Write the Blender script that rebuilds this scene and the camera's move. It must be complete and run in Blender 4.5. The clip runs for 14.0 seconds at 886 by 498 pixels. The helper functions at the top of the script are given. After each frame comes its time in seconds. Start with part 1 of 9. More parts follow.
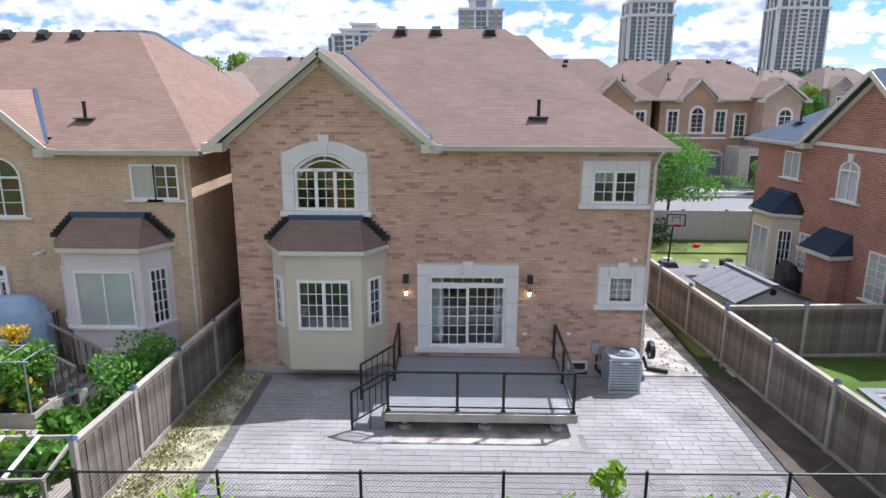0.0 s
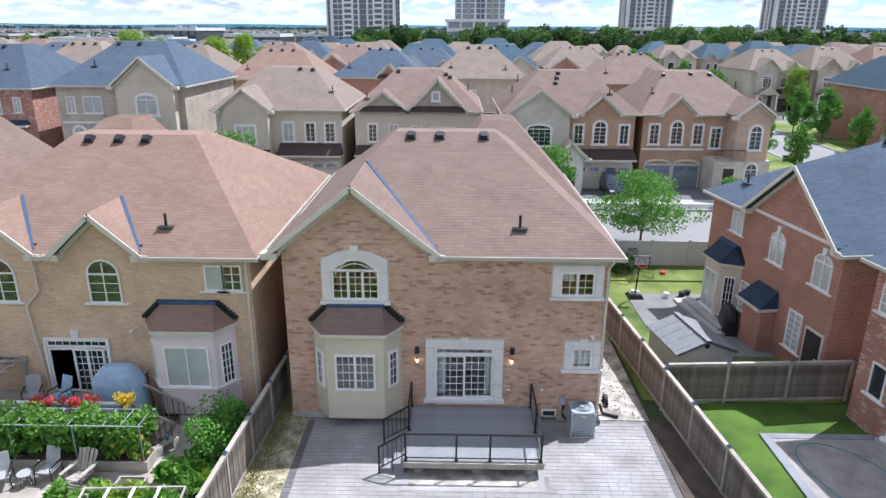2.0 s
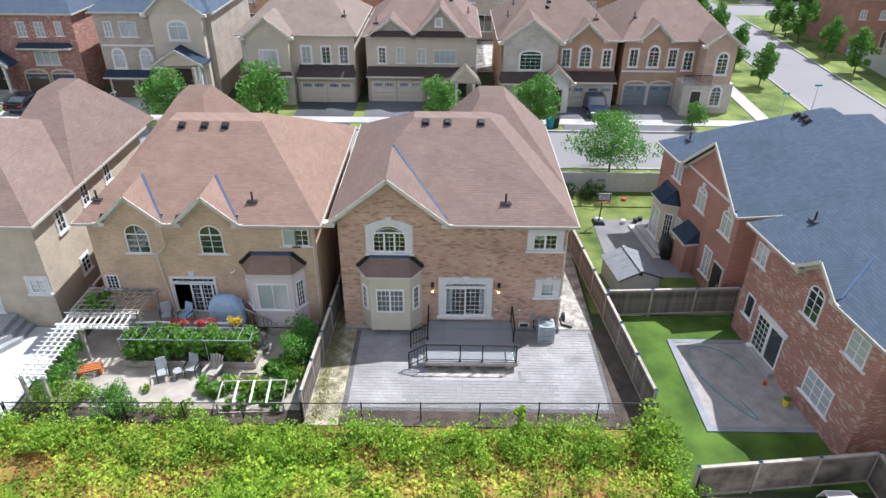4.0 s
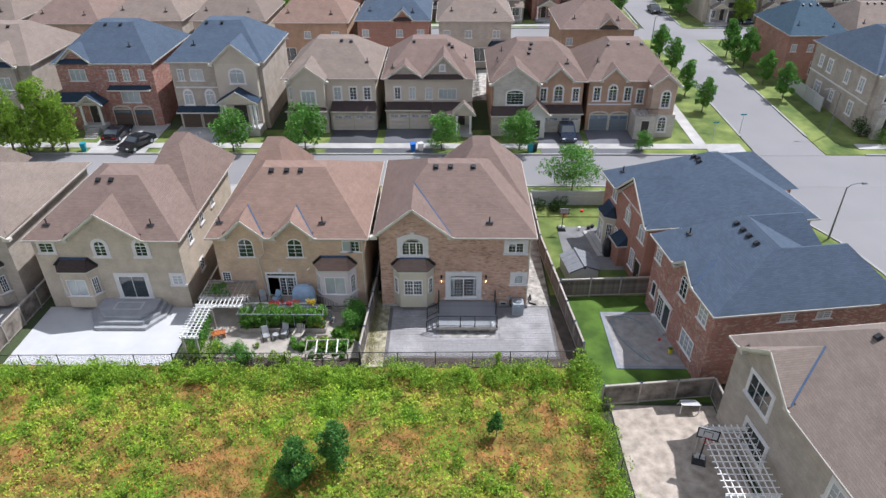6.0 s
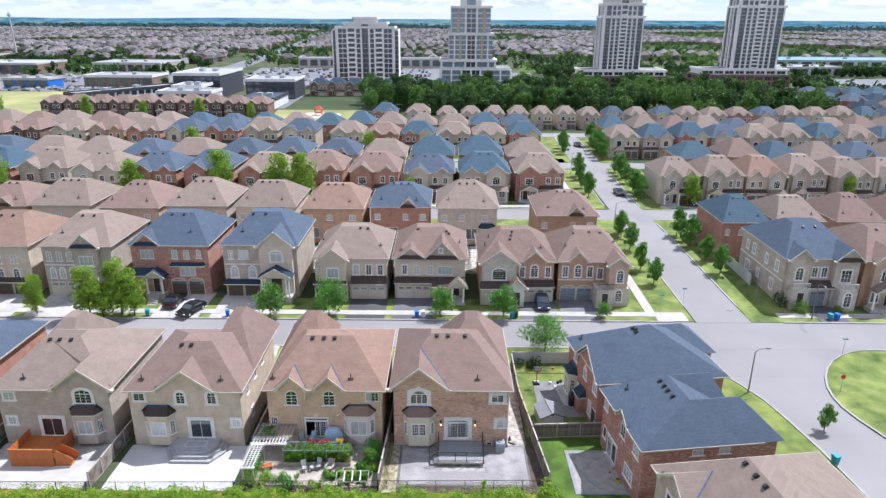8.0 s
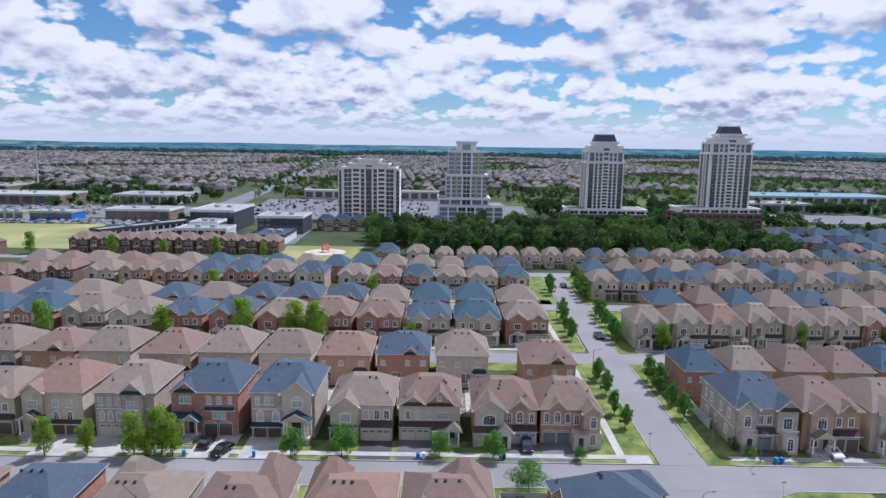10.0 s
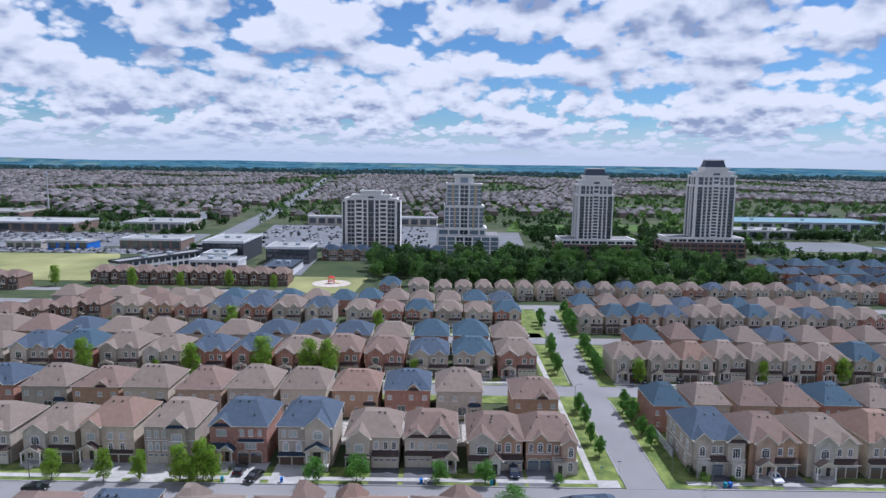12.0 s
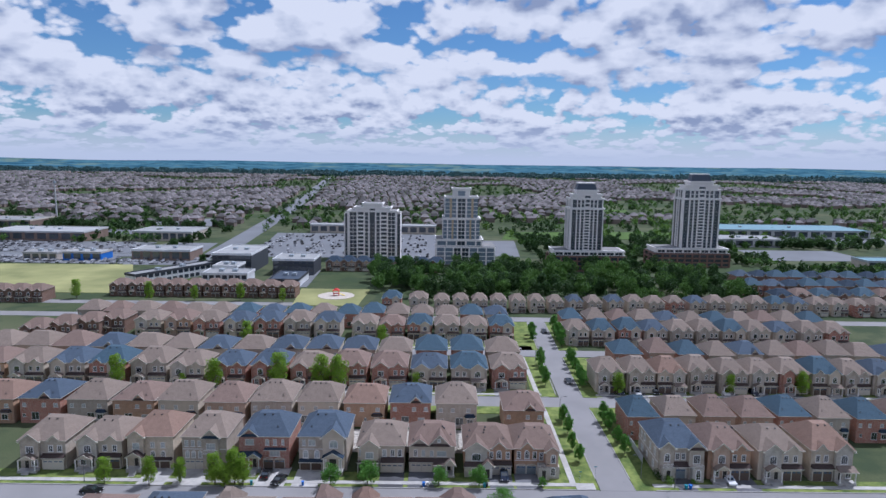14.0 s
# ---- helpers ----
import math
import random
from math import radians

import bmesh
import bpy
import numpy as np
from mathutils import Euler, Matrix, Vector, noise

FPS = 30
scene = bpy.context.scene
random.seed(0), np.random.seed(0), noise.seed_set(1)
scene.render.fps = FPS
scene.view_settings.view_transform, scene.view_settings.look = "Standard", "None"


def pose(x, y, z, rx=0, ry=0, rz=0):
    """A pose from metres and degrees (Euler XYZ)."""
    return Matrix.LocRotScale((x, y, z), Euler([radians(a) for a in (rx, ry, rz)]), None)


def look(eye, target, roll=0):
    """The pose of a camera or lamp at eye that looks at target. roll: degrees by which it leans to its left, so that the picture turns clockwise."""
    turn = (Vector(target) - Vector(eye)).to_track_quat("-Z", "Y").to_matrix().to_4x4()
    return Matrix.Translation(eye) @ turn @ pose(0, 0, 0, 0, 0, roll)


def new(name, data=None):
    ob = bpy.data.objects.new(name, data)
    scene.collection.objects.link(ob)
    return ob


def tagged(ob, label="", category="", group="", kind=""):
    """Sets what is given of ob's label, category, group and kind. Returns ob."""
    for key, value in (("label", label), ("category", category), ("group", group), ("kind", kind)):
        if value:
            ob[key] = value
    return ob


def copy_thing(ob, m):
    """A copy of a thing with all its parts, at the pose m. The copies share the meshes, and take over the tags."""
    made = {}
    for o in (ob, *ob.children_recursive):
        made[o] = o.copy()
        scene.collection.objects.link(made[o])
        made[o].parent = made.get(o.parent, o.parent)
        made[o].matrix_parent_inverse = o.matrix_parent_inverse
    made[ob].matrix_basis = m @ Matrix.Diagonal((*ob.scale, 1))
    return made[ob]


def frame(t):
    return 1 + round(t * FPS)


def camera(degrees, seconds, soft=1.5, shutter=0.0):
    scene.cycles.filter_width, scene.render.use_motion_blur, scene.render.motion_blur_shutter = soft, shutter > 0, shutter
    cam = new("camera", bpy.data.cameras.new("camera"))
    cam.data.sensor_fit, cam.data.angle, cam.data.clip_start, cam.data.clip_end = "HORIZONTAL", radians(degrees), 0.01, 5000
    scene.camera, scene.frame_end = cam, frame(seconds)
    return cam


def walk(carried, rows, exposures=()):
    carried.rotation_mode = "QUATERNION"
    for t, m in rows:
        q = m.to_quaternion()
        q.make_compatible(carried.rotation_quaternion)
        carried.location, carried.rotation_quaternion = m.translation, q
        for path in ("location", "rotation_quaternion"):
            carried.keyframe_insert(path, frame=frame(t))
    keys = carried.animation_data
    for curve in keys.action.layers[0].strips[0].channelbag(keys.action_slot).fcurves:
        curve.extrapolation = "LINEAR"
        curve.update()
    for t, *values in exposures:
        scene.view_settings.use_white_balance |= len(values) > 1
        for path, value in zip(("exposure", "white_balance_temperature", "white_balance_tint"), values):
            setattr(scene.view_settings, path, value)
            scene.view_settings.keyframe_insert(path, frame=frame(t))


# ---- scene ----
cam = camera(68.0, 14.0, soft=1.45)
# seconds, eye, target, roll
PATH = [
    (0, (6.09, -17.701, 8.087), (6.053, -15.759, 7.61), 0.2),
    (0.5, (6.124, -18.578, 9.002), (6.084, -16.635, 8.532), 0.1),
    (1, (6.131, -19.473, 10.312), (6.09, -17.531, 9.839), 0.1),
    (1.5, (6.066, -20.433, 12.14), (6.03, -18.5, 11.628), 0.2),
    (2, (6.008, -21.552, 13.972), (5.976, -19.656, 13.337), 0.3),
    (2.5, (5.931, -22.793, 15.976), (5.904, -20.945, 15.213), 0.3),
    (3, (5.892, -24.083, 17.909), (5.865, -22.289, 17.026), 0.3),
    (3.5, (5.619, -25.923, 19.923), (5.602, -24.19, 18.925), 0.5),
    (6, (5.422, -42.167, 31.96), (5.399, -40.475, 30.894), -0.2),
    (6.5, (5.409, -45.845, 34.296), (5.386, -44.099, 33.319), -0.2),
    (7, (5.352, -49.504, 36.438), (5.335, -47.703, 35.568), 0.0),
    (7.5, (5.288, -53.076, 38.763), (5.274, -51.23, 37.993), 0.2),
    (8, (5.157, -56.722, 41.185), (5.147, -54.835, 40.522), 0.3),
    (8.5, (4.713, -60.167, 43.983), (4.713, -58.249, 43.418), 0.7),
    (9, (4.699, -64.06, 46.294), (4.699, -62.111, 45.844), 0.8),
    (11.5, (4.565, -86.514, 60.968), (4.566, -84.533, 60.692), 0.8),
    (12, (4.422, -91.234, 63.061), (4.425, -89.252, 62.791), 0.8),
    (12.5, (4.418, -95.859, 65.696), (4.421, -93.878, 65.426), 0.8),
    (13, (4.206, -100.258, 68.294), (4.212, -98.277, 68.022), 0.9),
    (13.5, (3.664, -105.135, 71.165), (3.675, -103.153, 70.891), 1.1),
    (14, (3.912, -109.852, 73.708), (3.922, -107.871, 73.434), 0.8),
]
EXPOSURE = [(0.0, 0.5, 5750, 15), (1.3, 0.48, 5750, 15), (2.0, 0.6, 5700, 13), (2.8, 0.76, 5720, 12), (3.7, 0.62, 5780, 12), (5.8, 0.2, 5800, 13), (6.5, 0.18, 5780, 13), (7.0, 0.2, 5780, 13), (7.5, 0.4, 5780, 14), (8.0, 0.54, 5760, 15), (8.5, 0.42, 5730, 15), (9.2, 0.16, 5650, 17), (11.3, -0.12, 5420, 17), (13.0, -0.14, 5420, 17), (14.0, -0.26, 5380, 17)]
walk(cam, [(t, look(eye, aim, roll)) for t, eye, aim, roll in PATH], EXPOSURE)

# ---- sky and sun: high, ahead and a little to the right ----
SUN = Vector((0.49, 0.36, 1.0)).normalized()
world = bpy.data.worlds.new("sky")
scene.world = world
world.use_nodes = True
wn, wl = world.node_tree.nodes, world.node_tree.links
wn.clear()
w_out = wn.new("ShaderNodeOutputWorld")
w_bg = wn.new("ShaderNodeBackground")
w_sky = wn.new("ShaderNodeTexSky")
w_sky.sky_type = 'NISHITA'
w_sky.sun_disc = False
w_sky.sun_elevation = math.asin(SUN.z)
w_sky.sun_rotation = math.atan2(SUN.x, SUN.y)
w_sky.air_density, w_sky.dust_density, w_sky.ozone_density = 1.0, 0.15, 3.0
w_bg.inputs[1].default_value = 0.081
# broken cumulus with grey bases, thinning to pale haze at the horizon
w_tc = wn.new("ShaderNodeTexCoord")
w_sep = wn.new("ShaderNodeSeparateXYZ")
wl.new(w_tc.outputs["Generated"], w_sep.inputs[0])


def wmath(op, a, b=None, clamp=False):
    n = wn.new("ShaderNodeMath")
    n.operation, n.use_clamp = op, clamp
    for k, v in enumerate((a, b)):
        if v is None:
            continue
        if isinstance(v, (int, float)):
            n.inputs[k].default_value = v
        else:
            wl.new(v, n.inputs[k])
    return n.outputs[0]


def wramp(value, stops):
    n = wn.new("ShaderNodeValToRGB")
    e = n.color_ramp.elements
    for k, (pos, col) in enumerate(stops):
        q = e[k] if k < 2 else e.new(pos)
        q.position, q.color = pos, (*col, 1)
    wl.new(value, n.inputs[0])
    return n.outputs[0]


def wmixed(fac, a, b):
    n = wn.new("ShaderNodeMixRGB")
    for k, v in enumerate((fac, a, b)):
        if isinstance(v, tuple):
            n.inputs[k].default_value = (*v, 1)
        else:
            wl.new(v, n.inputs[k])
    return n.outputs[0]


# cumulus: broad masses high up, small flat puffs towards the horizon
w_up = wmath('MAXIMUM', w_sep.outputs[2], 0.0)
w_az = wmath('ARCTAN2', w_sep.outputs[0], w_sep.outputs[1])
w_el = wmath('LOGARITHM', wmath('ADD', w_up, 0.035), math.e)


def wnoise(wide, lift, scale, detail, rough, off, kind="ShaderNodeTexNoise"):
    """Noise over bearing and height; wide: how many clouds to a radian."""
    c = wn.new("ShaderNodeCombineXYZ")
    wl.new(wmath('MULTIPLY', w_az, wide), c.inputs[0])
    wl.new(wmath('MULTIPLY', wmath('ADD', w_el, lift), 2.0), c.inputs[1])
    m = wn.new("ShaderNodeMapping")
    m.inputs["Location"].default_value = off
    wl.new(c.outputs[0], m.inputs[0])
    n = wn.new(kind)
    n.inputs["Scale"].default_value, n.inputs["Detail"].default_value, n.inputs["Roughness"].default_value = scale, detail, rough
    wl.new(m.outputs[0], n.inputs["Vector"])
    return n.outputs[0]


w_near = wramp(w_up, [(0.05, (0, 0, 0)), (0.15, (1, 1, 1))])


def density(lift):
    """Large masses with rounded billows on them."""
    both = []
    for wide, off in ((10.5, (7.7, 0.4, 3.0)), (5.4, CLOUD_AT)):
        low = wnoise(wide, lift, 0.78, 9.0, 0.53, off)
        puff = wnoise(wide, lift, 2.6, 2.5, 0.55, off, "ShaderNodeTexVoronoi")
        both.append(wmath('ADD', low, wmath('MULTIPLY', wmath('SUBTRACT', 0.42, puff), 0.26)))
    return wmixed(w_near, *both)


CLOUD_AT = (2.3, 4.1, 0.0)
cover = density(0.0)
above = density(0.13)
mask = wramp(cover, [(0.265, (0, 0, 0)), (0.315, (1, 1, 1))])
shade = wmath('ADD', wmath('MULTIPLY', above, 0.6), wmath('MULTIPLY', wmath('SUBTRACT', above, cover), 0.9))
tone = wramp(shade, [(0.12, (10.8, 10.7, 10.6)), (0.25, (8.6, 8.8, 9.2)), (0.40, (4.2, 4.8, 6.2))])
w_tint = wn.new("ShaderNodeMixRGB")
w_tint.blend_type = 'MULTIPLY'
w_tint.inputs[0].default_value, w_tint.inputs[2].default_value = 1.0, (0.72, 0.95, 1.1, 1)
wl.new(w_sky.outputs[0], w_tint.inputs[1])
sky_clouds = wmixed(mask, w_tint.outputs[0], tone)
haze = wramp(w_sep.outputs[2], [(0.0, (1, 1, 1)), (0.055, (0, 0, 0))])
wl.new(wmixed(haze, sky_clouds, (7.6, 8.1, 9.0)), w_bg.inputs[0])
wl.new(w_bg.outputs[0], w_out.inputs[0])

sun_data = bpy.data.lights.new("sun", 'SUN')
sun_data.energy, sun_data.angle, sun_data.color = 5.0, radians(0.6), (1.0, 0.965, 0.91)
sun_ob = new("sun", sun_data)
sun_ob.matrix_world = look(SUN * 300, (0, 0, 0))

# ---- materials ----


def material(name):
    m = bpy.data.materials.new(name)
    m.use_nodes = True
    nt = m.node_tree
    bsdf = nt.nodes["Principled BSDF"]
    return m, nt, bsdf


def node(nt, kind, **values):
    n = nt.nodes.new(kind)
    for key, value in values.items():
        n.inputs[key.replace("_", " ")].default_value = value
    return n


def mixed(nt, a, b, fac, blend='MIX'):
    n = nt.nodes.new("ShaderNodeMixRGB")
    n.blend_type = blend
    for k, v in ((0, fac), (1, a), (2, b)):
        if isinstance(v, (int, float)):
            n.inputs[k].default_value = v
        elif isinstance(v, (tuple, list)):
            n.inputs[k].default_value = (*v[:3], 1)
        else:
            nt.links.new(v, n.inputs[k])
    return n.outputs[0]


def ranged(nt, value, lo, hi, a, b):
    n = nt.nodes.new("ShaderNodeMapRange")
    n.inputs[1].default_value, n.inputs[2].default_value, n.inputs[3].default_value, n.inputs[4].default_value = lo, hi, a, b
    nt.links.new(value, n.inputs[0])
    return n.outputs[0]


def coords(nt, wall=False, where="Object"):
    """Object coordinates; for walls and roofs (x + y, z), which runs along every upright face."""
    tc = nt.nodes.new("ShaderNodeTexCoord")
    if not wall:
        return tc.outputs[where]
    s = nt.nodes.new("ShaderNodeSeparateXYZ")
    nt.links.new(tc.outputs[where], s.inputs[0])
    add = nt.nodes.new("ShaderNodeMath")
    nt.links.new(s.outputs[0], add.inputs[0]), nt.links.new(s.outputs[1], add.inputs[1])
    c = nt.nodes.new("ShaderNodeCombineXYZ")
    nt.links.new(add.outputs[0], c.inputs[0]), nt.links.new(s.outputs[2], c.inputs[1])
    return c.outputs[0]


def noise_of(nt, vec, scale, detail=3.0, rough=0.55):
    n = node(nt, "ShaderNodeTexNoise", Scale=scale, Detail=detail, Roughness=rough)
    nt.links.new(vec, n.inputs["Vector"])
    return n.outputs[0]


def bumped(nt, bsdf, height, strength=0.3, distance=0.02):
    b = node(nt, "ShaderNodeBump", Strength=strength, Distance=distance)
    nt.links.new(height, b.inputs["Height"])
    nt.links.new(b.outputs[0], bsdf.inputs["Normal"])


def plain(name, col, rough=0.7, metal=0.0, vary=0.15, scale=3.0, grain=40.0, bump=0.1, rand=0.0, tint=None, island=0.0, spec=0.4):
    """A surface with stains at one scale and grain at another; rand: how far one object differs from the next."""
    m, nt, b = material(name)
    vec = coords(nt)
    n1, n2 = noise_of(nt, vec, scale), noise_of(nt, vec, grain, 2)
    dark = tuple(c * (1 - vary) for c in col)
    lite = tuple(min(1, c * (1 + vary)) for c in (tint or col))
    c = mixed(nt, dark, lite, ranged(nt, n1, 0.3, 0.7, 0, 1))
    c = mixed(nt, c, (0.5, 0.5, 0.5), ranged(nt, n2, 0.3, 0.7, 0.0, vary * 0.5), 'MULTIPLY')
    if rand:
        info = nt.nodes.new("ShaderNodeObjectInfo")
        hsv = node(nt, "ShaderNodeHueSaturation")
        nt.links.new(ranged(nt, info.outputs["Random"], 0, 1, 1 - rand, 1 + rand), hsv.inputs["Value"])
        nt.links.new(c, hsv.inputs["Color"])
        c = hsv.outputs[0]
    if island:
        geo = nt.nodes.new("ShaderNodeNewGeometry")
        hsv = node(nt, "ShaderNodeHueSaturation")
        nt.links.new(ranged(nt, geo.outputs["Random Per Island"], 0, 1, 1 - island, 1 + island), hsv.inputs["Value"])
        nt.links.new(ranged(nt, geo.outputs["Random Per Island"], 0, 1, 0.5 + island * 0.05, 0.5 - island * 0.05), hsv.inputs["Hue"])
        nt.links.new(c, hsv.inputs["Color"])
        c = hsv.outputs[0]
    nt.links.new(c, b.inputs["Base Color"])
    b.inputs["Roughness"].default_value, b.inputs["Metallic"].default_value = rough, metal
    b.inputs["Specular IOR Level"].default_value = spec
    if bump:
        bumped(nt, b, n2, bump)
    return m


def coursed(name, c1, c2, mortar, bw, bh, gap, vary=0.25, bump=0.4, pale=None, rough=0.85, offset=0.5):
    """Brick, stone or shingle courses."""
    m, nt, b = material(name)
    vec = coords(nt, wall=True)
    t = node(nt, "ShaderNodeTexBrick", Scale=1.0, Mortar_Size=gap, Mortar_Smooth=0.3, Bias=0.0, Brick_Width=bw, Row_Height=bh)
    t.offset = offset
    t.inputs["Color1"].default_value, t.inputs["Color2"].default_value, t.inputs["Mortar"].default_value = (*c1, 1), (*c2, 1), (*mortar, 1)
    nt.links.new(vec, t.inputs["Vector"])
    c = t.outputs[0]
    if pale:
        # some bricks are pale, here and there in clusters
        t2 = node(nt, "ShaderNodeTexBrick", Scale=1.0, Mortar_Size=0.0, Bias=0.0, Brick_Width=bw, Row_Height=bh)
        t2.offset = offset
        t2.inputs["Color1"].default_value, t2.inputs["Color2"].default_value = (0, 0, 0, 1), (1, 1, 1, 1)
        nt.links.new(vec, t2.inputs["Vector"])
        n = noise_of(nt, vec, 1.7, 3)
        add = node(nt, "ShaderNodeMath")
        nt.links.new(t2.outputs[0], add.inputs[0]), nt.links.new(n, add.inputs[1])
        c = mixed(nt, c, pale, ranged(nt, add.outputs[0], 1.30, 1.33, 0, 0.8))
    n1, n2 = noise_of(nt, coords(nt), 0.8, 4), noise_of(nt, coords(nt), 14, 2)
    c = mixed(nt, c, (1 - vary,) * 3, ranged(nt, n1, 0.35, 0.7, 0, 1), 'MULTIPLY')
    c = mixed(nt, c, (1 - vary,) * 3, ranged(nt, n2, 0.35, 0.7, 0, 0.7), 'MULTIPLY')
    info = nt.nodes.new("ShaderNodeObjectInfo")
    hsv = node(nt, "ShaderNodeHueSaturation")
    nt.links.new(ranged(nt, info.outputs["Random"], 0, 1, 0.93, 1.07), hsv.inputs["Value"])
    nt.links.new(c, hsv.inputs["Color"])
    nt.links.new(hsv.outputs[0], b.inputs["Base Color"])
    b.inputs["Roughness"].default_value, b.inputs["Specular IOR Level"].default_value = rough, 0.25
    bumped(nt, b, t.outputs[1], -bump)
    return m


def pane_material(name, col=(0.02, 0.028, 0.034), rough=0.04):
    m, nt, b = material(name)
    c = mixed(nt, tuple(x * 0.6 for x in col), tuple(x * 1.6 for x in col), noise_of(nt, coords(nt), 0.7))
    nt.links.new(c, b.inputs["Base Color"])
    b.inputs["Roughness"].default_value, b.inputs["Specular IOR Level"].default_value, b.inputs["IOR"].default_value = rough, 0.7, 1.75
    return m


BRICKS = {
    "tan": coursed("tan brick", (0.53, 0.365, 0.27), (0.46, 0.305, 0.225), (0.52, 0.44, 0.36), 0.25, 0.085, 0.010),
    "yellow": coursed("yellow brick", (0.70, 0.485, 0.325), (0.585, 0.40, 0.265), (0.66, 0.53, 0.40), 0.25, 0.085, 0.010),
    "cream": coursed("cream brick", (0.62, 0.52, 0.40), (0.57, 0.475, 0.36), (0.59, 0.51, 0.42), 0.25, 0.085, 0.010),
    "red": coursed("red brick", (0.47, 0.205, 0.14), (0.36, 0.145, 0.10), (0.50, 0.38, 0.31), 0.25, 0.085, 0.012),
    "mottled": coursed("mottled red brick", (0.43, 0.175, 0.125), (0.33, 0.12, 0.09), (0.47, 0.36, 0.31), 0.25, 0.085, 0.012, pale=(0.56, 0.42, 0.33)),
    "orange": coursed("orange brick", (0.52, 0.32, 0.205), (0.46, 0.275, 0.175), (0.50, 0.38, 0.28), 0.25, 0.085, 0.010),
    "umber": coursed("brown brick", (0.22, 0.135, 0.10), (0.18, 0.105, 0.08), (0.26, 0.19, 0.15), 0.25, 0.085, 0.010),
    "grey": coursed("grey stone", (0.51, 0.44, 0.365), (0.45, 0.385, 0.315), (0.48, 0.435, 0.38), 0.42, 0.14, 0.010),
    "stone": coursed("pale ledge stone", (0.58, 0.53, 0.46), (0.50, 0.455, 0.39), (0.54, 0.50, 0.44), 0.5, 0.12, 0.010),
    "stucco": plain("cream stucco", (0.54, 0.49, 0.375), 0.9, vary=0.07, scale=0.7, grain=60, bump=0.15),
    "pink": plain("pale mauve stucco", (0.66, 0.565, 0.56), 0.9, vary=0.06, scale=0.7, grain=60, bump=0.15),
    "beige": plain("beige stucco", (0.52, 0.45, 0.36), 0.9, vary=0.07, scale=0.7, grain=60, bump=0.15, rand=0.06),
    "white": plain("white painted siding", (0.62, 0.60, 0.56), 0.8, vary=0.06, scale=0.7, grain=60, bump=0.1),
}


def shingle(name, c1, c2):
    return coursed(name, c1, c2, tuple(x * 0.74 for x in c2), 0.34, 0.075, 0.005, vary=0.14, bump=0.25, rough=0.92)


ROOFS = {
    "brown": shingle("brown shingle", (0.232, 0.165, 0.136), (0.20, 0.14, 0.115)),
    "rust": shingle("rust brown shingle", (0.275, 0.182, 0.141), (0.238, 0.156, 0.119)),
    "umber": shingle("umber shingle", (0.22, 0.158, 0.129), (0.19, 0.135, 0.11)),
    "taupe": shingle("taupe shingle", (0.252, 0.20, 0.164), (0.218, 0.172, 0.14)),
    "slate": shingle("blue grey shingle", (0.085, 0.112, 0.152), (0.069, 0.093, 0.128)),
    "blue": shingle("blue shingle", (0.07, 0.115, 0.155), (0.056, 0.095, 0.13)),
    "dark": shingle("dark brown shingle", (0.085, 0.062, 0.055), (0.07, 0.05, 0.045)),
    "navy": shingle("navy shingle", (0.035, 0.055, 0.085), (0.028, 0.045, 0.07)),
}
TRIM = plain("cream painted trim", (0.55, 0.52, 0.44), 0.55, vary=0.05, rand=0.03)
GUTTER = plain("beige painted gutter", (0.42, 0.385, 0.33), 0.6, vary=0.08, rand=0.05)
WHITE = plain("white window frame", (0.74, 0.72, 0.69), 0.45, vary=0.04)
CAST = plain("precast stone surround", (0.66, 0.63, 0.61), 0.85, vary=0.07, scale=1.5, grain=50)
GLASS = pane_material("window pane")
GLASS_PALE = pane_material("curtained pane", (0.36, 0.38, 0.38), 0.08)
# garage door panes: the sky's reflection is put into the colour as blue
GLASS_BLUE = pane_material("pane with painted sky blue", (0.06, 0.11, 0.19), 0.06)
FLASH = plain("blue grey metal flashing", (0.05, 0.085, 0.15), 0.65, 0.0, vary=0.1, spec=0.2)
GARAGE = plain("beige garage door", (0.58, 0.53, 0.45), 0.6, vary=0.06)
GARAGE_GREY = plain("slate garage door", (0.18, 0.21, 0.23), 0.6, vary=0.06)
GARAGE_DARK = plain("brown garage door", (0.12, 0.085, 0.065), 0.6, vary=0.08)
DOOR = plain("dark front door", (0.035, 0.03, 0.028), 0.5, vary=0.2)
VENTM = plain("black vent cap", (0.02, 0.021, 0.023), 0.5, vary=0.2)
CONCRETE = plain("concrete", (0.37, 0.355, 0.335), 0.9, vary=0.12, scale=0.5, grain=25, tint=(0.42, 0.40, 0.375))
ASPHALT = plain("worn asphalt", (0.155, 0.15, 0.15), 0.9, vary=0.16, scale=0.12, grain=18, bump=0.2)
ASPHALT_OLD = plain("faded street asphalt", (0.225, 0.216, 0.214), 0.9, vary=0.10, scale=0.07, grain=12, bump=0.15)
DRIVE = plain("driveway asphalt", (0.10, 0.10, 0.107), 0.9, vary=0.25, scale=0.3, grain=20, rand=0.35)
LAWN = plain("lawn", (0.10, 0.17, 0.03), 0.95, vary=0.4, scale=0.35, grain=22, bump=0.5, tint=(0.17, 0.20, 0.05), rand=0.15)
LAWN_LUSH = plain("lush lawn", (0.045, 0.10, 0.009), 0.95, vary=0.35, scale=0.5, grain=26, bump=0.8, tint=(0.07, 0.125, 0.014))

# ---- mesh helpers ----


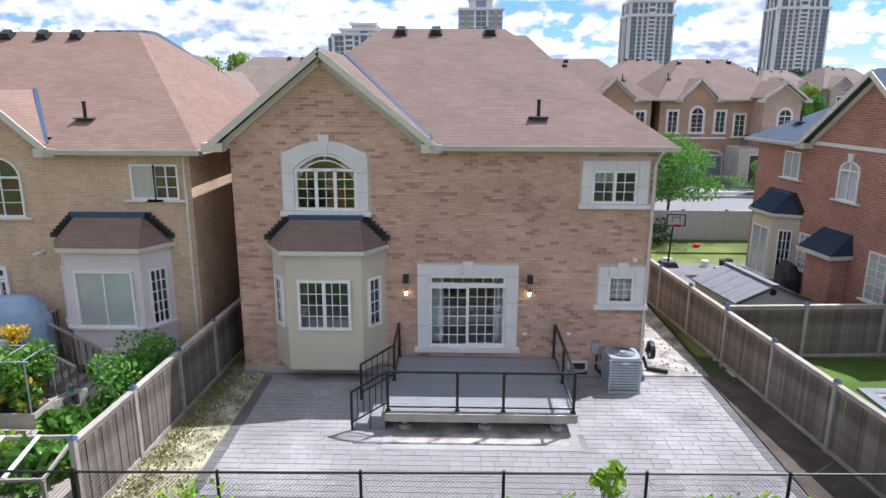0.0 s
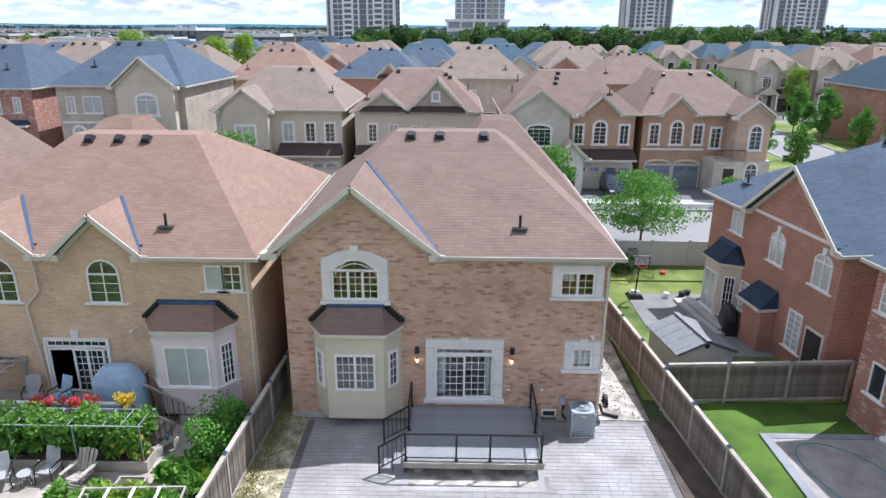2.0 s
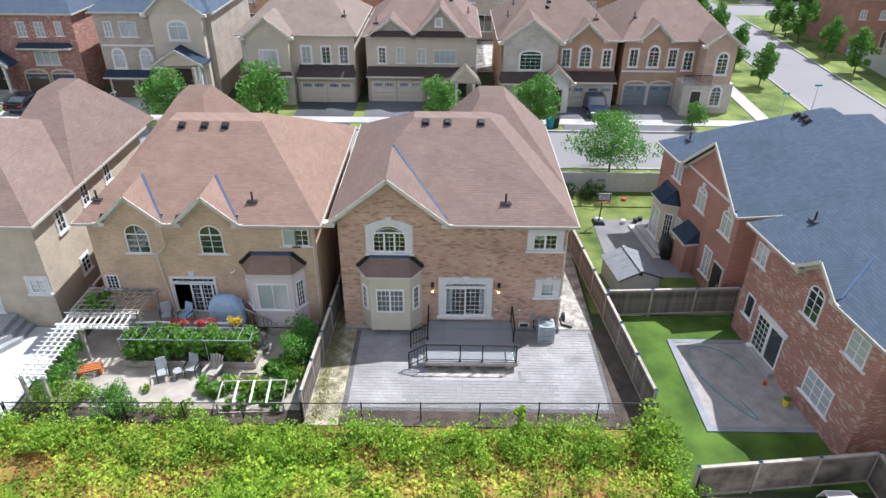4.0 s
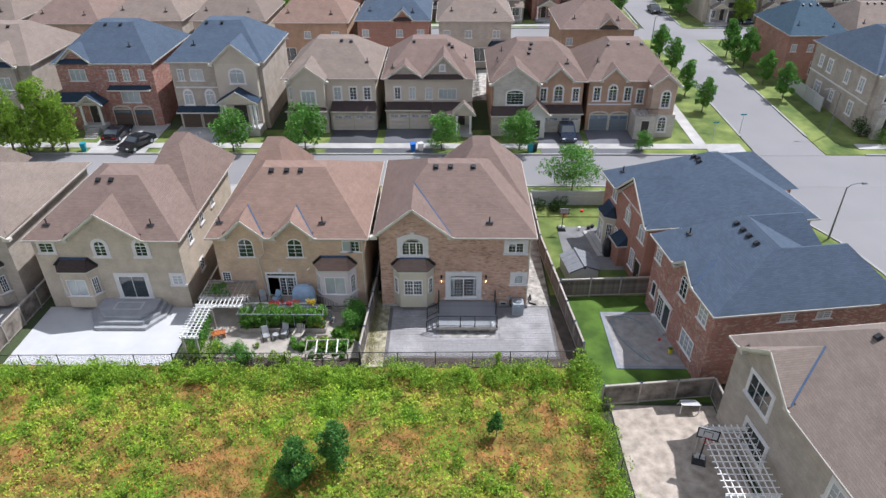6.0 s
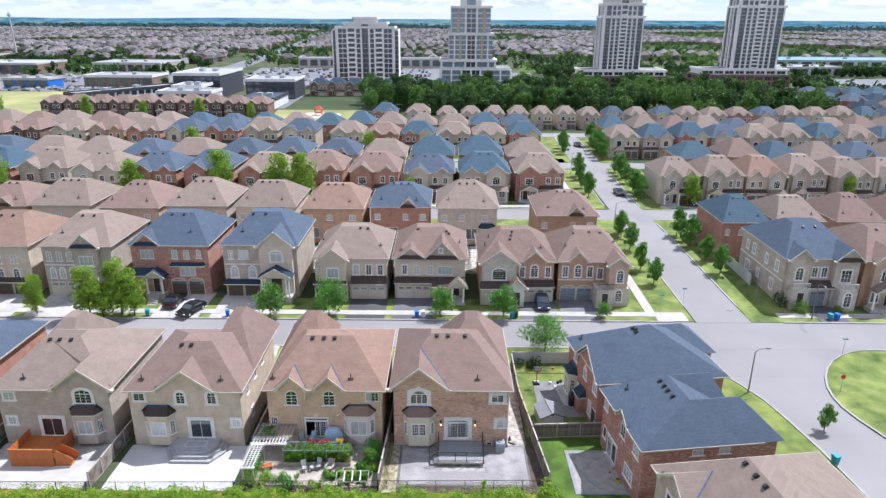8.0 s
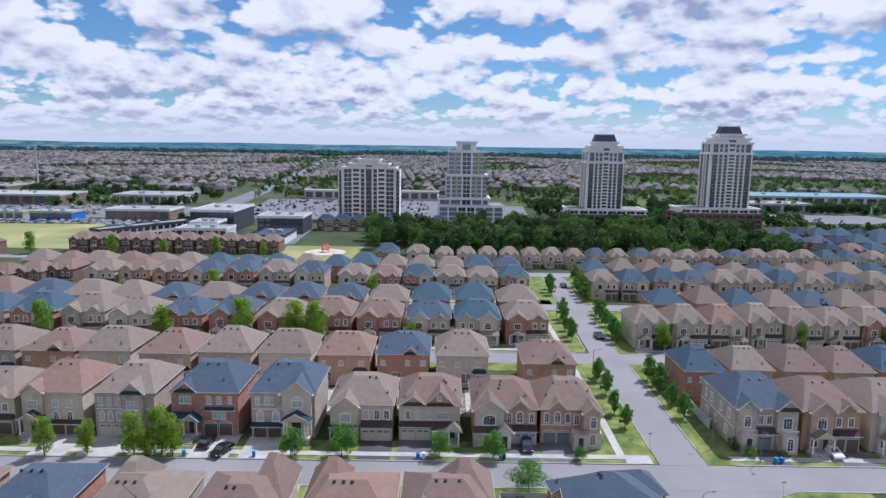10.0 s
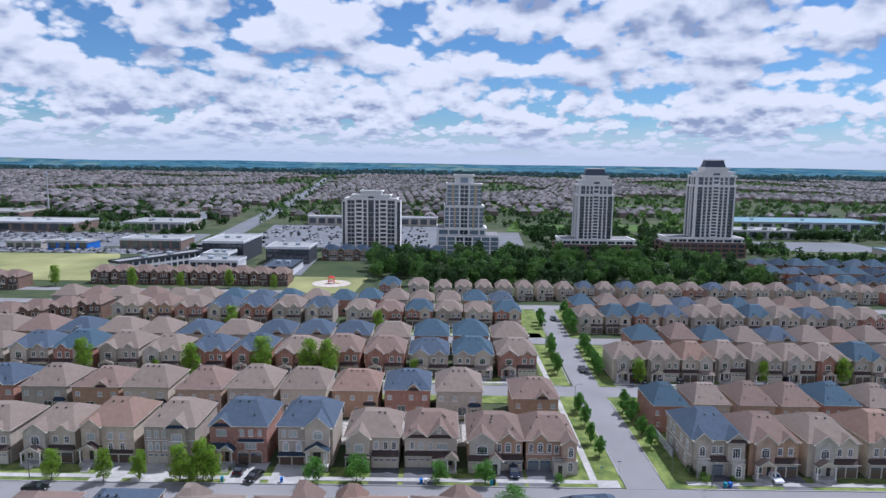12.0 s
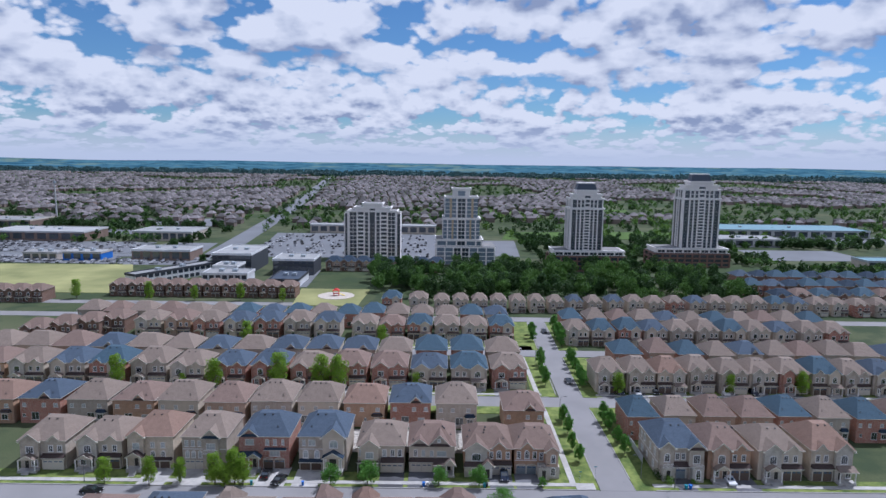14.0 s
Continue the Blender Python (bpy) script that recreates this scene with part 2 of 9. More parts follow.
class Build:
    """Collects boxes, prisms and faces, with a material slot for each, into one mesh."""

    def __init__(self, m=None):
        self.v, self.f, self.k, self.m = [], [], [], m

    def add(self, pts, faces, slot=0):
        n = len(self.v)
        for p in pts:
            self.v.append(tuple(self.m @ Vector(p)) if self.m else tuple(p))
        for f in faces:
            self.f.append(tuple(n + i for i in f))
            self.k.append(slot)
        return self

    def box(self, x0, x1, y0, y1, z0, z1, slot=0):
        p = [(x, y, z) for z in (z0, z1) for y in (y0, y1) for x in (x0, x1)]
        return self.add(p, [(0, 2, 3, 1), (4, 5, 7, 6), (0, 1, 5, 4), (2, 6, 7, 3), (0, 4, 6, 2), (1, 3, 7, 5)], slot)

    def hull(self, low, high, slot=0):
        """A solid between two loops with the same number of points, both turning left seen from above."""
        n = len(low)
        faces = [tuple(reversed(range(n))), tuple(range(n, 2 * n))]
        faces += [(i, (i + 1) % n, n + (i + 1) % n, n + i) for i in range(n)]
        return self.add(list(low) + list(high), faces, slot)

    def beam(self, a, b, w, h, slot=0):
        """A bar of section w x h from a to b."""
        a, b = Vector(a), Vector(b)
        d = (b - a).normalized()
        s = d.cross(Vector((0, 0, 1)))
        s = Vector((1, 0, 0)) if s.length < 1e-4 else s.normalized()
        u = s.cross(d)
        p = [q + s * i * w / 2 + u * j * h / 2 for q in (a, b) for i, j in ((-1, -1), (1, -1), (1, 1), (-1, 1))]
        return self.add(p, [(0, 1, 2, 3), (7, 6, 5, 4), (0, 4, 5, 1), (1, 5, 6, 2), (2, 6, 7, 3), (3, 7, 4, 0)], slot)

    def tube(self, x, y, z0, z1, r0, r1=None, n=10, slot=0):
        r1 = r0 if r1 is None else r1
        ring = [(math.cos(2 * math.pi * i / n), math.sin(2 * math.pi * i / n)) for i in range(n)]
        return self.hull([(x + c * r0, y + s * r0, z0) for c, s in ring], [(x + c * r1, y + s * r1, z1) for c, s in ring], slot)

    def limb(self, a, b, r0, r1, n=6, slot=0):
        a, b = Vector(a), Vector(b)
        d = (b - a).normalized()
        s = d.orthogonal().normalized()
        u = d.cross(s)
        ring = [(math.cos(2 * math.pi * i / n), math.sin(2 * math.pi * i / n)) for i in range(n)]
        return self.hull([a + (s * c + u * t) * r0 for c, t in ring], [b + (s * c + u * t) * r1 for c, t in ring], slot)

    def mesh(self, name, *mats):
        me = bpy.data.meshes.new(name)
        me.from_pydata(self.v, [], self.f)
        for m in mats:
            me.materials.append(m)
        if len(mats) > 1:
            me.polygons.foreach_set("material_index", self.k)
        me.update()
        return me


def part(name, what, mats, parent=None, label=""):
    """Links a build (or a mesh) as one mesh object under a thing or a part."""
    mats = mats if isinstance(mats, (list, tuple)) else [mats]
    me = what.mesh(name, *mats) if isinstance(what, Build) else what
    ob = new(name, me)
    if parent is not None:
        ob.parent = parent
    return tagged(ob, label)


def setting(name, what, mats, label, category):
    return tagged(part(name, what, mats), label, category, kind="structure")


def thing(name, label, category, at=(0, 0, 0), turn=0.0, group=""):
    e = new(name)
    e.empty_display_size = 0.3
    e.matrix_world = pose(*at, 0, 0, turn)
    return tagged(e, label, category, group)


def ground_z(y):
    """The land rises gently from the back gardens to the second street."""
    return float(np.interp(y, [14, 20, 58], [0.0, 0.55, 1.4]))


def sheet(b, x0, x1, y0, y1, lift, thick=0.3, slot=0, bend=None):
    """A slab that lies along the land."""
    cuts = [y0] + [c for c in (14, 20, 58) if y0 < c < y1] + [y1]
    for a, c in zip(cuts, cuts[1:]):
        za, zc = ground_z(a) + lift, ground_z(c) + lift
        (ax, bx), (cx, dx) = ((x0, x1), (x0, x1)) if bend is None else ((x0 + bend(a), x1 + bend(a)), (x0 + bend(c), x1 + bend(c)))
        b.hull([(ax, a, za - thick), (bx, a, za - thick), (dx, c, zc - thick), (cx, c, zc - thick)],
               [(ax, a, za), (bx, a, za), (dx, c, zc), (cx, c, zc)], slot)
    return b

# ---- houses: every elevation below looks towards -y, with its wall in the plane y = 0 ----
WINDOWS = {}
LITE = [False]


def window_mesh(w, h, cols, rows, arch, rim, glass):
    """Meshes of frame with bars, pane, stone surround and sill; rim: width of the surround (0: none)."""
    key = (w, h, cols, rows, arch, rim, glass, LITE[0])
    if key in WINDOWS:
        return WINDOWS[key]
    b, pane, stone, sill = Build(), Build(), Build(), Build()
    fw = 0.055
    top = []
    rise = min(arch, w / 2)
    if arch:
        n = 8
        top = [(w / 2 * math.cos(math.pi * i / n), h + rise * math.sin(math.pi * i / n)) for i in range(n + 1)]
    else:
        top = [(w / 2, h), (-w / 2, h)]
    loop = [(-w / 2, 0), (w / 2, 0)] + top
    pane.add([(x, -0.012, z) for x, z in loop], [tuple(range(len(loop)))])

    def ring(bb, inner, outer, y0, y1, slot):
        m = len(inner)
        pts = [(x, y, z) for y in (y0, y1) for x, z in outer] + [(x, y, z) for y in (y0, y1) for x, z in inner]
        faces = []
        for i in range(m):
            j = (i + 1) % m
            faces += [(i, j, 2 * m + j, 2 * m + i), (i, m + i, m + j, j), (2 * m + i, 2 * m + j, 3 * m + j, 3 * m + i)]
        bb.add(pts, faces, slot)

    def grown(d):
        out = []
        for x, z in loop:
            if z > h - 1e-6 and arch:
                a = math.atan2((z - h) / max(rise, 1e-6), x / (w / 2))
                out.append(((w / 2 + d) * math.cos(a), h + (rise + d) * math.sin(a)))
            else:
                out.append((x + math.copysign(d, x), z + (d if z > h / 2 else -d)))
        return out

    if LITE[0]:
        # far off: one plain frame round its pane
        m, wide = len(loop), grown(fw + rim)
        b.add([(x, 0.02, z) for x, z in wide] + [(x, -0.06, z) for x, z in wide] + [(x, -0.06, z) for x, z in loop] + [(x, -0.02, z) for x, z in loop], [])
        for k, slot in ((0, 0), (1, 2 if rim else 0), (2, 0)):
            for i in range(m):
                j = (i + 1) % m
                b.f.append((k * m + i, k * m + j, k * m + m + j, k * m + m + i))
                b.k.append(slot)
        b.f.append(tuple(range(3 * m, 4 * m)))
        b.k.append(1)
        WINDOWS[key] = (b.mesh("window", WHITE, glass, CAST),)
        return WINDOWS[key]
    ring(b, loop, grown(fw), -0.06, 0.02, 0)
    cast = 0
    if rim:
        ring(stone, grown(fw), grown(fw + rim), -0.045, 0.03, cast)
    lip = 0.06 if rim else 0.2
    sill.box(-w / 2 - fw - rim - lip, w / 2 + fw + rim + lip, -0.11, 0.02, -fw - rim * 0.5 - 0.06, -fw, cast)
    for i in range(1, cols):
        x = -w / 2 + w * i / cols
        t = 0.036 if cols <= 3 else 0.02
        b.box(x - t / 2, x + t / 2, -0.045, 0.0, 0, h + (arch * 0.85 if arch else 0), 0)
    for i in range(1, rows):
        z = h * i / rows
        b.box(-w / 2, w / 2, -0.035, 0.0, z - 0.009, z + 0.009, 0)
    if arch:
        b.box(-w / 2, w / 2, -0.05, 0.0, h - 0.03, h + 0.03, 0)
    WINDOWS[key] = (b.mesh("window", WHITE), pane.mesh("pane", glass), sill.mesh("sill", CAST), stone.mesh("surround", CAST) if rim else None)
    return WINDOWS[key]


def window(root, x, z, w, h, y=0.0, cols=2, rows=3, arch=0.0, rim=0.0, glass=None, turn=0):
    meshes = window_mesh(w, h, cols, rows, arch, rim, glass or GLASS)
    ob = part("window", meshes[0], (), root)
    ob.matrix_local = pose(x, y - 0.004, z, 0, 0, turn)
    for name, me in zip(("pane", "sill", "surround"), meshes[1:]):
        if me:
            part(name, me, (), ob)
    return ob


def spans(x0, x1, gaps):
    """What is left of x0..x1 between the gaps."""
    out, x = [], x0
    for g0, g1 in sorted(gaps):
        if g0 - x > 0.1:
            out.append((x, g0))
        x = max(x, g1)
    if x1 - x > 0.1:
        out.append((x, x1))
    return out


def cut_roof(root, w, d, he, over, tops, rise, roof, gaps, fascia=True):
    """A hipped roof whose front eave stops at each gable, with its gutters and soffit."""
    tx0, tx1, ty0, ty1 = tops
    x0, x1, y0, y1, z1 = -w / 2 - over, w / 2 + over, -over, d + over, he + rise
    pitch = rise / (ty0 + over)
    notch = []
    for g0, g1 in sorted(gaps):
        g0, g1, zn = max(g0, x0 + 0.02), min(g1, x1 - 0.02), he + (over + 0.06) * pitch
        k = (tx0 - x0) / (ty0 - y0) * (over + 0.06)
        notch += [(g0, y0, he), (max(g0, x0 + k + 0.01), 0.06, zn), (g1, 0.06, zn), (g1, y0, he)]
    r = Build()
    r.add([(x0, y0, he)] + notch + [(x1, y0, he), (tx1, ty0, z1), (tx0, ty0, z1)], [tuple(range(len(notch) + 4))])
    r.add([(x0, y0, he), (x1, y0, he), (x1, y1, he), (x0, y1, he), (tx0, ty0, z1), (tx1, ty0, z1), (tx1, ty1, z1), (tx0, ty1, z1)], [(1, 2, 6, 5), (2, 3, 7, 6), (3, 0, 4, 7), (4, 5, 6, 7)])
    part("roof", r, roof, root)
    if not fascia:
        return pitch
    g = Build()
    g.box(x0 - 0.055, x1 + 0.055, y1, y1 + 0.055, he - 0.14, he - 0.012).box(x0 - 0.055, x0, y0, y1, he - 0.14, he - 0.012).box(x1, x1 + 0.055, y0, y1, he - 0.14, he - 0.012)
    s = Build()
    s.box(x0, x1, d, y1, he - 0.12, he - 0.004).box(x0, -w / 2, 0, d, he - 0.12, he - 0.004).box(w / 2, x1, 0, d, he - 0.12, he - 0.004)
    for a, c in spans(x0 - 0.055, x1 + 0.055, gaps):
        g.box(a, c, y0 - 0.055, y0, he - 0.14, he - 0.012)
        s.box(max(a, x0), min(c, x1), y0, 0.0, he - 0.12, he - 0.004)
    part("gutter", g, GUTTER, root)
    if not LITE[0]:
        part("soffit", s, TRIM, root)
    return pitch


def valley(root, xc, hw, he, zap, over, pitch, side):
    """Metal flashing in the valley between a gable's slope and the main roof."""
    p0 = (xc + side * (hw - 0.03), 0.15 / pitch - over - 0.02, he + 0.16)
    p1 = (xc + side * 0.05, (zap + 0.14 - he) / pitch - over, zap + 0.155)
    part("valley_flashing", Build().beam(p0, p1, 0.11, 0.05), FLASH, root)


def hip_roof(b, x0, x1, y0, y1, z0, tx0, tx1, ty0, ty1, z1, slot=0):
    b.hull([(x0, y0, z0), (x1, y0, z0), (x1, y1, z0), (x0, y1, z0)], [(tx0, ty0, z1), (tx1, ty0, z1), (tx1, ty1, z1), (tx0, ty1, z1)], slot)


def gable(root, xc, hw, ywall, z0, zap, yback, roof, wall, over=0.38, band=None, trim=TRIM, returns=True):
    """A gable that looks to -y: two roof slopes, the wall triangle, rake boards."""
    yf = ywall - over
    r = Build()
    th = 0.14
    for s in (-1, 1):
        a = [(xc + s * hw, yf, z0), (xc, yf, zap), (xc, yback, zap), (xc + s * hw, yback, z0)]
        a = a if s < 0 else a[::-1]
        r.hull(a[::-1], [(x, y, z + th) for x, y, z in a[::-1]])
    part("gable_roof", r, roof, root)
    t = Build()
    slope = (zap - z0) / hw
    t.add([(xc - hw + 0.25, ywall, z0), (xc + hw - 0.25, ywall, z0), (xc, ywall, zap - 0.25 * slope),
           (xc - hw + 0.25, ywall + 0.3, z0), (xc + hw - 0.25, ywall + 0.3, z0), (xc, ywall + 0.3, zap - 0.25 * slope)],
          [(0, 1, 2), (5, 4, 3), (0, 2, 5, 3), (1, 4, 5, 2), (0, 3, 4, 1)])
    part("gable_wall", t, wall, root)
    k = Build()
    for s in (-1, 1):
        k.beam((xc + s * (hw + 0.04), yf - 0.03, z0 - 0.01), (xc, yf - 0.03, zap + 0.03), 0.05, 0.17)
        k.beam((xc + s * (hw - 0.12), ywall - 0.06, z0 - 0.10), (xc, ywall - 0.06, zap - 0.16), 0.12, 0.16)
        if returns:
            k.box(xc + s * hw - 0.28, xc + s * hw + 0.28, yf - 0.02, ywall, z0 - 0.2, z0 + 0.03)
    part("rake_trim", k, trim, root)
    if band:
        c = Build()
        c.hull([(xc - hw + 0.1, yf - 0.15, z0 - 0.05), (xc + hw - 0.1, yf - 0.15, z0 - 0.05), (xc + hw - 0.1, ywall, z0 - 0.05), (xc - hw + 0.1, ywall, z0 - 0.05)],
               [(xc - hw + 0.5, ywall - 0.05, z0 + 0.42), (xc + hw - 0.5, ywall - 0.05, z0 + 0.42), (xc + hw - 0.5, ywall, z0 + 0.42), (xc - hw + 0.5, ywall, z0 + 0.42)])
        part("band_roof", c, band, root)


def skirt(root, x0, x1, y, z, roof, depth=0.95, rise=0.55, name="skirt_roof"):
    b = Build()
    b.hull([(x0, y - depth, z), (x1, y - depth, z), (x1, y, z), (x0, y, z)],
           [(x0 + 0.15, y - 0.05, z + rise), (x1 - 0.15, y - 0.05, z + rise), (x1 - 0.15, y, z + rise), (x0 + 0.15, y, z + rise)])
    b.box(x0 - 0.02, x1 + 0.02, y - depth - 0.05, y, z - 0.14, z - 0.004, 1)
    part(name, b, [roof, TRIM], root)


GARAGES = {}


def garage_door(root, x, y, mat, w=2.35, h=2.1, arch=False):
    key = (mat.name, w, h, arch)
    if key not in GARAGES:
        b = Build()
        for i in range(4):
            b.box(-w / 2, w / 2, -0.05, 0.02, h * i / 4 + 0.012, h * (i + 1) / 4 - 0.012)
            if i < 3:
                for j in range(4):
                    b.box(-w / 2 + w * j / 4 + 0.07, -w / 2 + w * (j + 1) / 4 - 0.07, -0.065, -0.05, h * i / 4 + 0.09, h * (i + 1) / 4 - 0.09)
        for j in (-1, 1):
            b.box(j * w / 4 - w / 4 + 0.15, j * w / 4 + w / 4 - 0.15, -0.056, -0.045, h * 0.8, h * 0.94, 1)
            for k in (-1, 0, 1):
                b.box(j * w / 4 + k * w / 8 - 0.015, j * w / 4 + k * w / 8 + 0.015, -0.06, -0.05, h * 0.8, h * 0.94)
        b.box(-w / 2 - 0.12, -w / 2, -0.07, 0.02, 0, h + 0.12, 2)
        b.box(w / 2, w / 2 + 0.12, -0.07, 0.02, 0, h + 0.12, 2)
        b.box(-w / 2, w / 2, -0.07, 0.02, h, h + 0.12, 2)
        if arch:
            n = 8
            for i in range(n):
                a0, a1 = math.pi * i / n, math.pi * (i + 1) / n
                b.beam(((w / 2 + 0.06) * math.cos(a0), -0.05, h + 0.05 + 0.4 * math.sin(a0)), ((w / 2 + 0.06) * math.cos(a1), -0.05, h + 0.05 + 0.4 * math.sin(a1)), 0.08, 0.16, 2)
        GARAGES[key] = b.mesh("garage_door", mat, GLASS_BLUE, TRIM)
    ob = part("garage_door", GARAGES[key], (), root)
    ob.matrix_local = pose(x, y, 0.05)
    return ob


def front_door(root, x, y, z, w=0.95, h=2.1, mat=None):
    b = Build()
    b.box(x - w / 2 - 0.1, x + w / 2 + 0.1, y - 0.05, y + 0.02, z, z + h + 0.1, 1)
    b.box(x - w / 2, x + w / 2, y - 0.07, y - 0.052, z + 0.02, z + h)
    for k in (0.25, 1.15):
        b.box(x - w / 2 + 0.15, x + w / 2 - 0.15, y - 0.085, y - 0.07, z + k, z + k + 0.7)
    b.box(x + w / 2 - 0.14, x + w / 2 - 0.09, y - 0.13, y - 0.07, z + 0.95, z + 1.1, 1)
    part("door", b, [mat or DOOR, TRIM], root)


def porch(root, x0, x1, y0, y1, z, top, roof, gab=None, posts=(), steps=4):
    """Floor, posts, steps, a lean-to or gabled roof."""
    if not LITE[0]:
        part("porch_floor", Build().box(x0, x1, y0, y1, -0.5, z), CONCRETE, root)
    if steps and not LITE[0]:
        xm = (x0 + x1) / 2
        for i in range(steps):
            part("step", Build().box(xm - 0.8, xm + 0.8, y0 - 0.3 * (steps - i), y0 - 0.3 * (steps - i - 1) - 0.003, -0.5, z * (i + 0.5) / steps), CONCRETE, root)
    for px in () if LITE[0] else posts:
        p = Build()
        p.box(px - 0.11, px + 0.11, y0 + 0.08, y0 + 0.3, z, top)
        p.box(px - 0.16, px + 0.16, y0 + 0.03, y0 + 0.35, z, z + 0.18)
        p.box(px - 0.16, px + 0.16, y0 + 0.03, y0 + 0.35, top - 0.15, top)
        part("post", p, WHITE, root)
    if gab:
        xc, hw, rise = gab
        gable(root, xc, hw, y0 + 0.15, top + 0.05, top + 0.05 + rise, y1 + 0.5, roof, BRICKS["beige"], over=0.25, returns=False)
    else:
        skirt(root, x0 - 0.2, x1 + 0.2, y1, top + 0.1, roof, depth=y1 - y0 + 0.25, rise=0.7, name="porch_roof")


def bay(root, x, z0, z1, wbase, out, wfront, mat, roof, win=(1.4, 1.4), sill=1.0, side=True, open_base=0.0, glass=None):
    """A three-sided bay with its own small hipped roof and black stepped flashing."""
    b = Build()
    low = [(x - wfront / 2, -out, z0), (x + wfront / 2, -out, z0), (x + wbase / 2, 0, z0 + open_base), (x - wbase / 2, 0, z0 + open_base)]
    high = [(px, py, z1) for px, py, _ in low]
    b.hull(low, high)
    bay_ob = part("bay", b, mat, root)
    t = Build()
    o = 0.18
    e = [(x - wfront / 2 - o * 0.6, -out - o, z1), (x + wfront / 2 + o * 0.6, -out - o, z1), (x + wbase / 2 + o * 0.75, 0, z1), (x - wbase / 2 - o * 0.75, 0, z1)]
    t.hull(e, [(px, py, pz + 0.12) for px, py, pz in e])
    if not LITE[0]:
        part("bay_eave", t, TRIM, bay_ob)
    r = Build()
    e2 = [(px, py, z1 + 0.124) for px, py, _ in e]
    tops = [(x - wfront / 2 * 0.92, -0.16, z1 + 0.85), (x + wfront / 2 * 0.92, -0.16, z1 + 0.85), (x + wfront / 2 * 0.95, 0, z1 + 0.85), (x - wfront / 2 * 0.95, 0, z1 + 0.85)]
    r.hull(e2, tops)
    part("bay_roof", r, roof, bay_ob)
    f = Build()
    f.box(x - wfront / 2 * 0.95 - 0.05, x + wfront / 2 * 0.95 + 0.05, -0.2, 0.0, z1 + 0.84, z1 + 0.95, 1)
    n = 7
    for s in (-1, 1):
        for i in range(n):
            u = (i + 0.5) / n
            px = x + s * (wfront / 2 * 0.95 * (1 - u) + (wbase / 2 + o * 0.5) * u)
            pz = (z1 + 0.93) * (1 - u) + (z1 + 0.26) * u
            f.box(px - 0.12, px + 0.12, -0.1, 0.0, pz - 0.07, pz + 0.07)
    if not LITE[0]:
        part("flashing", f, [VENTM, FLASH], bay_ob)
    if win is None:
        return bay_ob
    w, h = win
    g = window(root, x, z0 + sill, w, h, y=-out, cols=2, rows=1, glass=glass)
    dx, dy = (wbase - wfront) / 2, out
    ang = math.degrees(math.atan2(dy, dx))
    if side:
        for s in (-1, 1):
            cx, cy = x + s * (wbase + wfront) / 4, -out / 2
            k = window(root, cx, z0 + sill, 0.42, h, y=cy, cols=3, rows=5)
            k.matrix_local = pose(cx, cy, z0 + sill, 0, 0, s * (ang if ang < 89 else 88)) @ pose(0, -0.01, 0)
    return bay_ob


def roof_vent(root, x, y, z, pitch):
    b = Build()
    b.hull([(-0.2, -0.2, 0), (0.2, -0.2, 0), (0.2, 0.2, 0), (-0.2, 0.2, 0)], [(-0.2, -0.2, 0.04), (0.2, -0.2, 0.04), (0.2, 0.2, 0.04), (-0.2, 0.2, 0.04)])
    b.hull([(-0.15, -0.17, 0.04), (0.15, -0.17, 0.04), (0.15, 0.15, 0.04), (-0.15, 0.15, 0.04)], [(-0.13, -0.14, 0.17), (0.13, -0.14, 0.17), (0.13, 0.13, 0.17), (-0.13, 0.13, 0.17)])
    ob = part("roof_vent", b, VENTM, root)
    ob.matrix_local = pose(x, y, z + 0.03, pitch)
    return ob


def stack(root, x, y, z, pitch):
    b = Build()
    b.tube(0, 0, -0.2, 0.45, 0.05)
    b.tube(0, 0, 0.45, 0.48, 0.065)
    b.hull([(-0.28, -0.2, 0.0), (0.28, -0.2, 0.0), (0.28, 0.2, 0.0), (-0.28, 0.2, 0.0)], [(-0.26, -0.18, 0.03), (0.26, -0.18, 0.03), (0.26, 0.18, 0.03), (-0.26, 0.18, 0.03)])
    ob = part("vent_pipe", b, VENTM, root)
    ob.matrix_local = pose(x, y, z + 0.02)
    return ob


def shell(root, w, d, he, wall, roof, tops=None, rise=3.2, over=0.4, front=None, frusta=None, fascia=True, base=1.3, gaps=()):
    """Walls, hipped roof and gutter. tops: the flat of the hip (x0, x1, y0, y1)."""
    b = Build()
    b.box(-w / 2, w / 2, 0, d, -base, he)
    part("wall", b, wall, root)
    if front:
        f = Build()
        f.box(-w / 2, w / 2, -0.07, -0.004, -0.3, front[1])
        part("front_cladding", f, front[0], root)
    tx0, tx1, ty0, ty1 = tops or (-w * 0.2, w * 0.2, d * 0.42, d * 0.58)
    pitch = cut_roof(root, w, d, he, over, (tx0, tx1, ty0, ty1), rise, roof, gaps, fascia)
    for q in frusta or ():
        r = Build()
        hip_roof(r, *q)
        part("roof_wing", r, roof, root)

    def on_roof(y):
        return he + (y + over) * pitch
    return on_roof, math.degrees(math.atan(pitch))


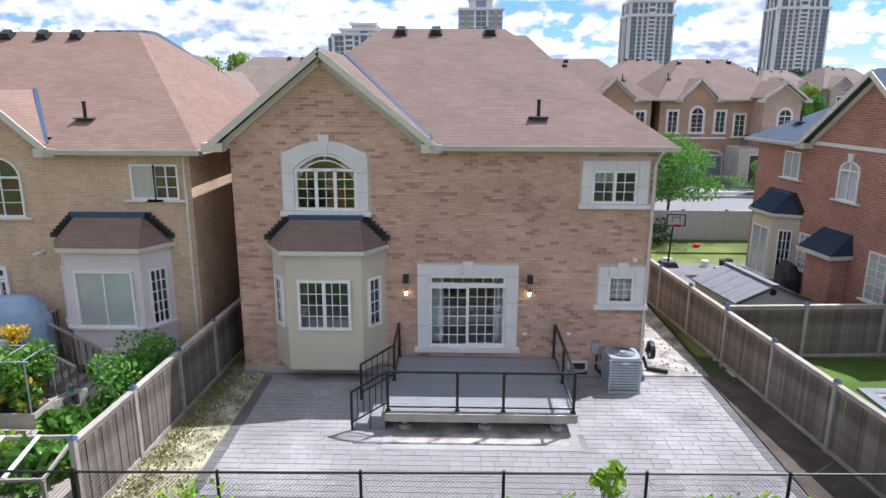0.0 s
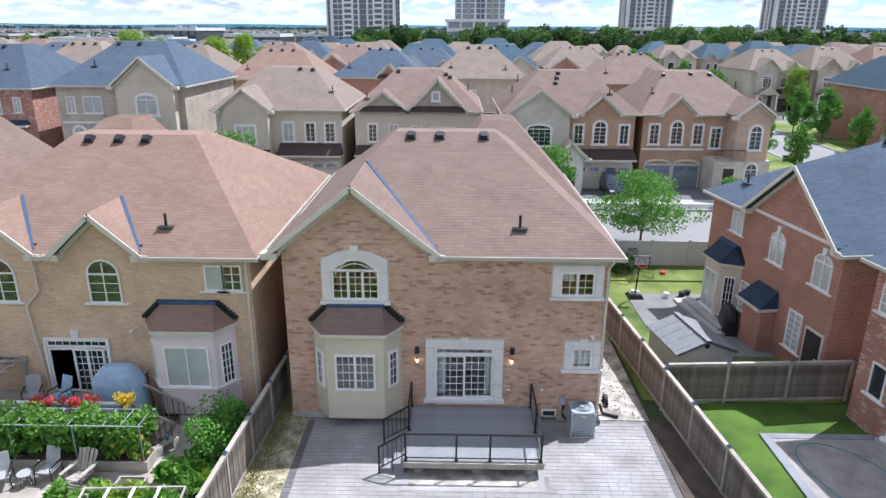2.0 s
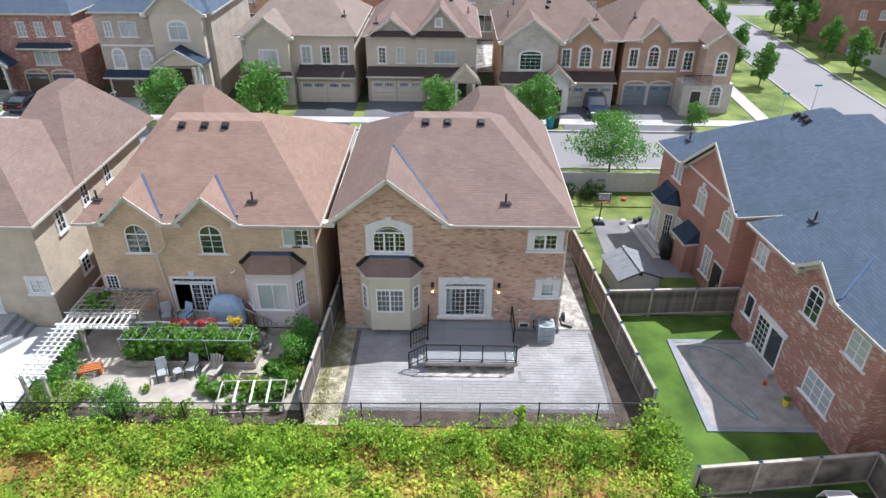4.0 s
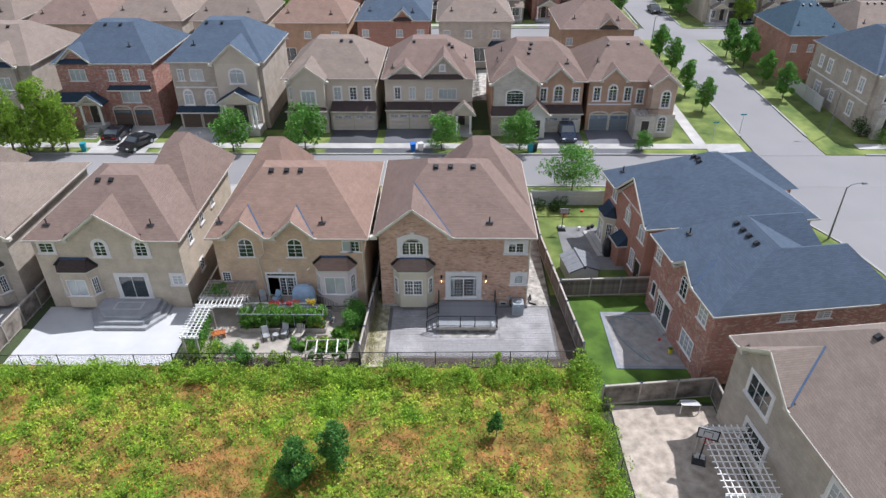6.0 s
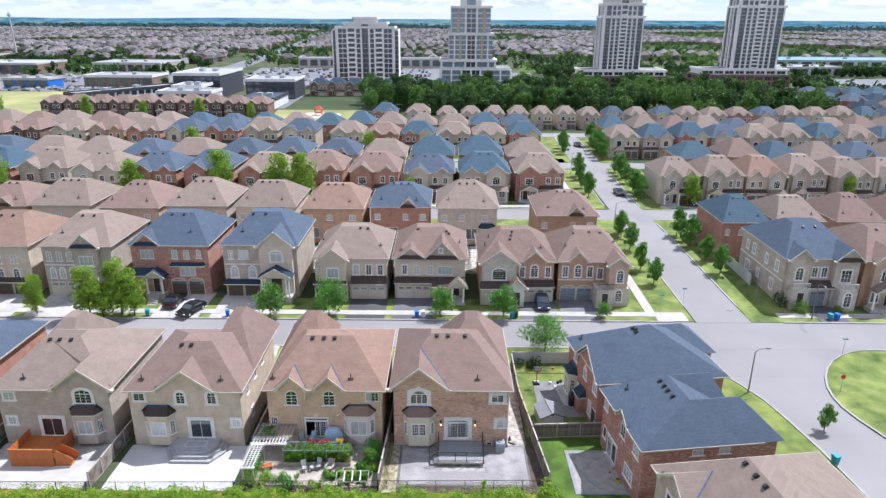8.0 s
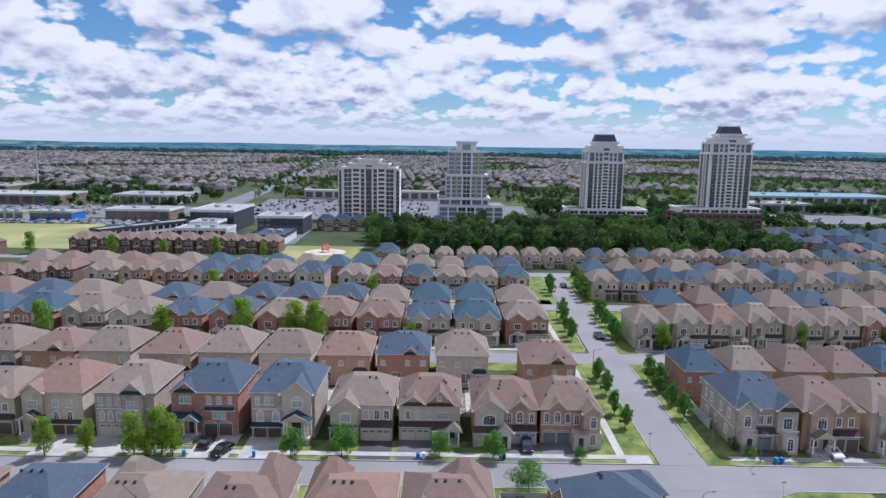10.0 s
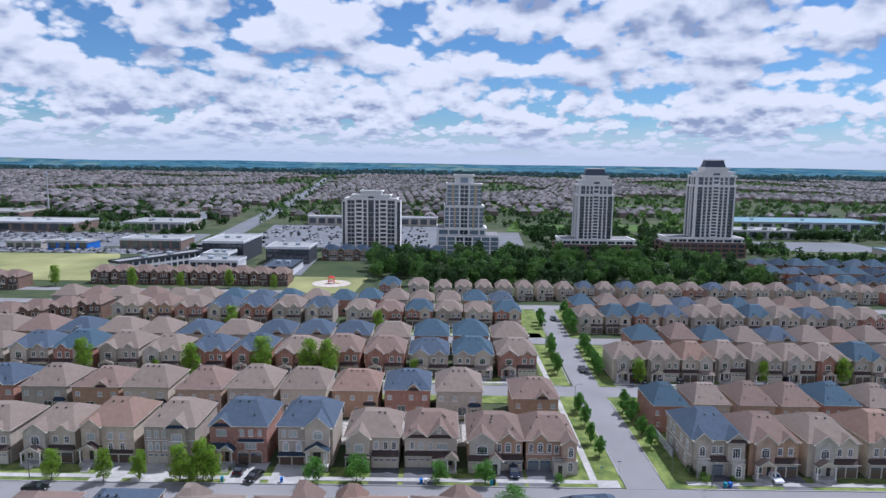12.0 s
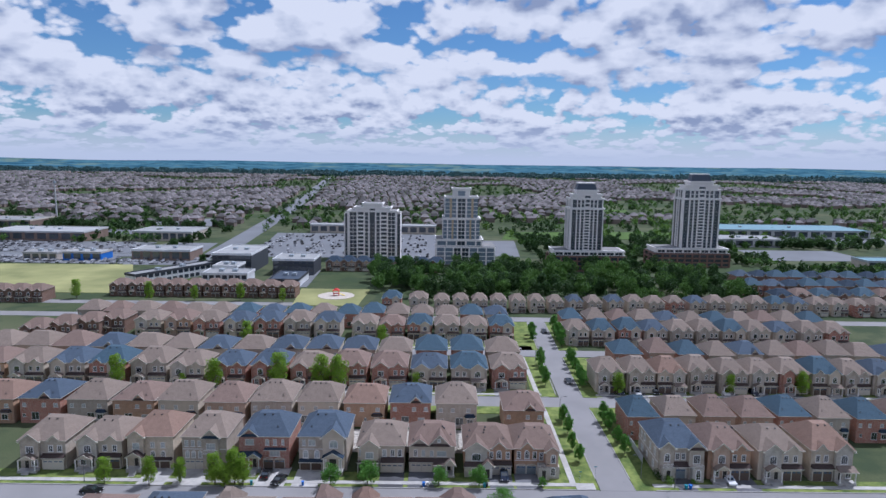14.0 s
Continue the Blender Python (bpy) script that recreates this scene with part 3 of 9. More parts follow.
def front_house(name, label, w, d, he, wall, roof, features, at=None, lower=None, tops=None, rise=3.2, group="", size=(1, 1, 1)):
    """A street front. features: tuples led by their kind."""
    root = thing(name, label, "house", at or (0, 0, 0), group=group)
    root.scale = size
    gaps = [(q[1] - q[2] + 0.02, q[1] + q[2] - 0.02) for q in features if q[0] == "gable"]
    on_roof, pitch = shell(root, w, d, he, wall, roof, tops, rise, front=lower, gaps=gaps)
    for kind, *q in features:
        if LITE[0] and kind in ("vents", "pipe", "belt", "door", "rail"):
            continue
        if kind == "wing":      # x centre, half width, depth, wall, apex rise, own eave drop
            xc, hw, out, mat, up = q[:5]
            z = he - (q[5] if len(q) > 5 else 0.0)
            b = Build()
            b.box(xc - hw + 0.35, xc + hw - 0.35, -out, 0.02, -1.0, z)
            part("wing_wall", b, mat, root)
            yb = -0.4 + (z + up - he) / max(math.tan(math.radians(pitch)), 0.1)
            gable(root, xc, hw, -out, z, z + up, max(yb, 0.5), roof, mat, band=q[6] if len(q) > 6 else None)
        elif kind == "gable":   # x centre, half width, wall, apex rise, band
            xc, hw, mat, up = q[:4]
            yb = -0.4 + up / math.tan(math.radians(pitch))
            gable(root, xc, hw, -0.02, he, he + up, yb, roof, mat, band=q[4] if len(q) > 4 else None)
        elif kind == "win":     # x, z, w, h and the rest by name
            window(root, *q[:4], **(q[4] if len(q) > 4 else {}))
        elif kind == "garage":  # x, y, material, arch
            garage_door(root, *q[:3], arch=len(q) > 3 and q[3])
        elif kind == "block":   # x0, x1, depth out, height, material: a lower storey that stands forward
            x0, x1, out, h, mat = q
            b = Build()
            b.box(x0, x1, -out, 0.02, -1.0, h)
            part("front_block", b, mat, root)
        elif kind == "skirt":
            skirt(root, *q[:5], **(q[5] if len(q) > 5 else {}))
        elif kind == "door":
            front_door(root, *q)
        elif kind == "porch":
            porch(root, **q[0])
        elif kind == "rail":    # x0, x1, y, z: balcony rail
            x0, x1, y, z = q[:4]
            mat = q[4] if len(q) > 4 else VENTM
            part("top_rail", Build().box(x0, x1, y - 0.03, y + 0.03, z + 0.9, z + 0.97), mat, root)
            n = max(3, int((x1 - x0) / 0.16))
            bm = Build().box(-0.015, 0.015, -0.015, 0.015, 0, 0.9).mesh("baluster", mat)
            for i in range(n + 1):
                part("baluster", bm, (), root).location = (x0 + (x1 - x0) * i / n, y, z)
        elif kind == "bay":
            bay(root, **q[0])
        elif kind == "belt":    # x0, x1, y, z: stone course
            b = Build()
            b.box(q[0], q[1], q[2] - 0.06, q[2] + 0.01, q[3], q[3] + 0.16)
            part("belt_course", b, CAST, root)
        elif kind == "vents":
            for x, y in q:
                roof_vent(root, x, y, on_roof(y), pitch)
        elif kind == "pipe":
            for x, y in q:
                stack(root, x, y, on_roof(y), pitch)
    return root


R3 = dict(cols=2, rows=4, rim=0.12)
PALE = dict(cols=2, rows=3, glass=GLASS_PALE)
ARCH = dict(cols=2, rows=4, arch=0.5, rim=0.14)
B, S = BRICKS, ROOFS
Y1 = 35.0   # the row of fronts across the street


def house_corner():
    f = [("wing", 3.75, 1.85, 2.0, B["tan"], 1.25), ("block", 1.9, 5.62, 2.06, 2.95, B["stone"]), ("block", 0.3, 3.0, 2.8, 3.0, B["stone"]),
         ("gable", -2.3, 1.7, B["orange"], 1.45), ("garage", -3.75, -0.07, GARAGE_GREY, True), ("garage", -1.1, -0.07, GARAGE_GREY, True),
         ("win", -2.3, 4.0, 0.95, 1.35, dict(y=-0.02, **ARCH)), ("win", -4.35, 4.0, 0.75, 1.55, R3), ("win", -0.35, 4.0, 0.75, 1.55, R3),
         ("win", 4.0, 3.9, 0.95, 1.4, dict(y=-2.0, **ARCH)), ("win", 4.0, 0.9, 0.95, 1.3, dict(y=-2.06, **ARCH)), ("win", 1.3, 3.7, 0.8, 1.6, R3),
         ("belt", -5.4, 0.3, -0.07, 3.45), ("door", 1.65, -2.8, 0.35), ("rail", 0.3, 3.0, -2.78, 3.0),
         ("vents", (-2.5, 4.8), (0.2, 5.0), (2.0, 4.9)), ("pipe", (-4.2, 2.4), (3.9, 3.2))]
    return front_house("corner_house", "orange brick corner house with brown roof and slate garages", 10.9, 13, 6.5, B["orange"], S["umber"], f, (26.95, Y1 - 0.2, 0.8), size=(0.92, 1, 1))


def house_white_stone():
    f = [("wing", -2.75, 2.85, 1.2, B["stone"], 2.0), ("win", -2.75, 4.0, 1.9, 1.35, dict(y=-1.2, cols=4, rows=4, arch=0.3, rim=0.12)),
         ("block", -5.45, -0.2, 1.6, 2.9, B["stone"]), ("skirt", -5.6, -0.9, -1.15, 2.95, S["dark"], dict(depth=1.2, rise=0.8)),
         ("wing", -0.2, 1.45, 2.3, B["white"], 1.35, 3.4), ("gable", 2.55, 1.75, B["orange"], 1.5),
         ("win", 2.55, 4.0, 0.95, 1.35, dict(y=-0.02, **ARCH)), ("win", 0.75, 4.0, 0.65, 1.5, R3), ("win", 4.6, 4.0, 0.65, 1.5, R3),
         ("block", 0.1, 5.4, 0.5, 2.7, B["white"]), ("skirt", 0.2, 5.6, -0.1, 2.8, S["dark"], dict(depth=1.1, rise=0.75)),
         ("garage", 1.55, -0.5, GARAGE), ("garage", 4.15, -0.5, GARAGE), ("door", -0.2, -2.3, 0.3), ("win", -3.2, 0.9, 1.2, 1.3, dict(y=-1.6, **R3)),
         ("vents", (-0.5, 5.0), (-0.7, 4.3), (-0.9, 3.6)), ("pipe", (-4.8, 2.5), (3.6, 2.2), (-4.2, 4.0))]
    return front_house("stone_front_house", "brick house with white stone gable and brown roof", 10.9, 13, 6.5, B["orange"], S["umber"], f, (15.75, Y1 - 0.4, 0.8))


def house_two_gables():
    f = [("gable", -3.0, 2.3, B["grey"], 1.6, S["dark"]), ("gable", 1.9, 2.7, B["grey"], 2.6, S["dark"]), ("win", 1.75, 7.4, 0.5, 0.6, dict(y=-0.03, cols=1, rows=1, rim=0.1, glass=GLASS_PALE)),
         ("win", -4.0, 3.9, 0.65, 1.4, R3), ("win", -2.1, 3.9, 0.75, 1.4, PALE), ("win", 0.0, 3.9, 0.8, 1.3, PALE), ("win", 2.4, 3.9, 2.2, 1.2, dict(cols=4, rows=1, glass=GLASS_PALE)),
         ("block", -5.45, 0.4, 0.5, 2.75, B["grey"]), ("skirt", -5.6, 0.5, -0.1, 2.85, S["dark"], dict(depth=1.0, rise=0.7)), ("garage", -3.9, -0.5, GARAGE), ("garage", -1.2, -0.5, GARAGE),
         ("porch", dict(x0=0.5, x1=5.5, y0=-2.2, y1=0.0, z=0.5, top=2.7, roof=S["dark"], posts=(0.75, 2.2), steps=3)), ("porch", dict(x0=3.3, x1=5.6, y0=-2.9, y1=-2.2, z=0.48, top=2.75, roof=S["taupe"], gab=(4.45, 1.5, 1.5), posts=(3.6, 5.3), steps=0)),
         ("door", 4.2, -0.02, 0.5), ("win", 1.8, 0.9, 1.1, 1.3, PALE), ("vents", (-2.0, 5.0), (2.6, 4.6), (3.0, 4.2)), ("pipe", (-4.6, 1.2), (4.7, 2.6))]
    return front_house("gabled_house", "grey-tan stone house with twin gables and porch", 11.2, 13, 6.5, B["beige"], S["brown"], f, (2.7, Y1 + 0.6, 0.8), size=(0.95, 1, 1))


def house_grey_bay():
    f = [("wing", -2.6, 2.35, 1.3, B["beige"], 1.75), ("block", -5.5, -0.4, 1.36, 3.0, B["stone"]), ("win", -2.6, 3.9, 1.6, 1.4, dict(y=-1.3, cols=3, rows=1, rim=0.12, glass=GLASS_PALE)), ("win", -4.85, 3.9, 0.7, 1.5, PALE),
         ("win", 0.8, 3.9, 0.8, 1.5, dict(rim=0.14, **PALE)), ("win", 2.75, 3.9, 0.75, 1.5, R3), ("win", 4.5, 3.9, 0.75, 1.5, R3), ("skirt", -0.1, 5.6, -0.05, 2.85, S["dark"], dict(depth=1.3, rise=0.9)),
         ("block", -0.2, 5.5, 0.6, 2.75, B["stone"]), ("garage", 1.35, -0.6, GARAGE), ("garage", 4.0, -0.6, GARAGE), ("win", -2.4, 0.7, 1.7, 1.7, dict(y=-1.36, cols=3, rows=1, rim=0.14, glass=GLASS_PALE)),
         ("skirt", -5.6, -4.0, -1.3, 3.05, S["dark"], dict(depth=0.5, rise=0.3)), ("skirt", -3.8, -0.5, -1.3, 3.05, S["dark"], dict(depth=0.55, rise=0.3)), ("door", -4.75, -1.36, 0.4),
         ("vents", (1.0, 5.1), (2.2, 5.0)), ("pipe", (4.5, 2.0), (-4.6, 3.0))]
    return front_house("stone_bay_house", "pale stone and stucco house with taupe roof", 11.1, 13, 6.6, B["beige"], S["taupe"], f, (-9.15, Y1 + 0.3, 0.8), size=(0.975, 1, 1))


def house_grey_porch():
    f = [("wing", 2.7, 2.9, 1.0, B["beige"], 2.1), ("win", 2.8, 5.6, 1.7, 1.1, dict(y=-1.0, cols=2, rows=1, arch=0.35, rim=0.16, glass=GLASS_PALE)), ("win", -4.6, 5.6, 0.7, 1.2, PALE), ("win", -2.6, 5.6, 1.6, 1.2, dict(cols=2, rows=1, glass=GLASS_PALE)),
         ("win", -4.2, 2.9, 1.0, 1.1, dict(cols=2, rows=1, arch=0.45, rim=0.15, glass=GLASS_PALE)), ("win", -1.4, 2.9, 1.0, 1.1, dict(cols=2, rows=1, arch=0.45, rim=0.15, glass=GLASS_PALE)), ("belt", -5.6, 0.2, -0.02, 4.75),
         ("skirt", -5.8, 0.3, -0.05, 2.25, S["navy"], dict(depth=1.0, rise=0.45)), ("garage", -4.3, -0.1, GARAGE_DARK), ("garage", -1.6, -0.1, GARAGE_DARK),
         ("porch", dict(x0=0.4, x1=5.2, y0=-2.8, y1=-1.0, z=1.0, top=3.7, roof=S["navy"], gab=(2.8, 2.6, 1.3), posts=(0.7, 1.2, 4.4, 4.9), steps=6)), ("door", 2.6, -1.0, 1.0, 1.6), ("win", 4.4, 1.4, 0.7, 1.6, dict(y=-1.0, **PALE)),
         ("vents", (-2.0, 5.0), (0.0, 5.0)), ("pipe", (-3.0, 2.0),)]
    return front_house("porch_house", "tall grey stucco house with blue-grey roof and navy porch gable", 11.6, 13, 7.7, B["grey"], S["slate"], f, (-22.75, Y1 + 0.6, 0.8), size=(0.955, 1, 1.1))


def house_red():
    f = [("gable", -3.6, 2.2, B["mottled"], 1.6, S["navy"]), ("win", -3.6, 5.5, 2.0, 1.2, dict(cols=3, rows=1, glass=GLASS_PALE)), ("win", 0.8, 5.5, 0.8, 1.2, PALE), ("win", 2.7, 5.5, 0.8, 1.2, PALE), ("win", 4.7, 5.6, 0.6, 1.1, PALE),
         ("skirt", 0.0, 5.6, -0.02, 4.6, S["navy"], dict(depth=0.7, rise=0.35)), ("win", 2.6, 3.0, 2.4, 1.2, dict(cols=3, rows=1, glass=GLASS_PALE)),
         ("block", -5.9, -1.4, 1.2, 3.6, B["mottled"]), ("skirt", -6.0, -1.2, -0.9, 3.65, S["navy"], dict(depth=1.2, rise=0.8)), ("porch", dict(x0=-3.6, x1=-0.6, y0=-2.2, y1=-1.0, z=1.0, top=3.2, roof=S["navy"], gab=(-2.1, 1.8, 1.1), posts=(-3.3, -0.9), steps=6)),
         ("door", -2.1, -1.2, 1.0), ("garage", 1.0, -0.05, GARAGE_DARK, True), ("garage", 3.8, -0.05, GARAGE_DARK, True), ("vents", (-1.0, 5.0), (1.0, 5.0)), ("pipe", (3.0, 2.0),)]
    return front_house("red_brick_house", "tall red brick house with blue-grey hipped roof and navy canopies", 12.4, 13, 7.5, B["mottled"], S["slate"], f, (-36.5, Y1 + 1.0, 0.8), size=(0.935, 1, 1.09))


def house_beige_tall():
    f = [("wing", 1.9, 2.4, 0.7, B["grey"], 1.8, 0.0, S["navy"]), ("win", 1.9, 5.0, 2.2, 1.3, dict(y=-0.7, cols=3, rows=2, glass=GLASS_PALE)), ("rail", 0.2, 3.8, -1.5, 4.2, WHITE), ("block", 0.1, 3.9, 1.55, 4.2, B["grey"]),
         ("win", -4.7, 5.4, 0.8, 1.3, PALE), ("win", -3.0, 5.4, 0.8, 1.3, PALE), ("win", -1.3, 5.4, 0.8, 1.3, PALE), ("win", -4.5, 2.8, 0.8, 1.1, dict(cols=2, rows=1, arch=0.4, rim=0.12, glass=GLASS_PALE)),
         ("win", -2.9, 2.8, 0.8, 1.1, dict(cols=2, rows=1, arch=0.4, rim=0.12, glass=GLASS_PALE)), ("win", -1.2, 2.8, 0.8, 1.1, dict(cols=2, rows=1, arch=0.4, rim=0.12, glass=GLASS_PALE)), ("garage", -3.9, -0.05, GARAGE), ("garage", -1.2, -0.05, GARAGE),
         ("door", 2.0, -1.55, 0.6), ("belt", -5.6, 5.6, -0.02, 4.7), ("vents", (-1.0, 5.0), (1.0, 5.0)), ("pipe", (-3.0, 2.0),)]
    return front_house("beige_stone_house", "tall beige stone house with taupe roof and white balcony", 11.6, 13, 7.7, B["grey"], S["taupe"], f, (-50.2, Y1 + 0.4, 0.8), size=(0.89, 1, 1.06))


def house_cream():
    f = [("wing", -3.2, 2.2, 0.8, B["cream"], 1.5), ("win", -3.2, 4.9, 1.6, 1.3, dict(y=-0.8, cols=3, rows=2, glass=GLASS_PALE)), ("win", 0.6, 4.9, 1.0, 1.2, PALE), ("win", 3.2, 4.9, 1.0, 1.2, PALE), ("win", 0.6, 2.6, 0.9, 1.0, ARCH), ("win", 3.2, 2.6, 0.9, 1.0, ARCH),
         ("porch", dict(x0=-5.2, x1=-1.2, y0=-2.4, y1=-0.8, z=1.0, top=3.4, roof=S["dark"], gab=(-3.2, 2.2, 1.2), posts=(-4.9, -1.5), steps=6)), ("door", -3.2, -0.8, 1.0), ("skirt", -0.8, 5.6, -0.02, 2.3, S["dark"], dict(depth=0.9, rise=0.45)),
         ("garage", 0.9, -0.05, GARAGE_DARK), ("garage", 3.6, -0.05, GARAGE_DARK), ("vents", (-1.0, 5.0), (1.0, 5.0))]
    return front_house("cream_house", "tall cream brick house with rust brown roof and gabled entry", 11.6, 13, 7.6, B["cream"], S["rust"], f, (-62.9, Y1 + 0.6, 0.8), size=(0.92, 1, 1.06))


def house_east_corner():
    """The pale corner house across the side street, with windows on its west side too."""
    f = [("wing", -3.7, 2.0, 0.7, B["grey"], 1.5), ("win", -3.7, 3.9, 1.1, 1.3, dict(y=-0.7, cols=2, rows=3, arch=0.4, rim=0.14)), ("wing", 3.5, 2.2, 1.0, B["grey"], 1.7, 0.0, S["dark"]), ("win", 3.5, 3.7, 1.5, 1.7, dict(y=-1.0, cols=3, rows=3, rim=0.12)),
         ("win", -0.9, 4.1, 0.8, 1.3, R3), ("win", 0.6, 4.1, 0.8, 1.3, R3), ("block", -5.0, -2.4, 1.9, 2.9, B["stone"]), ("rail", -5.0, -2.4, -1.86, 2.9, WHITE), ("block", 2.2, 5.0, 2.2, 2.9, B["stone"]), ("rail", 2.2, 5.0, -2.16, 2.9, WHITE),
         ("skirt", -2.3, 2.1, -0.1, 2.85, S["dark"], dict(depth=1.1, rise=0.8)), ("block", -2.3, 2.1, 0.5, 2.75, B["stone"]), ("garage", -0.1, -0.5, GARAGE_GREY), ("door", -3.7, -1.9, 0.35), ("win", 3.6, 0.6, 1.0, 1.5, dict(y=-2.2, arch=0.5, rim=0.16)),
         ("vents", (-1.0, 5.0), (1.0, 5.0)), ("pipe", (-3.6, 2.2))]
    root = front_house("corner_house", "pale grey stone corner house with blue-grey roof and balcony", 11.4, 14, 6.8, B["grey"], S["slate"], f, (60.4, 34.0, 0.95), rise=3.4, size=(0.93, 1.05, 1.08))
    for y, z, w, h in ((2.2, 4.2, 0.9, 1.4), (5.4, 4.2, 0.7, 1.3), (9.6, 4.2, 0.9, 1.4), (11.8, 4.3, 0.7, 1.2), (3.0, 1.2, 0.9, 1.4), (7.4, 1.4, 0.7, 1.1), (11.0, 1.2, 1.4, 1.3)):
        window(root, -5.7, z, w, h, y=y, turn=-90, rim=0.12, glass=GLASS_PALE)
    b = Build()
    b.box(-5.78, -5.704, 0, 14, 3.3, 3.46)
    part("belt_course", b, CAST, root)
    return root


def house_plain_front(wall, roof, second, k):
    f = [("wing", (-2.6, 2.6, -2.4)[k], 2.5, 0.9, second, 1.7), ("win", (-2.6, 2.6, -2.4)[k], 4.0, 1.6, 1.3, dict(y=-0.9, cols=3, rows=3, arch=(0.0, 0.4, 0.3)[k], rim=0.12)),
         ("win", (2.0, -3.8, 1.4)[k], 4.0, 0.9, 1.3, R3), ("win", (4.2, -1.6, 3.8)[k], 4.0, 0.9, 1.3, R3), ("gable", (2.9, -3.0, 3.0)[k], 1.5, wall, 1.2),
         ("block", *((0.0, 5.4) if k != 1 else (-5.4, 0.2)), 0.6, 2.75, second), ("skirt", *((-0.1, 5.6) if k != 1 else (-5.6, 0.3)), -0.1, 2.85, S["dark"], dict(depth=1.1, rise=0.7)),
         ("garage", (1.4, -4.0, 1.4)[k], -0.6, GARAGE_DARK if k else GARAGE), ("garage", (4.0, -1.3, 4.0)[k], -0.6, GARAGE_DARK if k else GARAGE),
         ("porch", dict(x0=(-5.0, 0.6, -5.0)[k], x1=(-0.4, 5.2, -0.4)[k], y0=-2.5, y1=-0.9, z=0.5, top=2.8, roof=S["taupe"] if k else roof, gab=None if k == 1 else (-2.6, 2.0, 1.1), posts=(-4.7, -0.7) if k != 1 else (0.9, 4.9), steps=3)),
         ("door", (-3.4, 1.8, -1.4)[k], -0.9, 0.5), ("win", (-1.6, 4.0, -3.6)[k], 1.0, 1.2, 1.3, dict(y=-0.9, **R3)), ("vents", (-1.0, 5.0), (1.0, 5.0))]
    return front_house("street_house", "brick house with gabled entry and double garage", 11.2, 13, 6.6, wall, roof, f, rise=(3.2, 3.5, 3.0)[k])


def house_plain_back(wall, roof, k):
    r = dict(cols=2, rows=2, glass=GLASS_PALE)
    f = [("win", -4.2, 4.3, 0.9, 1.0, r), ("win", (-0.6, 1.0, -1.0)[k], 4.3, 0.9, 1.0, r), ("win", (3.6, 4.2, 3.2)[k], 4.3, 1.0, 1.0, r), ("win", (-3.6, -1.4, 0.8)[k], 0.9, 1.9, 1.9, dict(cols=2, rows=1)),
         ("win", (0.3, -4.4, -3.8)[k], 1.6, 0.7, 0.8, dict(cols=2, rows=2)), ("pipe", (-3.5, 1.5), (3.0, 1.2)), ("vents", (-1.4, 5.0), (0.0, 5.0), (1.4, 5.0))]
    if k != 1:
        f.append(("bay", dict(x=(3.4, 0, 3.6)[k], z0=0.7, z1=2.9, wbase=2.9, out=0.6, wfront=2.0, mat=wall, roof=S["navy"] if k else S["dark"], win=(1.5, 1.3), sill=0.6, side=False)))
    else:
        f += [("win", 3.0, 1.4, 1.8, 1.1, dict(cols=4, rows=1, glass=GLASS_PALE)), ("gable", 1.5, 1.6, wall, 1.5, S["dark"])] 
    return front_house("garden_side_house", "brick house with plain rear wall and hipped roof", 10.8, 13, 6.7, wall, roof, f, rise=(3.3, 3.0, 3.5)[k], tops=((-2.6, 2.6, 5.2, 6.6), (-1.2, 2.0, 5.0, 7.0), (-1.6, 1.6, 5.6, 7.2))[k])

# ---- the land, streets and pavements ----
def lean(y):
    """The side street bends a little to the east behind the second block."""
    return max(0.0, y - 85.0) * 0.03


def land_material():
    m, nt, b = material("land")
    vec = coords(nt)
    n1, n2, n3 = noise_of(nt, vec, 0.012, 4), noise_of(nt, vec, 0.06, 4), noise_of(nt, vec, 3.0, 3)
    c = mixed(nt, (0.055, 0.078, 0.035), (0.105, 0.115, 0.062), ranged(nt, n1, 0.4, 0.62, 0, 1))
    c = mixed(nt, c, (0.045, 0.065, 0.035), ranged(nt, n2, 0.5, 0.62, 0, 0.8))
    c = mixed(nt, c, (0.6, 0.6, 0.6), ranged(nt, n3, 0.3, 0.7, 0, 0.5), 'MULTIPLY')
    nt.links.new(c, b.inputs["Base Color"])
    b.inputs["Roughness"].default_value, b.inputs["Specular IOR Level"].default_value = 0.95, 0.1
    return m


LAND = land_material()
g = Build()
ys = [-600, 14, 20, 58, 320, 700, 1500, 2600, 4600]
for a, c in zip(ys, ys[1:]):
    za, zc = ground_z(a) - 0.06, ground_z(c) - 0.06
    g.add([(-4500, a, za), (4500, a, za), (4500, c, zc), (-4500, c, zc)], [(0, 1, 2, 3)])
setting("ground", g, LAND, "grassy land that reaches the horizon", "ground")

g = Build()
sheet(g, -130, 150, 20.2, 27.7, 0.0)
sheet(g, -170, 170, 75.5, 83.5, 0.012)
sheet(g, -175, 185, 125.5, 133.5, 0.012)
sheet(g, -215, -60, 204, 211, 0.012)
sheet(g, -210, 215, 178, 186, 0.012)
sheet(g, 34, 62, -20, 20.2, -0.012)
sheet(g, 40.6, 48.4, 27.7, 186, 0.024, bend=lean)
for x0, x1, y0, y1 in ((37.5, 40.3, 24.0, 30.5), (48.3, 53.0, 24.0, 30.5)):
    sheet(g, x0, x1, y0, y1, -0.008)
setting("road", g, ASPHALT_OLD, "faded grey asphalt street", "road")

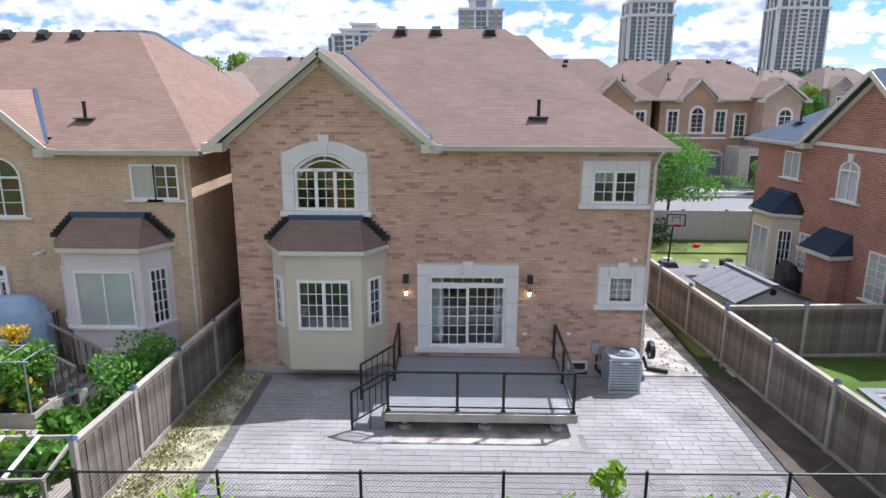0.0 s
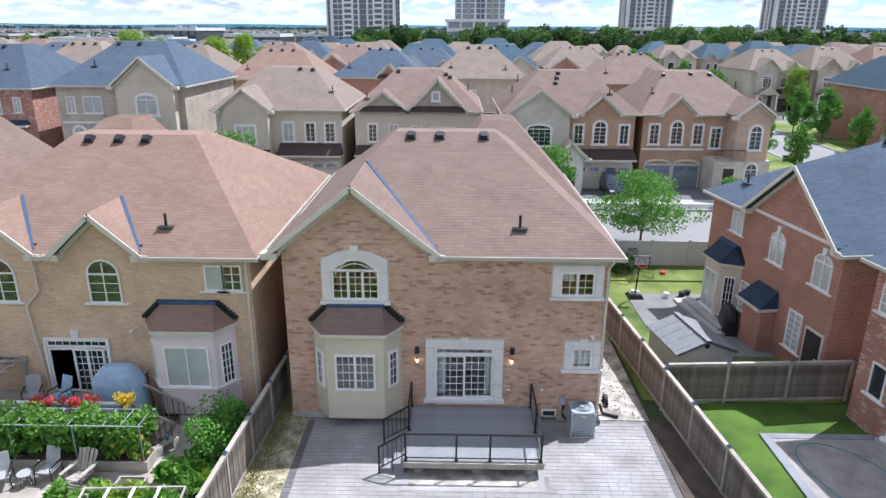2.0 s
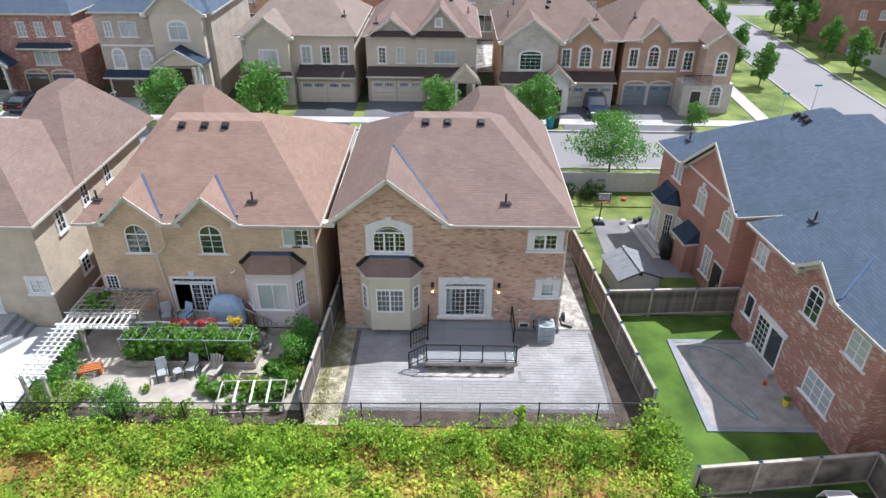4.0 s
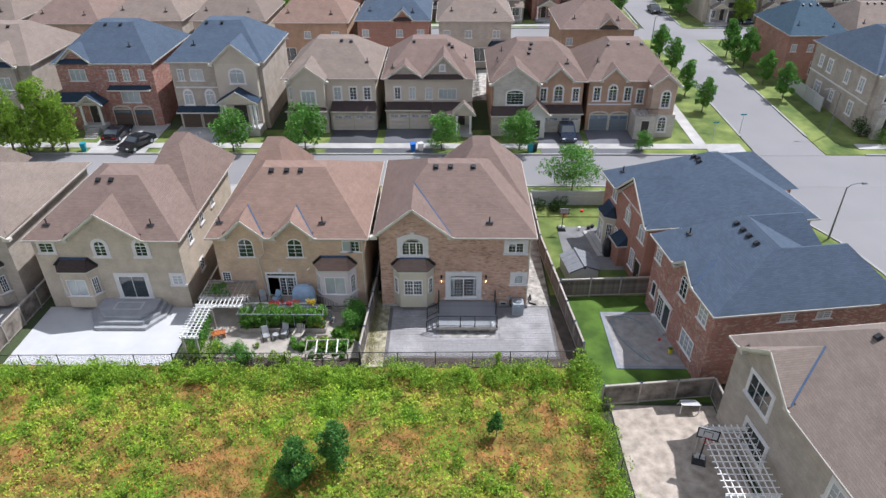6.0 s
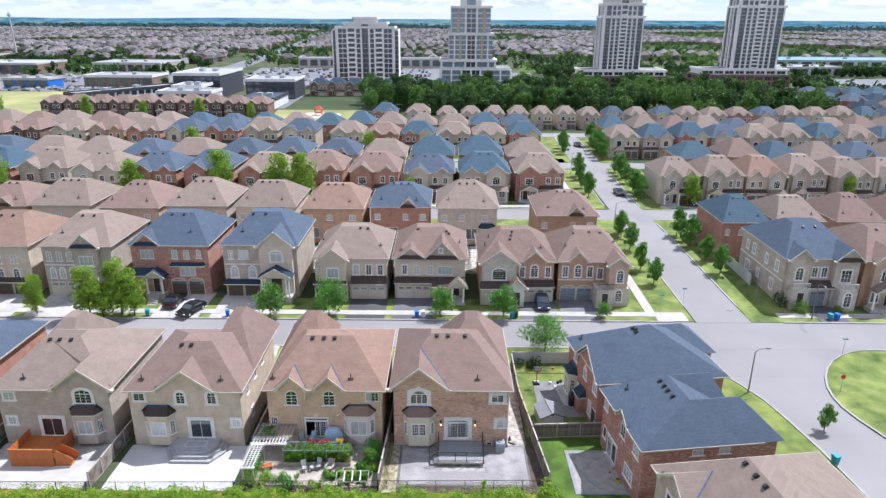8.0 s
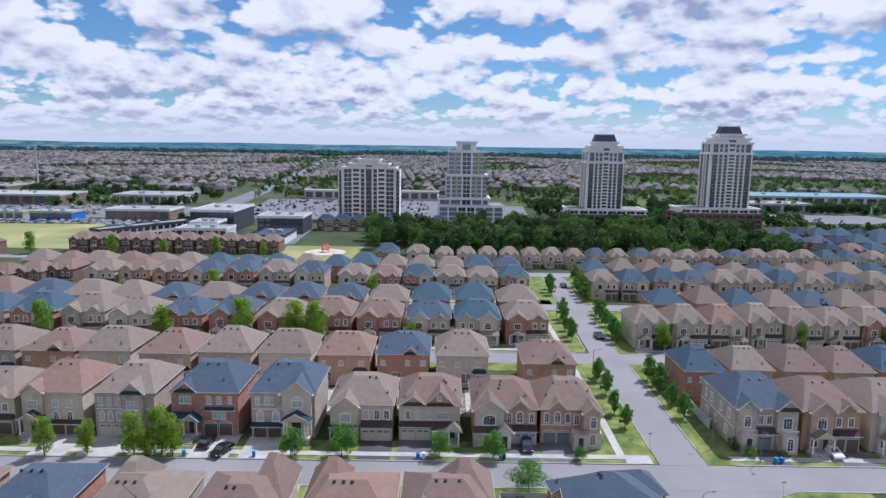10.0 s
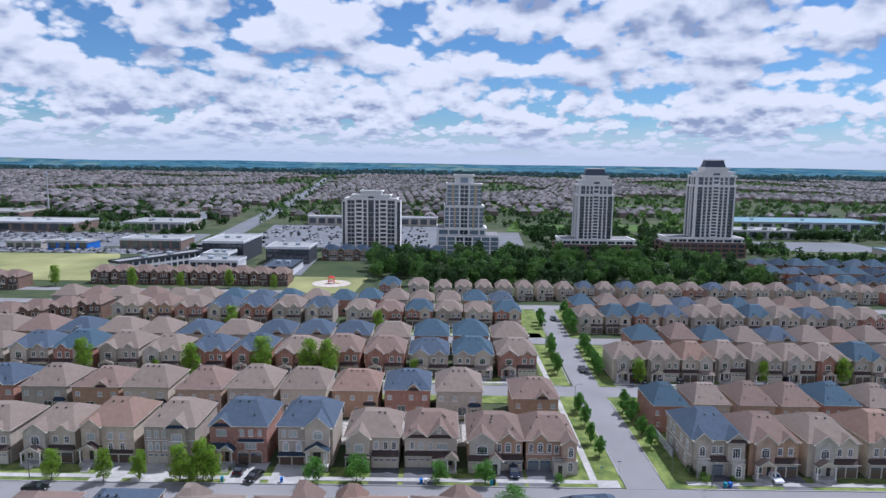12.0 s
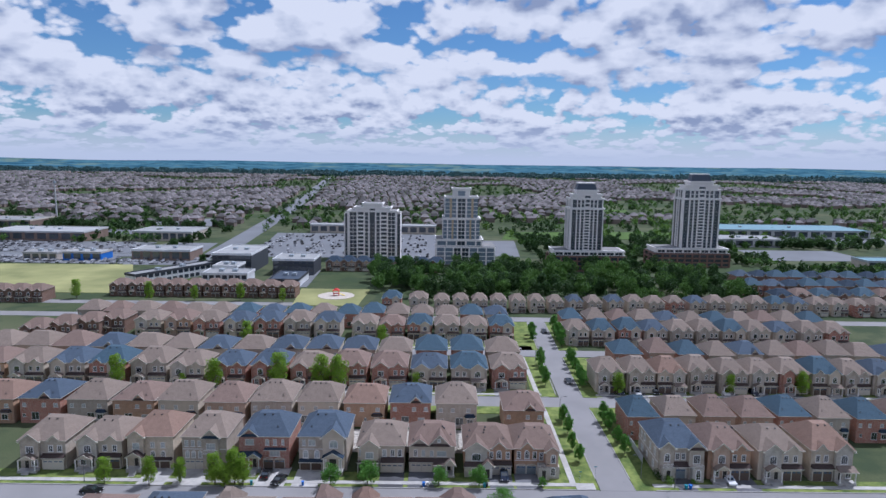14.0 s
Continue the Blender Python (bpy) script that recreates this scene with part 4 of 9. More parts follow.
g = Build()
for x0, x1, y0, y1 in ((-130, 35.3, 29.3, 30.7), (53, 150, 29.3, 30.7), (34.2, 35.6, 30.7, 74), (34.2, 35.6, 85, 124), (-112, 36, 84.9, 86.2), (-112, 36, 134.9, 136.2), (53, 170, 84.9, 86.2), (35.3, 39.6, 27.9, 30.7)):
    sheet(g, x0, x1, y0, y1, 0.14)
setting("pavement", g, CONCRETE, "pale concrete pavement beside the street", "pavement")

KERBM = plain("kerb concrete", (0.31, 0.30, 0.285), 0.9, vary=0.1, scale=1.0)
g = Build()
for x0, x1, y0, y1 in ((-130, 37.5, 27.7, 27.95), (-130, 34.5, 19.95, 20.2), (53, 150, 27.7, 27.95), (60, 150, 19.95, 20.2), (40.4, 40.65, 33, 73), (48.35, 48.6, 33, 73), (40.4, 40.65, 86, 124), (48.35, 48.6, 86, 124), (40.4, 40.65, 136, 176), (48.35, 48.6, 136, 176), (-112, 38, 83.5, 83.75), (53, 170, 83.5, 83.75)):
    sheet(g, x0, x1, y0, y1, 0.15, bend=lean if x0 in (40.4, 48.35) else None)
# the side street widens and swings east south of the junction
CURVE_W = ([-20, -7.8, -0.4, 5, 9, 12, 14.1, 16, 17.6, 18.8, 19.6, 19.95], [44.5, 44.0, 43.4, 42.6, 41.8, 40.6, 39.6, 38.9, 38.1, 37.1, 35.9, 34.2])
CURVE_E = ([-20, -6, 1.8, 5, 7.5, 9.6, 11.7, 14, 16, 17.6, 18.8, 19.6, 19.95], [52.2, 51.9, 51.1, 50.2, 49.8, 49.9, 50.4, 51.4, 52.7, 54.2, 55.9, 57.8, 60.0])
YS = sorted({*CURVE_W[0], *CURVE_E[0]})


def bank(b, curve, d0, d1, lift):
    """A strip beside a curved kerb, or out to a fixed x."""
    for a, c in zip(YS, YS[1:]):
        za, zc = ground_z(a) + lift, ground_z(c) + lift
        xa, xc = float(np.interp(a, *curve)), float(np.interp(c, *curve))
        p = [(xa + d0, a), (xa + d1, a), (xc + d1, c), (xc + d0, c)] if abs(d1) < 2 else [(xa, a), (d1, a), (d1, c), (xc, c)]
        if p[0][0] > p[1][0]:
            p = [p[1], p[0], p[3], p[2]]
        z = [za, za, zc, zc]
        b.hull([(x, y, q - 0.3) for (x, y), q in zip(p, z)], [(x, y, q) for (x, y), q in zip(p, z)])


bank(g, CURVE_W, -0.25, 0.0, 0.15)
bank(g, CURVE_E, 0.0, 0.25, 0.15)
setting("kerb", g, KERBM, "pale concrete kerb along the street", "kerb")

g = Build()
for x0, x1, y0, y1 in ((-130, 33, 27.9, 34.8), (-130, 33.9, 14.5, 20.0), (33, 40.4, 27.9, 75.5), (48.5, 58, 27.9, 75.5), (58, 150, 27.9, 33), (33, 40.4, 83.7, 124.5), (48.5, 58, 83.7, 124.5), (33, 40.4, 133.7, 177), (48.5, 56, 133.7, 177), (-170, 33, 83.7, 90), (-170, 33, 70, 75.5), (58, 170, 70, 75.5), (-170, 40, 133.7, 139), (58, 170, 83.7, 90)):
    sheet(g, x0, x1, y0, y1, 0.06, bend=lean if x0 in (33, 48.5) and y0 > 60 else None)
bank(g, CURVE_W, 0, 33.0, 0.06)
bank(g, CURVE_E, 0, 70.0, 0.06)
setting("lawn", g, LAWN, "mown grass verges and front lawns", "lawn")

GRAVEL = plain("fine pale gravel", (0.30, 0.28, 0.25), 0.95, vary=0.4, scale=1.6, grain=38, bump=1.0, tint=(0.42, 0.385, 0.335))
g = Build()
for x in (-7.5, 4.5, 16.5, -19.5, -31.5, -43.5):
    sheet(g, x - 8, x + 5, 45, 58, 0.05)
setting("yard_ground", g, GRAVEL, "bare gravel and paving between the back yards", "ground")

# ---- the rows of houses ----
B8 = house_corner(); B7 = house_white_stone(); B6 = house_two_gables(); B5 = house_grey_bay()
house_east_corner(); B4 = house_grey_porch(); B3 = house_red(); B2 = house_beige_tall(); B1 = house_cream()

def fronts():
    return [house_plain_front(B["red"], S["brown"], B["red"], 0), house_plain_front(B["grey"], S["blue"], B["beige"], 1), house_plain_front(B["beige"], S["taupe"], B["stone"], 2),
          house_plain_front(B["red"], S["blue"], B["beige"], 1), house_plain_front(B["grey"], S["taupe"], B["grey"], 0), house_plain_front(B["orange"], S["brown"], B["tan"], 2),
          house_plain_front(B["red"], S["slate"], B["red"], 2), house_plain_front(B["cream"], S["rust"], B["stone"], 1),
          house_plain_front(B["umber"], S["umber"], B["umber"], 2), house_plain_front(B["tan"], S["navy"], B["umber"], 0),
          house_plain_front(B["mottled"], S["taupe"], B["red"], 0), house_plain_front(B["grey"], S["slate"], B["beige"], 2)]


def backs():
    return [house_plain_back(B["orange"], S["rust"], 0), house_plain_back(B["red"], S["slate"], 1), house_plain_back(B["grey"], S["taupe"], 2), house_plain_back(B["orange"], S["brown"], 1),
         house_plain_back(B["beige"], S["taupe"], 0), house_plain_back(B["red"], S["blue"], 2), house_plain_back(B["tan"], S["brown"], 2), house_plain_back(B["beige"], S["slate"], 1), house_plain_back(B["umber"], S["navy"], 1)]


FRONTS, BACKS = fronts(), backs()
LITE[0] = True
FRONTS_FAR, BACKS_FAR = fronts(), backs()
LITE[0] = False
USED = set()


def row(kinds, pattern, x0, step, y, group, size=1.0, jitter=0.8, wide=1.0, slope=0.0):
    """A row of houses; pattern: one digit for each house, from west to east."""
    rng = random.Random(int(y * 10) + int(x0))
    for i, ch in enumerate(pattern):
        if ch == ".":
            continue
        k = kinds[int(ch, 36)]
        yy = y + i * slope + rng.uniform(-jitter, jitter)
        m = pose(x0 + i * step, yy, ground_z(yy) + 0.05)
        if (id(kinds), ch) in USED:
            ob = copy_thing(k, m)
        else:
            USED.add((id(kinds), ch))
            ob, k.matrix_world = k, m
        ob.scale = (size * wide * rng.uniform(0.91, 0.95), size, size * rng.uniform(0.99, 1.07))
        ob["group"] = group


row(BACKS, "01234624012", -115.5, 12.45, 59.5, "houses of the second row", 1.0, wide=1.08)
row(BACKS, "3", 26.8, 12.2, 55.5, "houses of the second row", wide=1.06)
row(FRONTS, "42", -87.5, 12.6, 35.6, "houses across the street")
row(FRONTS, "b34266a00b1a", -113.2, 12.7, 90.5, "houses of the third row", wide=1.06)
row(FRONTS_FAR, "452", -151.3, 12.7, 91.0, "houses of the third row", wide=1.06)
row(BACKS_FAR, "246742747774552", -147.3, 12.4, 108.5, "houses of the fourth row", wide=1.08)
row(FRONTS_FAR, "25ab64b", -113.0, 12.0, 147.0, "houses of the fifth row", 0.95, wide=1.06)
row(FRONTS_FAR, "203423", -25.9, 11.05, 146.5, "houses of the fifth row", 0.9, wide=1.03)
row(BACKS_FAR, "2646425752", -145.0, 11.0, 164.0, "houses of the sixth row", 0.9, wide=1.04)
row(BACKS_FAR, "5522457", -35.0, 10.6, 164.0, "houses of the sixth row", 0.9, wide=1.02)
row(FRONTS_FAR, "3", -18.7, 12.0, 196.0, "houses by the wood", 0.85)
row(FRONTS_FAR, "2", -5.9, 12.0, 196.0, "houses by the wood", 0.85)
row(FRONTS_FAR, "4244224b4", 5.2, 9.1, 195.5, "houses by the wood", 0.8, wide=0.86)
row(FRONTS_FAR, "b24ab4241b42a4", 88.0, 9.8, 196.0, "houses by the wood", 0.82, wide=0.9)
# east of the side street
row(FRONTS, "527", 71.4, 11.9, 34.0, "houses east of the side street", 1.06, wide=0.9)
row(BACKS, "546652567", 57.6, 10.0, 54.0, "houses east of the side street", 0.95, wide=0.86)
row(FRONTS, "247442a14b2", 57.8, 9.75, 89.0, "houses east of the side street", 0.98, wide=0.87)
row(BACKS_FAR, "5", 69.4, 11.0, 108.5, "houses east of the side street", 0.96, wide=1.0)
row(BACKS_FAR, "6527262475", 81.0, 10.2, 109.0, "houses east of the side street", 0.96, wide=0.9)
row(FRONTS_FAR, "213b4412b4a", 58.6, 10.2, 140.5, "houses east of the side street", 0.95, wide=0.9)
row(BACKS_FAR, "52647254625", 60.0, 10.2, 158.0, "houses east of the side street", 0.92, wide=0.92)
row(FRONTS_FAR, "8888", -151.0, 7.6, 134.0, "brown terraces", 0.9, 0.1, slope=5.4)

# ---- the row of houses whose gardens face the meadow ----
def a_house(name, label, cx, y, w, he, wall, roof, feats, **k):
    root = thing(name, label, "house", (cx, y, 0))
    on_roof, pitch = shell(root, w, 13.0, he, wall, roof, **k)
    return root, on_roof, pitch


def roof_bits(root, on_roof, pitch, vents, pipes):
    for x, y in vents:
        roof_vent(root, x, y, on_roof(y), pitch)
    for x, y in pipes:
        stack(root, x, y, on_roof(y), pitch)


def downspout(root, pts, r=0.036):
    b = Build()
    for p, q in zip(pts, pts[1:]):
        b.limb(p, q, r, r, 8)
    part("downspout", b, TRIM, root)


CLEAR, _nt, _b = material("clear window glass")
_b.inputs["Transmission Weight"].default_value, _b.inputs["Roughness"].default_value, _b.inputs["IOR"].default_value = 1.0, 0.0, 1.7
_b.inputs["Base Color"].default_value = (0.86, 0.91, 0.90, 1)
ROOM = plain("interior plaster", (0.34, 0.32, 0.29), 0.9, vary=0.05)
CURTAIN = plain("white sheer curtain", (0.78, 0.82, 0.84), 0.9, vary=0.06, scale=2)


def brick_material(name, by_object):
    m, nt, b = material(name)
    if by_object:
        r = nt.nodes.new("ShaderNodeObjectInfo").outputs["Random"]
    else:
        r = nt.nodes.new("ShaderNodeNewGeometry").outputs["Random Per Island"]
    ramp = nt.nodes.new("ShaderNodeValToRGB")
    e = ramp.color_ramp.elements
    e[0].position, e[0].color = 0.0, (0.40, 0.25, 0.18, 1)
    e[1].position, e[1].color = 1.0, (0.67, 0.465, 0.35, 1)
    for pos, col in ((0.10, (0.45, 0.275, 0.205, 1)), (0.17, (0.56, 0.365, 0.265, 1)), (0.6, (0.62, 0.405, 0.295, 1))):
        q = e.new(pos)
        q.color = col
    nt.links.new(r, ramp.inputs[0])
    tc = nt.nodes.new("ShaderNodeNewGeometry")
    n1, n2 = noise_of(nt, tc.outputs["Position"], 0.7, 4), noise_of(nt, tc.outputs["Position"], 45, 3)
    c = mixed(nt, ramp.outputs[0], (0.8, 0.78, 0.77), ranged(nt, n1, 0.4, 0.7, 0, 1), 'MULTIPLY')
    c = mixed(nt, c, (0.72, 0.72, 0.72), ranged(nt, n2, 0.35, 0.7, 0, 0.8), 'MULTIPLY')
    nt.links.new(c, b.inputs["Base Color"])
    b.inputs["Roughness"].default_value, b.inputs["Specular IOR Level"].default_value = 0.9, 0.2
    bumped(nt, b, n2, 0.4)
    return m


def near_window(root, x, z, w, h, y=0.0, lights=2, cols=2, rows=4, arch=0.0, glass=None, deep=0.05, turn=0.0):
    """A window of parts: frame, mullions, glazing bars, panes."""
    n = 10
    top = [(w / 2 * (1 - 2 * i / n), h + arch * (1 - (1 - 2 * i / n) ** 2)) for i in range(n + 1)] if arch else [(w / 2, h), (-w / 2, h)]
    loop = [(-w / 2, 0), (w / 2, 0)] + top
    fw = 0.075
    inner = [(px * (1 - 2 * fw / w), fw + (pz - 0) * (1 - 2 * fw / (h + arch))) for px, pz in loop]
    m = len(loop)
    b = Build()
    pts = [(px, q, pz) for q in (-0.05, 0.06) for px, pz in loop] + [(px, q, pz) for q in (-0.05, 0.06) for px, pz in inner]
    faces = []
    for i in range(m):
        j = (i + 1) % m
        faces += [(i, j, 2 * m + j, 2 * m + i), (i, m + i, m + j, j), (2 * m + i, 2 * m + j, 3 * m + j, 3 * m + i)]
    b.add(pts, faces)
    win = part("window", b, WHITE, root)
    win.matrix_local = pose(x, y + deep, z, 0, 0, turn)
    p = Build()
    p.add([(px, 0.0, pz) for px, pz in inner] + [(px, 0.008, pz) for px, pz in inner], [tuple(range(m)), tuple(reversed(range(m, 2 * m)))] + [(i, m + i, m + (i + 1) % m, (i + 1) % m) for i in range(m)])
    pane = part("pane", p, glass or CLEAR, win)
    if glass is None:
        pane.visible_shadow = False
    ww = w - 2 * fw
    hh = h - fw if arch else h - 2 * fw
    for i in range(1, lights):
        u = -ww / 2 + ww * i / lights
        part("mullion", Build().box(u - 0.045, u + 0.045, -0.045, 0.05, fw, fw + hh), WHITE, win)
    if arch:
        part("transom", Build().box(-ww / 2, ww / 2, -0.045, 0.05, h - 0.045, h + 0.03), WHITE, win)
        g = Build()
        for i in range(8):
            q0, q1 = i / 8 * 2 - 1, (i + 1) / 8 * 2 - 1
            g.beam((q0 * ww * 0.36, -0.02, h + 0.03 + arch * 0.5 * (1 - q0 * q0)), (q1 * ww * 0.36, -0.02, h + 0.03 + arch * 0.5 * (1 - q1 * q1)), 0.02, 0.03)
        part("fan_bar", g, WHITE, win)
        part("bar", Build().box(-0.012, 0.012, -0.03, -0.005, h + arch * 0.5, h + arch - 0.06), WHITE, win)
    lw = ww / lights
    for k in range(lights):
        u0 = -ww / 2 + k * lw
        for i in range(1, cols):
            u = u0 + lw * i / cols
            part("bar", Build().box(u - 0.011, u + 0.011, -0.02, -0.004, fw, fw + hh), WHITE, win)
    for i in range(1, rows):
        q = fw + hh * i / rows
        part("bar", Build().box(-ww / 2, ww / 2, -0.024, -0.006, q - 0.011, q + 0.011), WHITE, win)
    return win


def stones(root, boxes, key=None, sill=None):
    """A precast surround of separate stones."""
    for x0, x1, z0, z1 in boxes:
        b = Build()
        b.hull([(x0 + 0.004, -0.045, z0 + 0.004), (x1 - 0.004, -0.045, z0 + 0.004), (x1 - 0.004, 0.1, z0 + 0.004), (x0 + 0.004, 0.1, z0 + 0.004)], [(x0 + 0.004, -0.045, z1 - 0.004), (x1 - 0.004, -0.045, z1 - 0.004), (x1 - 0.004, 0.1, z1 - 0.004), (x0 + 0.004, 0.1, z1 - 0.004)])
        part("surround_stone", b, CAST, root)
    if key:
        x, z0, z1 = key
        b = Build()
        b.hull([(x - 0.09, -0.085, z0), (x + 0.09, -0.085, z0), (x + 0.09, 0.0, z0), (x - 0.09, 0.0, z0)], [(x - 0.15, -0.085, z1), (x + 0.15, -0.085, z1), (x + 0.15, 0.0, z1), (x - 0.15, 0.0, z1)])
        part("keystone", b, CAST, root)
    if sill:
        x0, x1, z0, z1 = sill
        part("sill", Build().box(x0, x1, -0.13, 0.1, z0, z1), CAST, root)


def curtain(root, x0, x1, z0, z1, y=0.16, name="curtain", mat=None):
    n = max(6, int((x1 - x0) / 0.05))
    b = Build()
    pts = [(x0 + (x1 - x0) * i / n, y + 0.03 * math.sin(i * 1.7), z) for z in (z0, z1) for i in range(n + 1)]
    b.add(pts, [(i, i + 1, n + 2 + i, n + 1 + i) for i in range(n)])
    return part(name, b, mat or CURTAIN, root)


# openings in the garden wall of the brick house: x0, x1, z0, z1, about the middle of the wall
OPEN = [(-4.05, -2.35, 4.8, 6.38), (4.02, 5.25, 5.03, 5.95), (4.62, 5.36, 2.18, 3.0), (-0.38, 1.78, 0.86, 2.98)]


def house_main():
    w, d, he = 11.5, 13.0, 6.62
    root = thing("brick_house", "tan brick house with brown roof and cream bay", "house", (5.75, 0, 0))
    # walls: the garden wall is built round its openings, the others are whole
    MORTAR = plain("pale mortar", (0.56, 0.48, 0.40), 0.95, vary=0.12, scale=1.5, grain=60)
    xs = sorted({-w / 2, w / 2, *[o[0] for o in OPEN], *[o[1] for o in OPEN]})
    b = Build()
    for x0, x1 in zip(xs, xs[1:]):
        cuts = sorted((o[2], o[3]) for o in OPEN if o[0] < (x0 + x1) / 2 < o[1])
        z = -1.0
        for c0, c1 in cuts + [(he, he)]:
            if c0 > z:
                b.box(x0, x1, 0.012, 0.28, z, c0)
            z = c1
    wall = part("wall", b, MORTAR, root)
    for q in ((-w / 2, -w / 2 + 0.28, 0.284, d), (w / 2 - 0.28, w / 2, 0.284, d), (-w / 2 + 0.28, w / 2 - 0.28, d - 0.28, d)):
        part("wall", Build().box(*q, -1.0, he), B["tan"], root)
    part("floor", Build().box(-w / 2 + 0.28, w / 2 - 0.28, 0.28, 6.0, 0.5, 0.84), ROOM, root)
    part("floor", Build().box(-w / 2 + 0.28, w / 2 - 0.28, 0.28, 6.0, 3.35, 3.75), ROOM, root)
    part("partition", Build().box(-w / 2 + 0.28, w / 2 - 0.28, 4.0, 4.1, 0.84, 6.5), ROOM, root)
    part("foundation", Build().box(-w / 2 - 0.03, w / 2 + 0.03, -0.05, 0.012, -0.8, 0.2), CONCRETE, root)
    # roof
    over, rise = 0.38, 3.38
    cut_roof(root, w, d, he, over, (-2.15, 1.95, 5.4, 6.4), rise, S["brown"], [(-6.14, -0.32)])
    r = Build()
    hip_roof(r, -1.3, 6.13, 4.0, 13.6, he, 1.5, 3.0, 8.8, 11.0, 10.05)
    part("roof_wing", r, S["brown"], root)
    pitch = rise / (5.4 + over)
    roof_bits(root, lambda y: he + (y + over) * pitch, math.degrees(math.atan(pitch)), [(-1.5, 5.1), (-0.34, 5.1), (1.44, 5.1)], [(2.6, 0.75)])
    gable(root, -3.2, 2.9, 0.0, he, 8.93, 3.6, S["brown"], MORTAR)
    valley(root, -3.2, 2.9, he, 8.93, over, pitch, 1)
    downspout(root, [(5.72, -0.42, 6.55), (5.72, -0.42, 6.45), (5.66, -0.08, 6.1), (5.66, -0.08, 0.15)])
    # windows, their stones and what hangs behind them
    near_window(root, -3.2, 4.8, 1.7, 1.12, lights=3, cols=2, rows=4, arch=0.44)
    arc = [(-4.05 + 1.7 * i / 6, 5.94 + 0.44 * (1 - (2 * i / 6 - 1) ** 2)) for i in range(7)]
    stones(root, [(-4.36, -4.05, 4.8, 5.32), (-4.36, -4.05, 5.32, 5.84), (-4.36, -4.05, 5.84, 6.3), (-2.35, -2.04, 4.8, 5.32), (-2.35, -2.04, 5.32, 5.84), (-2.35, -2.04, 5.84, 6.3)], (-3.2, 6.36, 6.86), (-4.45, -1.95, 4.66, 4.8))
    for i in range(6):
        (x0, z0), (x1, z1) = arc[i], arc[i + 1]
        up = lambda q: 6.36 + 0.34 * (1 - (2 * (q + 4.36) / 2.32 - 1) ** 2)
        e0, e1 = (-4.36 if i == 0 else x0), (-2.04 if i == 5 else x1)
        s_ = Build()
        s_.add([(x0, -0.05, z0), (x1, -0.05, z1), (e1, -0.05, up(e1)), (e0, -0.05, up(e0)), (x0, 0.12, z0), (x1, 0.12, z1), (e1, 0.12, up(e1)), (e0, 0.12, up(e0))], [(0, 1, 2, 3), (7, 6, 5, 4), (0, 4, 5, 1), (1, 5, 6, 2), (2, 6, 7, 3), (3, 7, 4, 0)])
        part("surround_stone", s_, CAST, root)
    for s in (-1, 1):
        c = Build()
        c.add([(-3.2 + s * 0.78, 0.13, 6.3), (-3.2 + s * 0.2, 0.13, 6.32), (-3.2 + s * 0.62, 0.13, 5.85), (-3.2 + s * 0.78, 0.13, 5.6)], [(0, 1, 2, 3)])
        part("curtain", c, CURTAIN, root)
    near_window(root, 4.635, 5.03, 1.23, 0.92, lights=2, cols=2, rows=3)
    stones(root, [(3.74, 4.02, 5.03, 5.5), (3.74, 4.02, 5.5, 6.22), (5.25, 5.53, 5.03, 5.5), (5.25, 5.53, 5.5, 6.22), (4.02, 4.64, 5.95, 6.22), (4.64, 5.25, 5.95, 6.22)], None, (3.66, 5.61, 4.92, 5.03))
    curtain(root, 4.12, 4.6, 5.6, 5.85, 0.14, "blind")
    near_window(root, 4.99, 2.18, 0.74, 0.82, lights=1, cols=3, rows=4)
    stones(root, [(4.34, 4.62, 2.18, 2.75), (4.34, 4.62, 2.75, 3.28), (5.36, 5.64, 2.18, 2.75), (5.36, 5.64, 2.75, 3.28), (4.62, 5.36, 3.0, 3.28)], (4.99, 2.98, 3.4), (4.24, 5.74, 2.05, 2.18))
    curtain(root, 4.66, 5.32, 2.3, 2.95, 0.13, "blind")
    # sliding door with its transom light
    near_window(root, 0.7, 2.68, 2.16, 0.3, lights=1, cols=7, rows=1)
    near_window(root, 0.18, 0.86, 1.12, 1.82, lights=1, cols=4, rows=6, deep=0.02)
    near_window(root, 1.22, 0.86, 1.12, 1.82, lights=1, cols=4, rows=6, deep=0.09)
    part("door_head", Build().box(-0.38, 1.78, -0.03, 0.1, 2.64, 2.72), WHITE, root)
    part("door_sill", Build().box(-0.38, 1.78, -0.06, 0.12, 0.82, 0.9), WHITE, root)
    part("door_handle", Build().box(0.66, 0.7, -0.08, -0.03, 1.6, 1.85), WHITE, root)
    stones(root, [(-0.72, -0.38, 0.86, 1.5), (-0.72, -0.38, 1.5, 2.2), (-0.72, -0.38, 2.2, 2.98), (1.78, 2.12, 0.86, 1.5), (1.78, 2.12, 1.5, 2.2), (1.78, 2.12, 2.2, 2.98), (-0.72, 0.0, 2.98, 3.3), (0.0, 0.55, 2.98, 3.3), (0.85, 1.4, 2.98, 3.3), (1.4, 2.12, 2.98, 3.3), (0.55, 0.85, 2.98, 3.3)], (0.7, 2.98, 3.4), (-0.8, 2.2, 0.72, 0.86))
    curtain(root, -0.36, 0.02, 0.9, 2.95, 0.3)
    curtain(root, 1.5, 1.76, 0.9, 2.95, 0.3)
    # bay
    bay(root, -3.2, 0.42, 3.75, 3.15, 0.75, 2.05, B["stucco"], S["brown"], None)
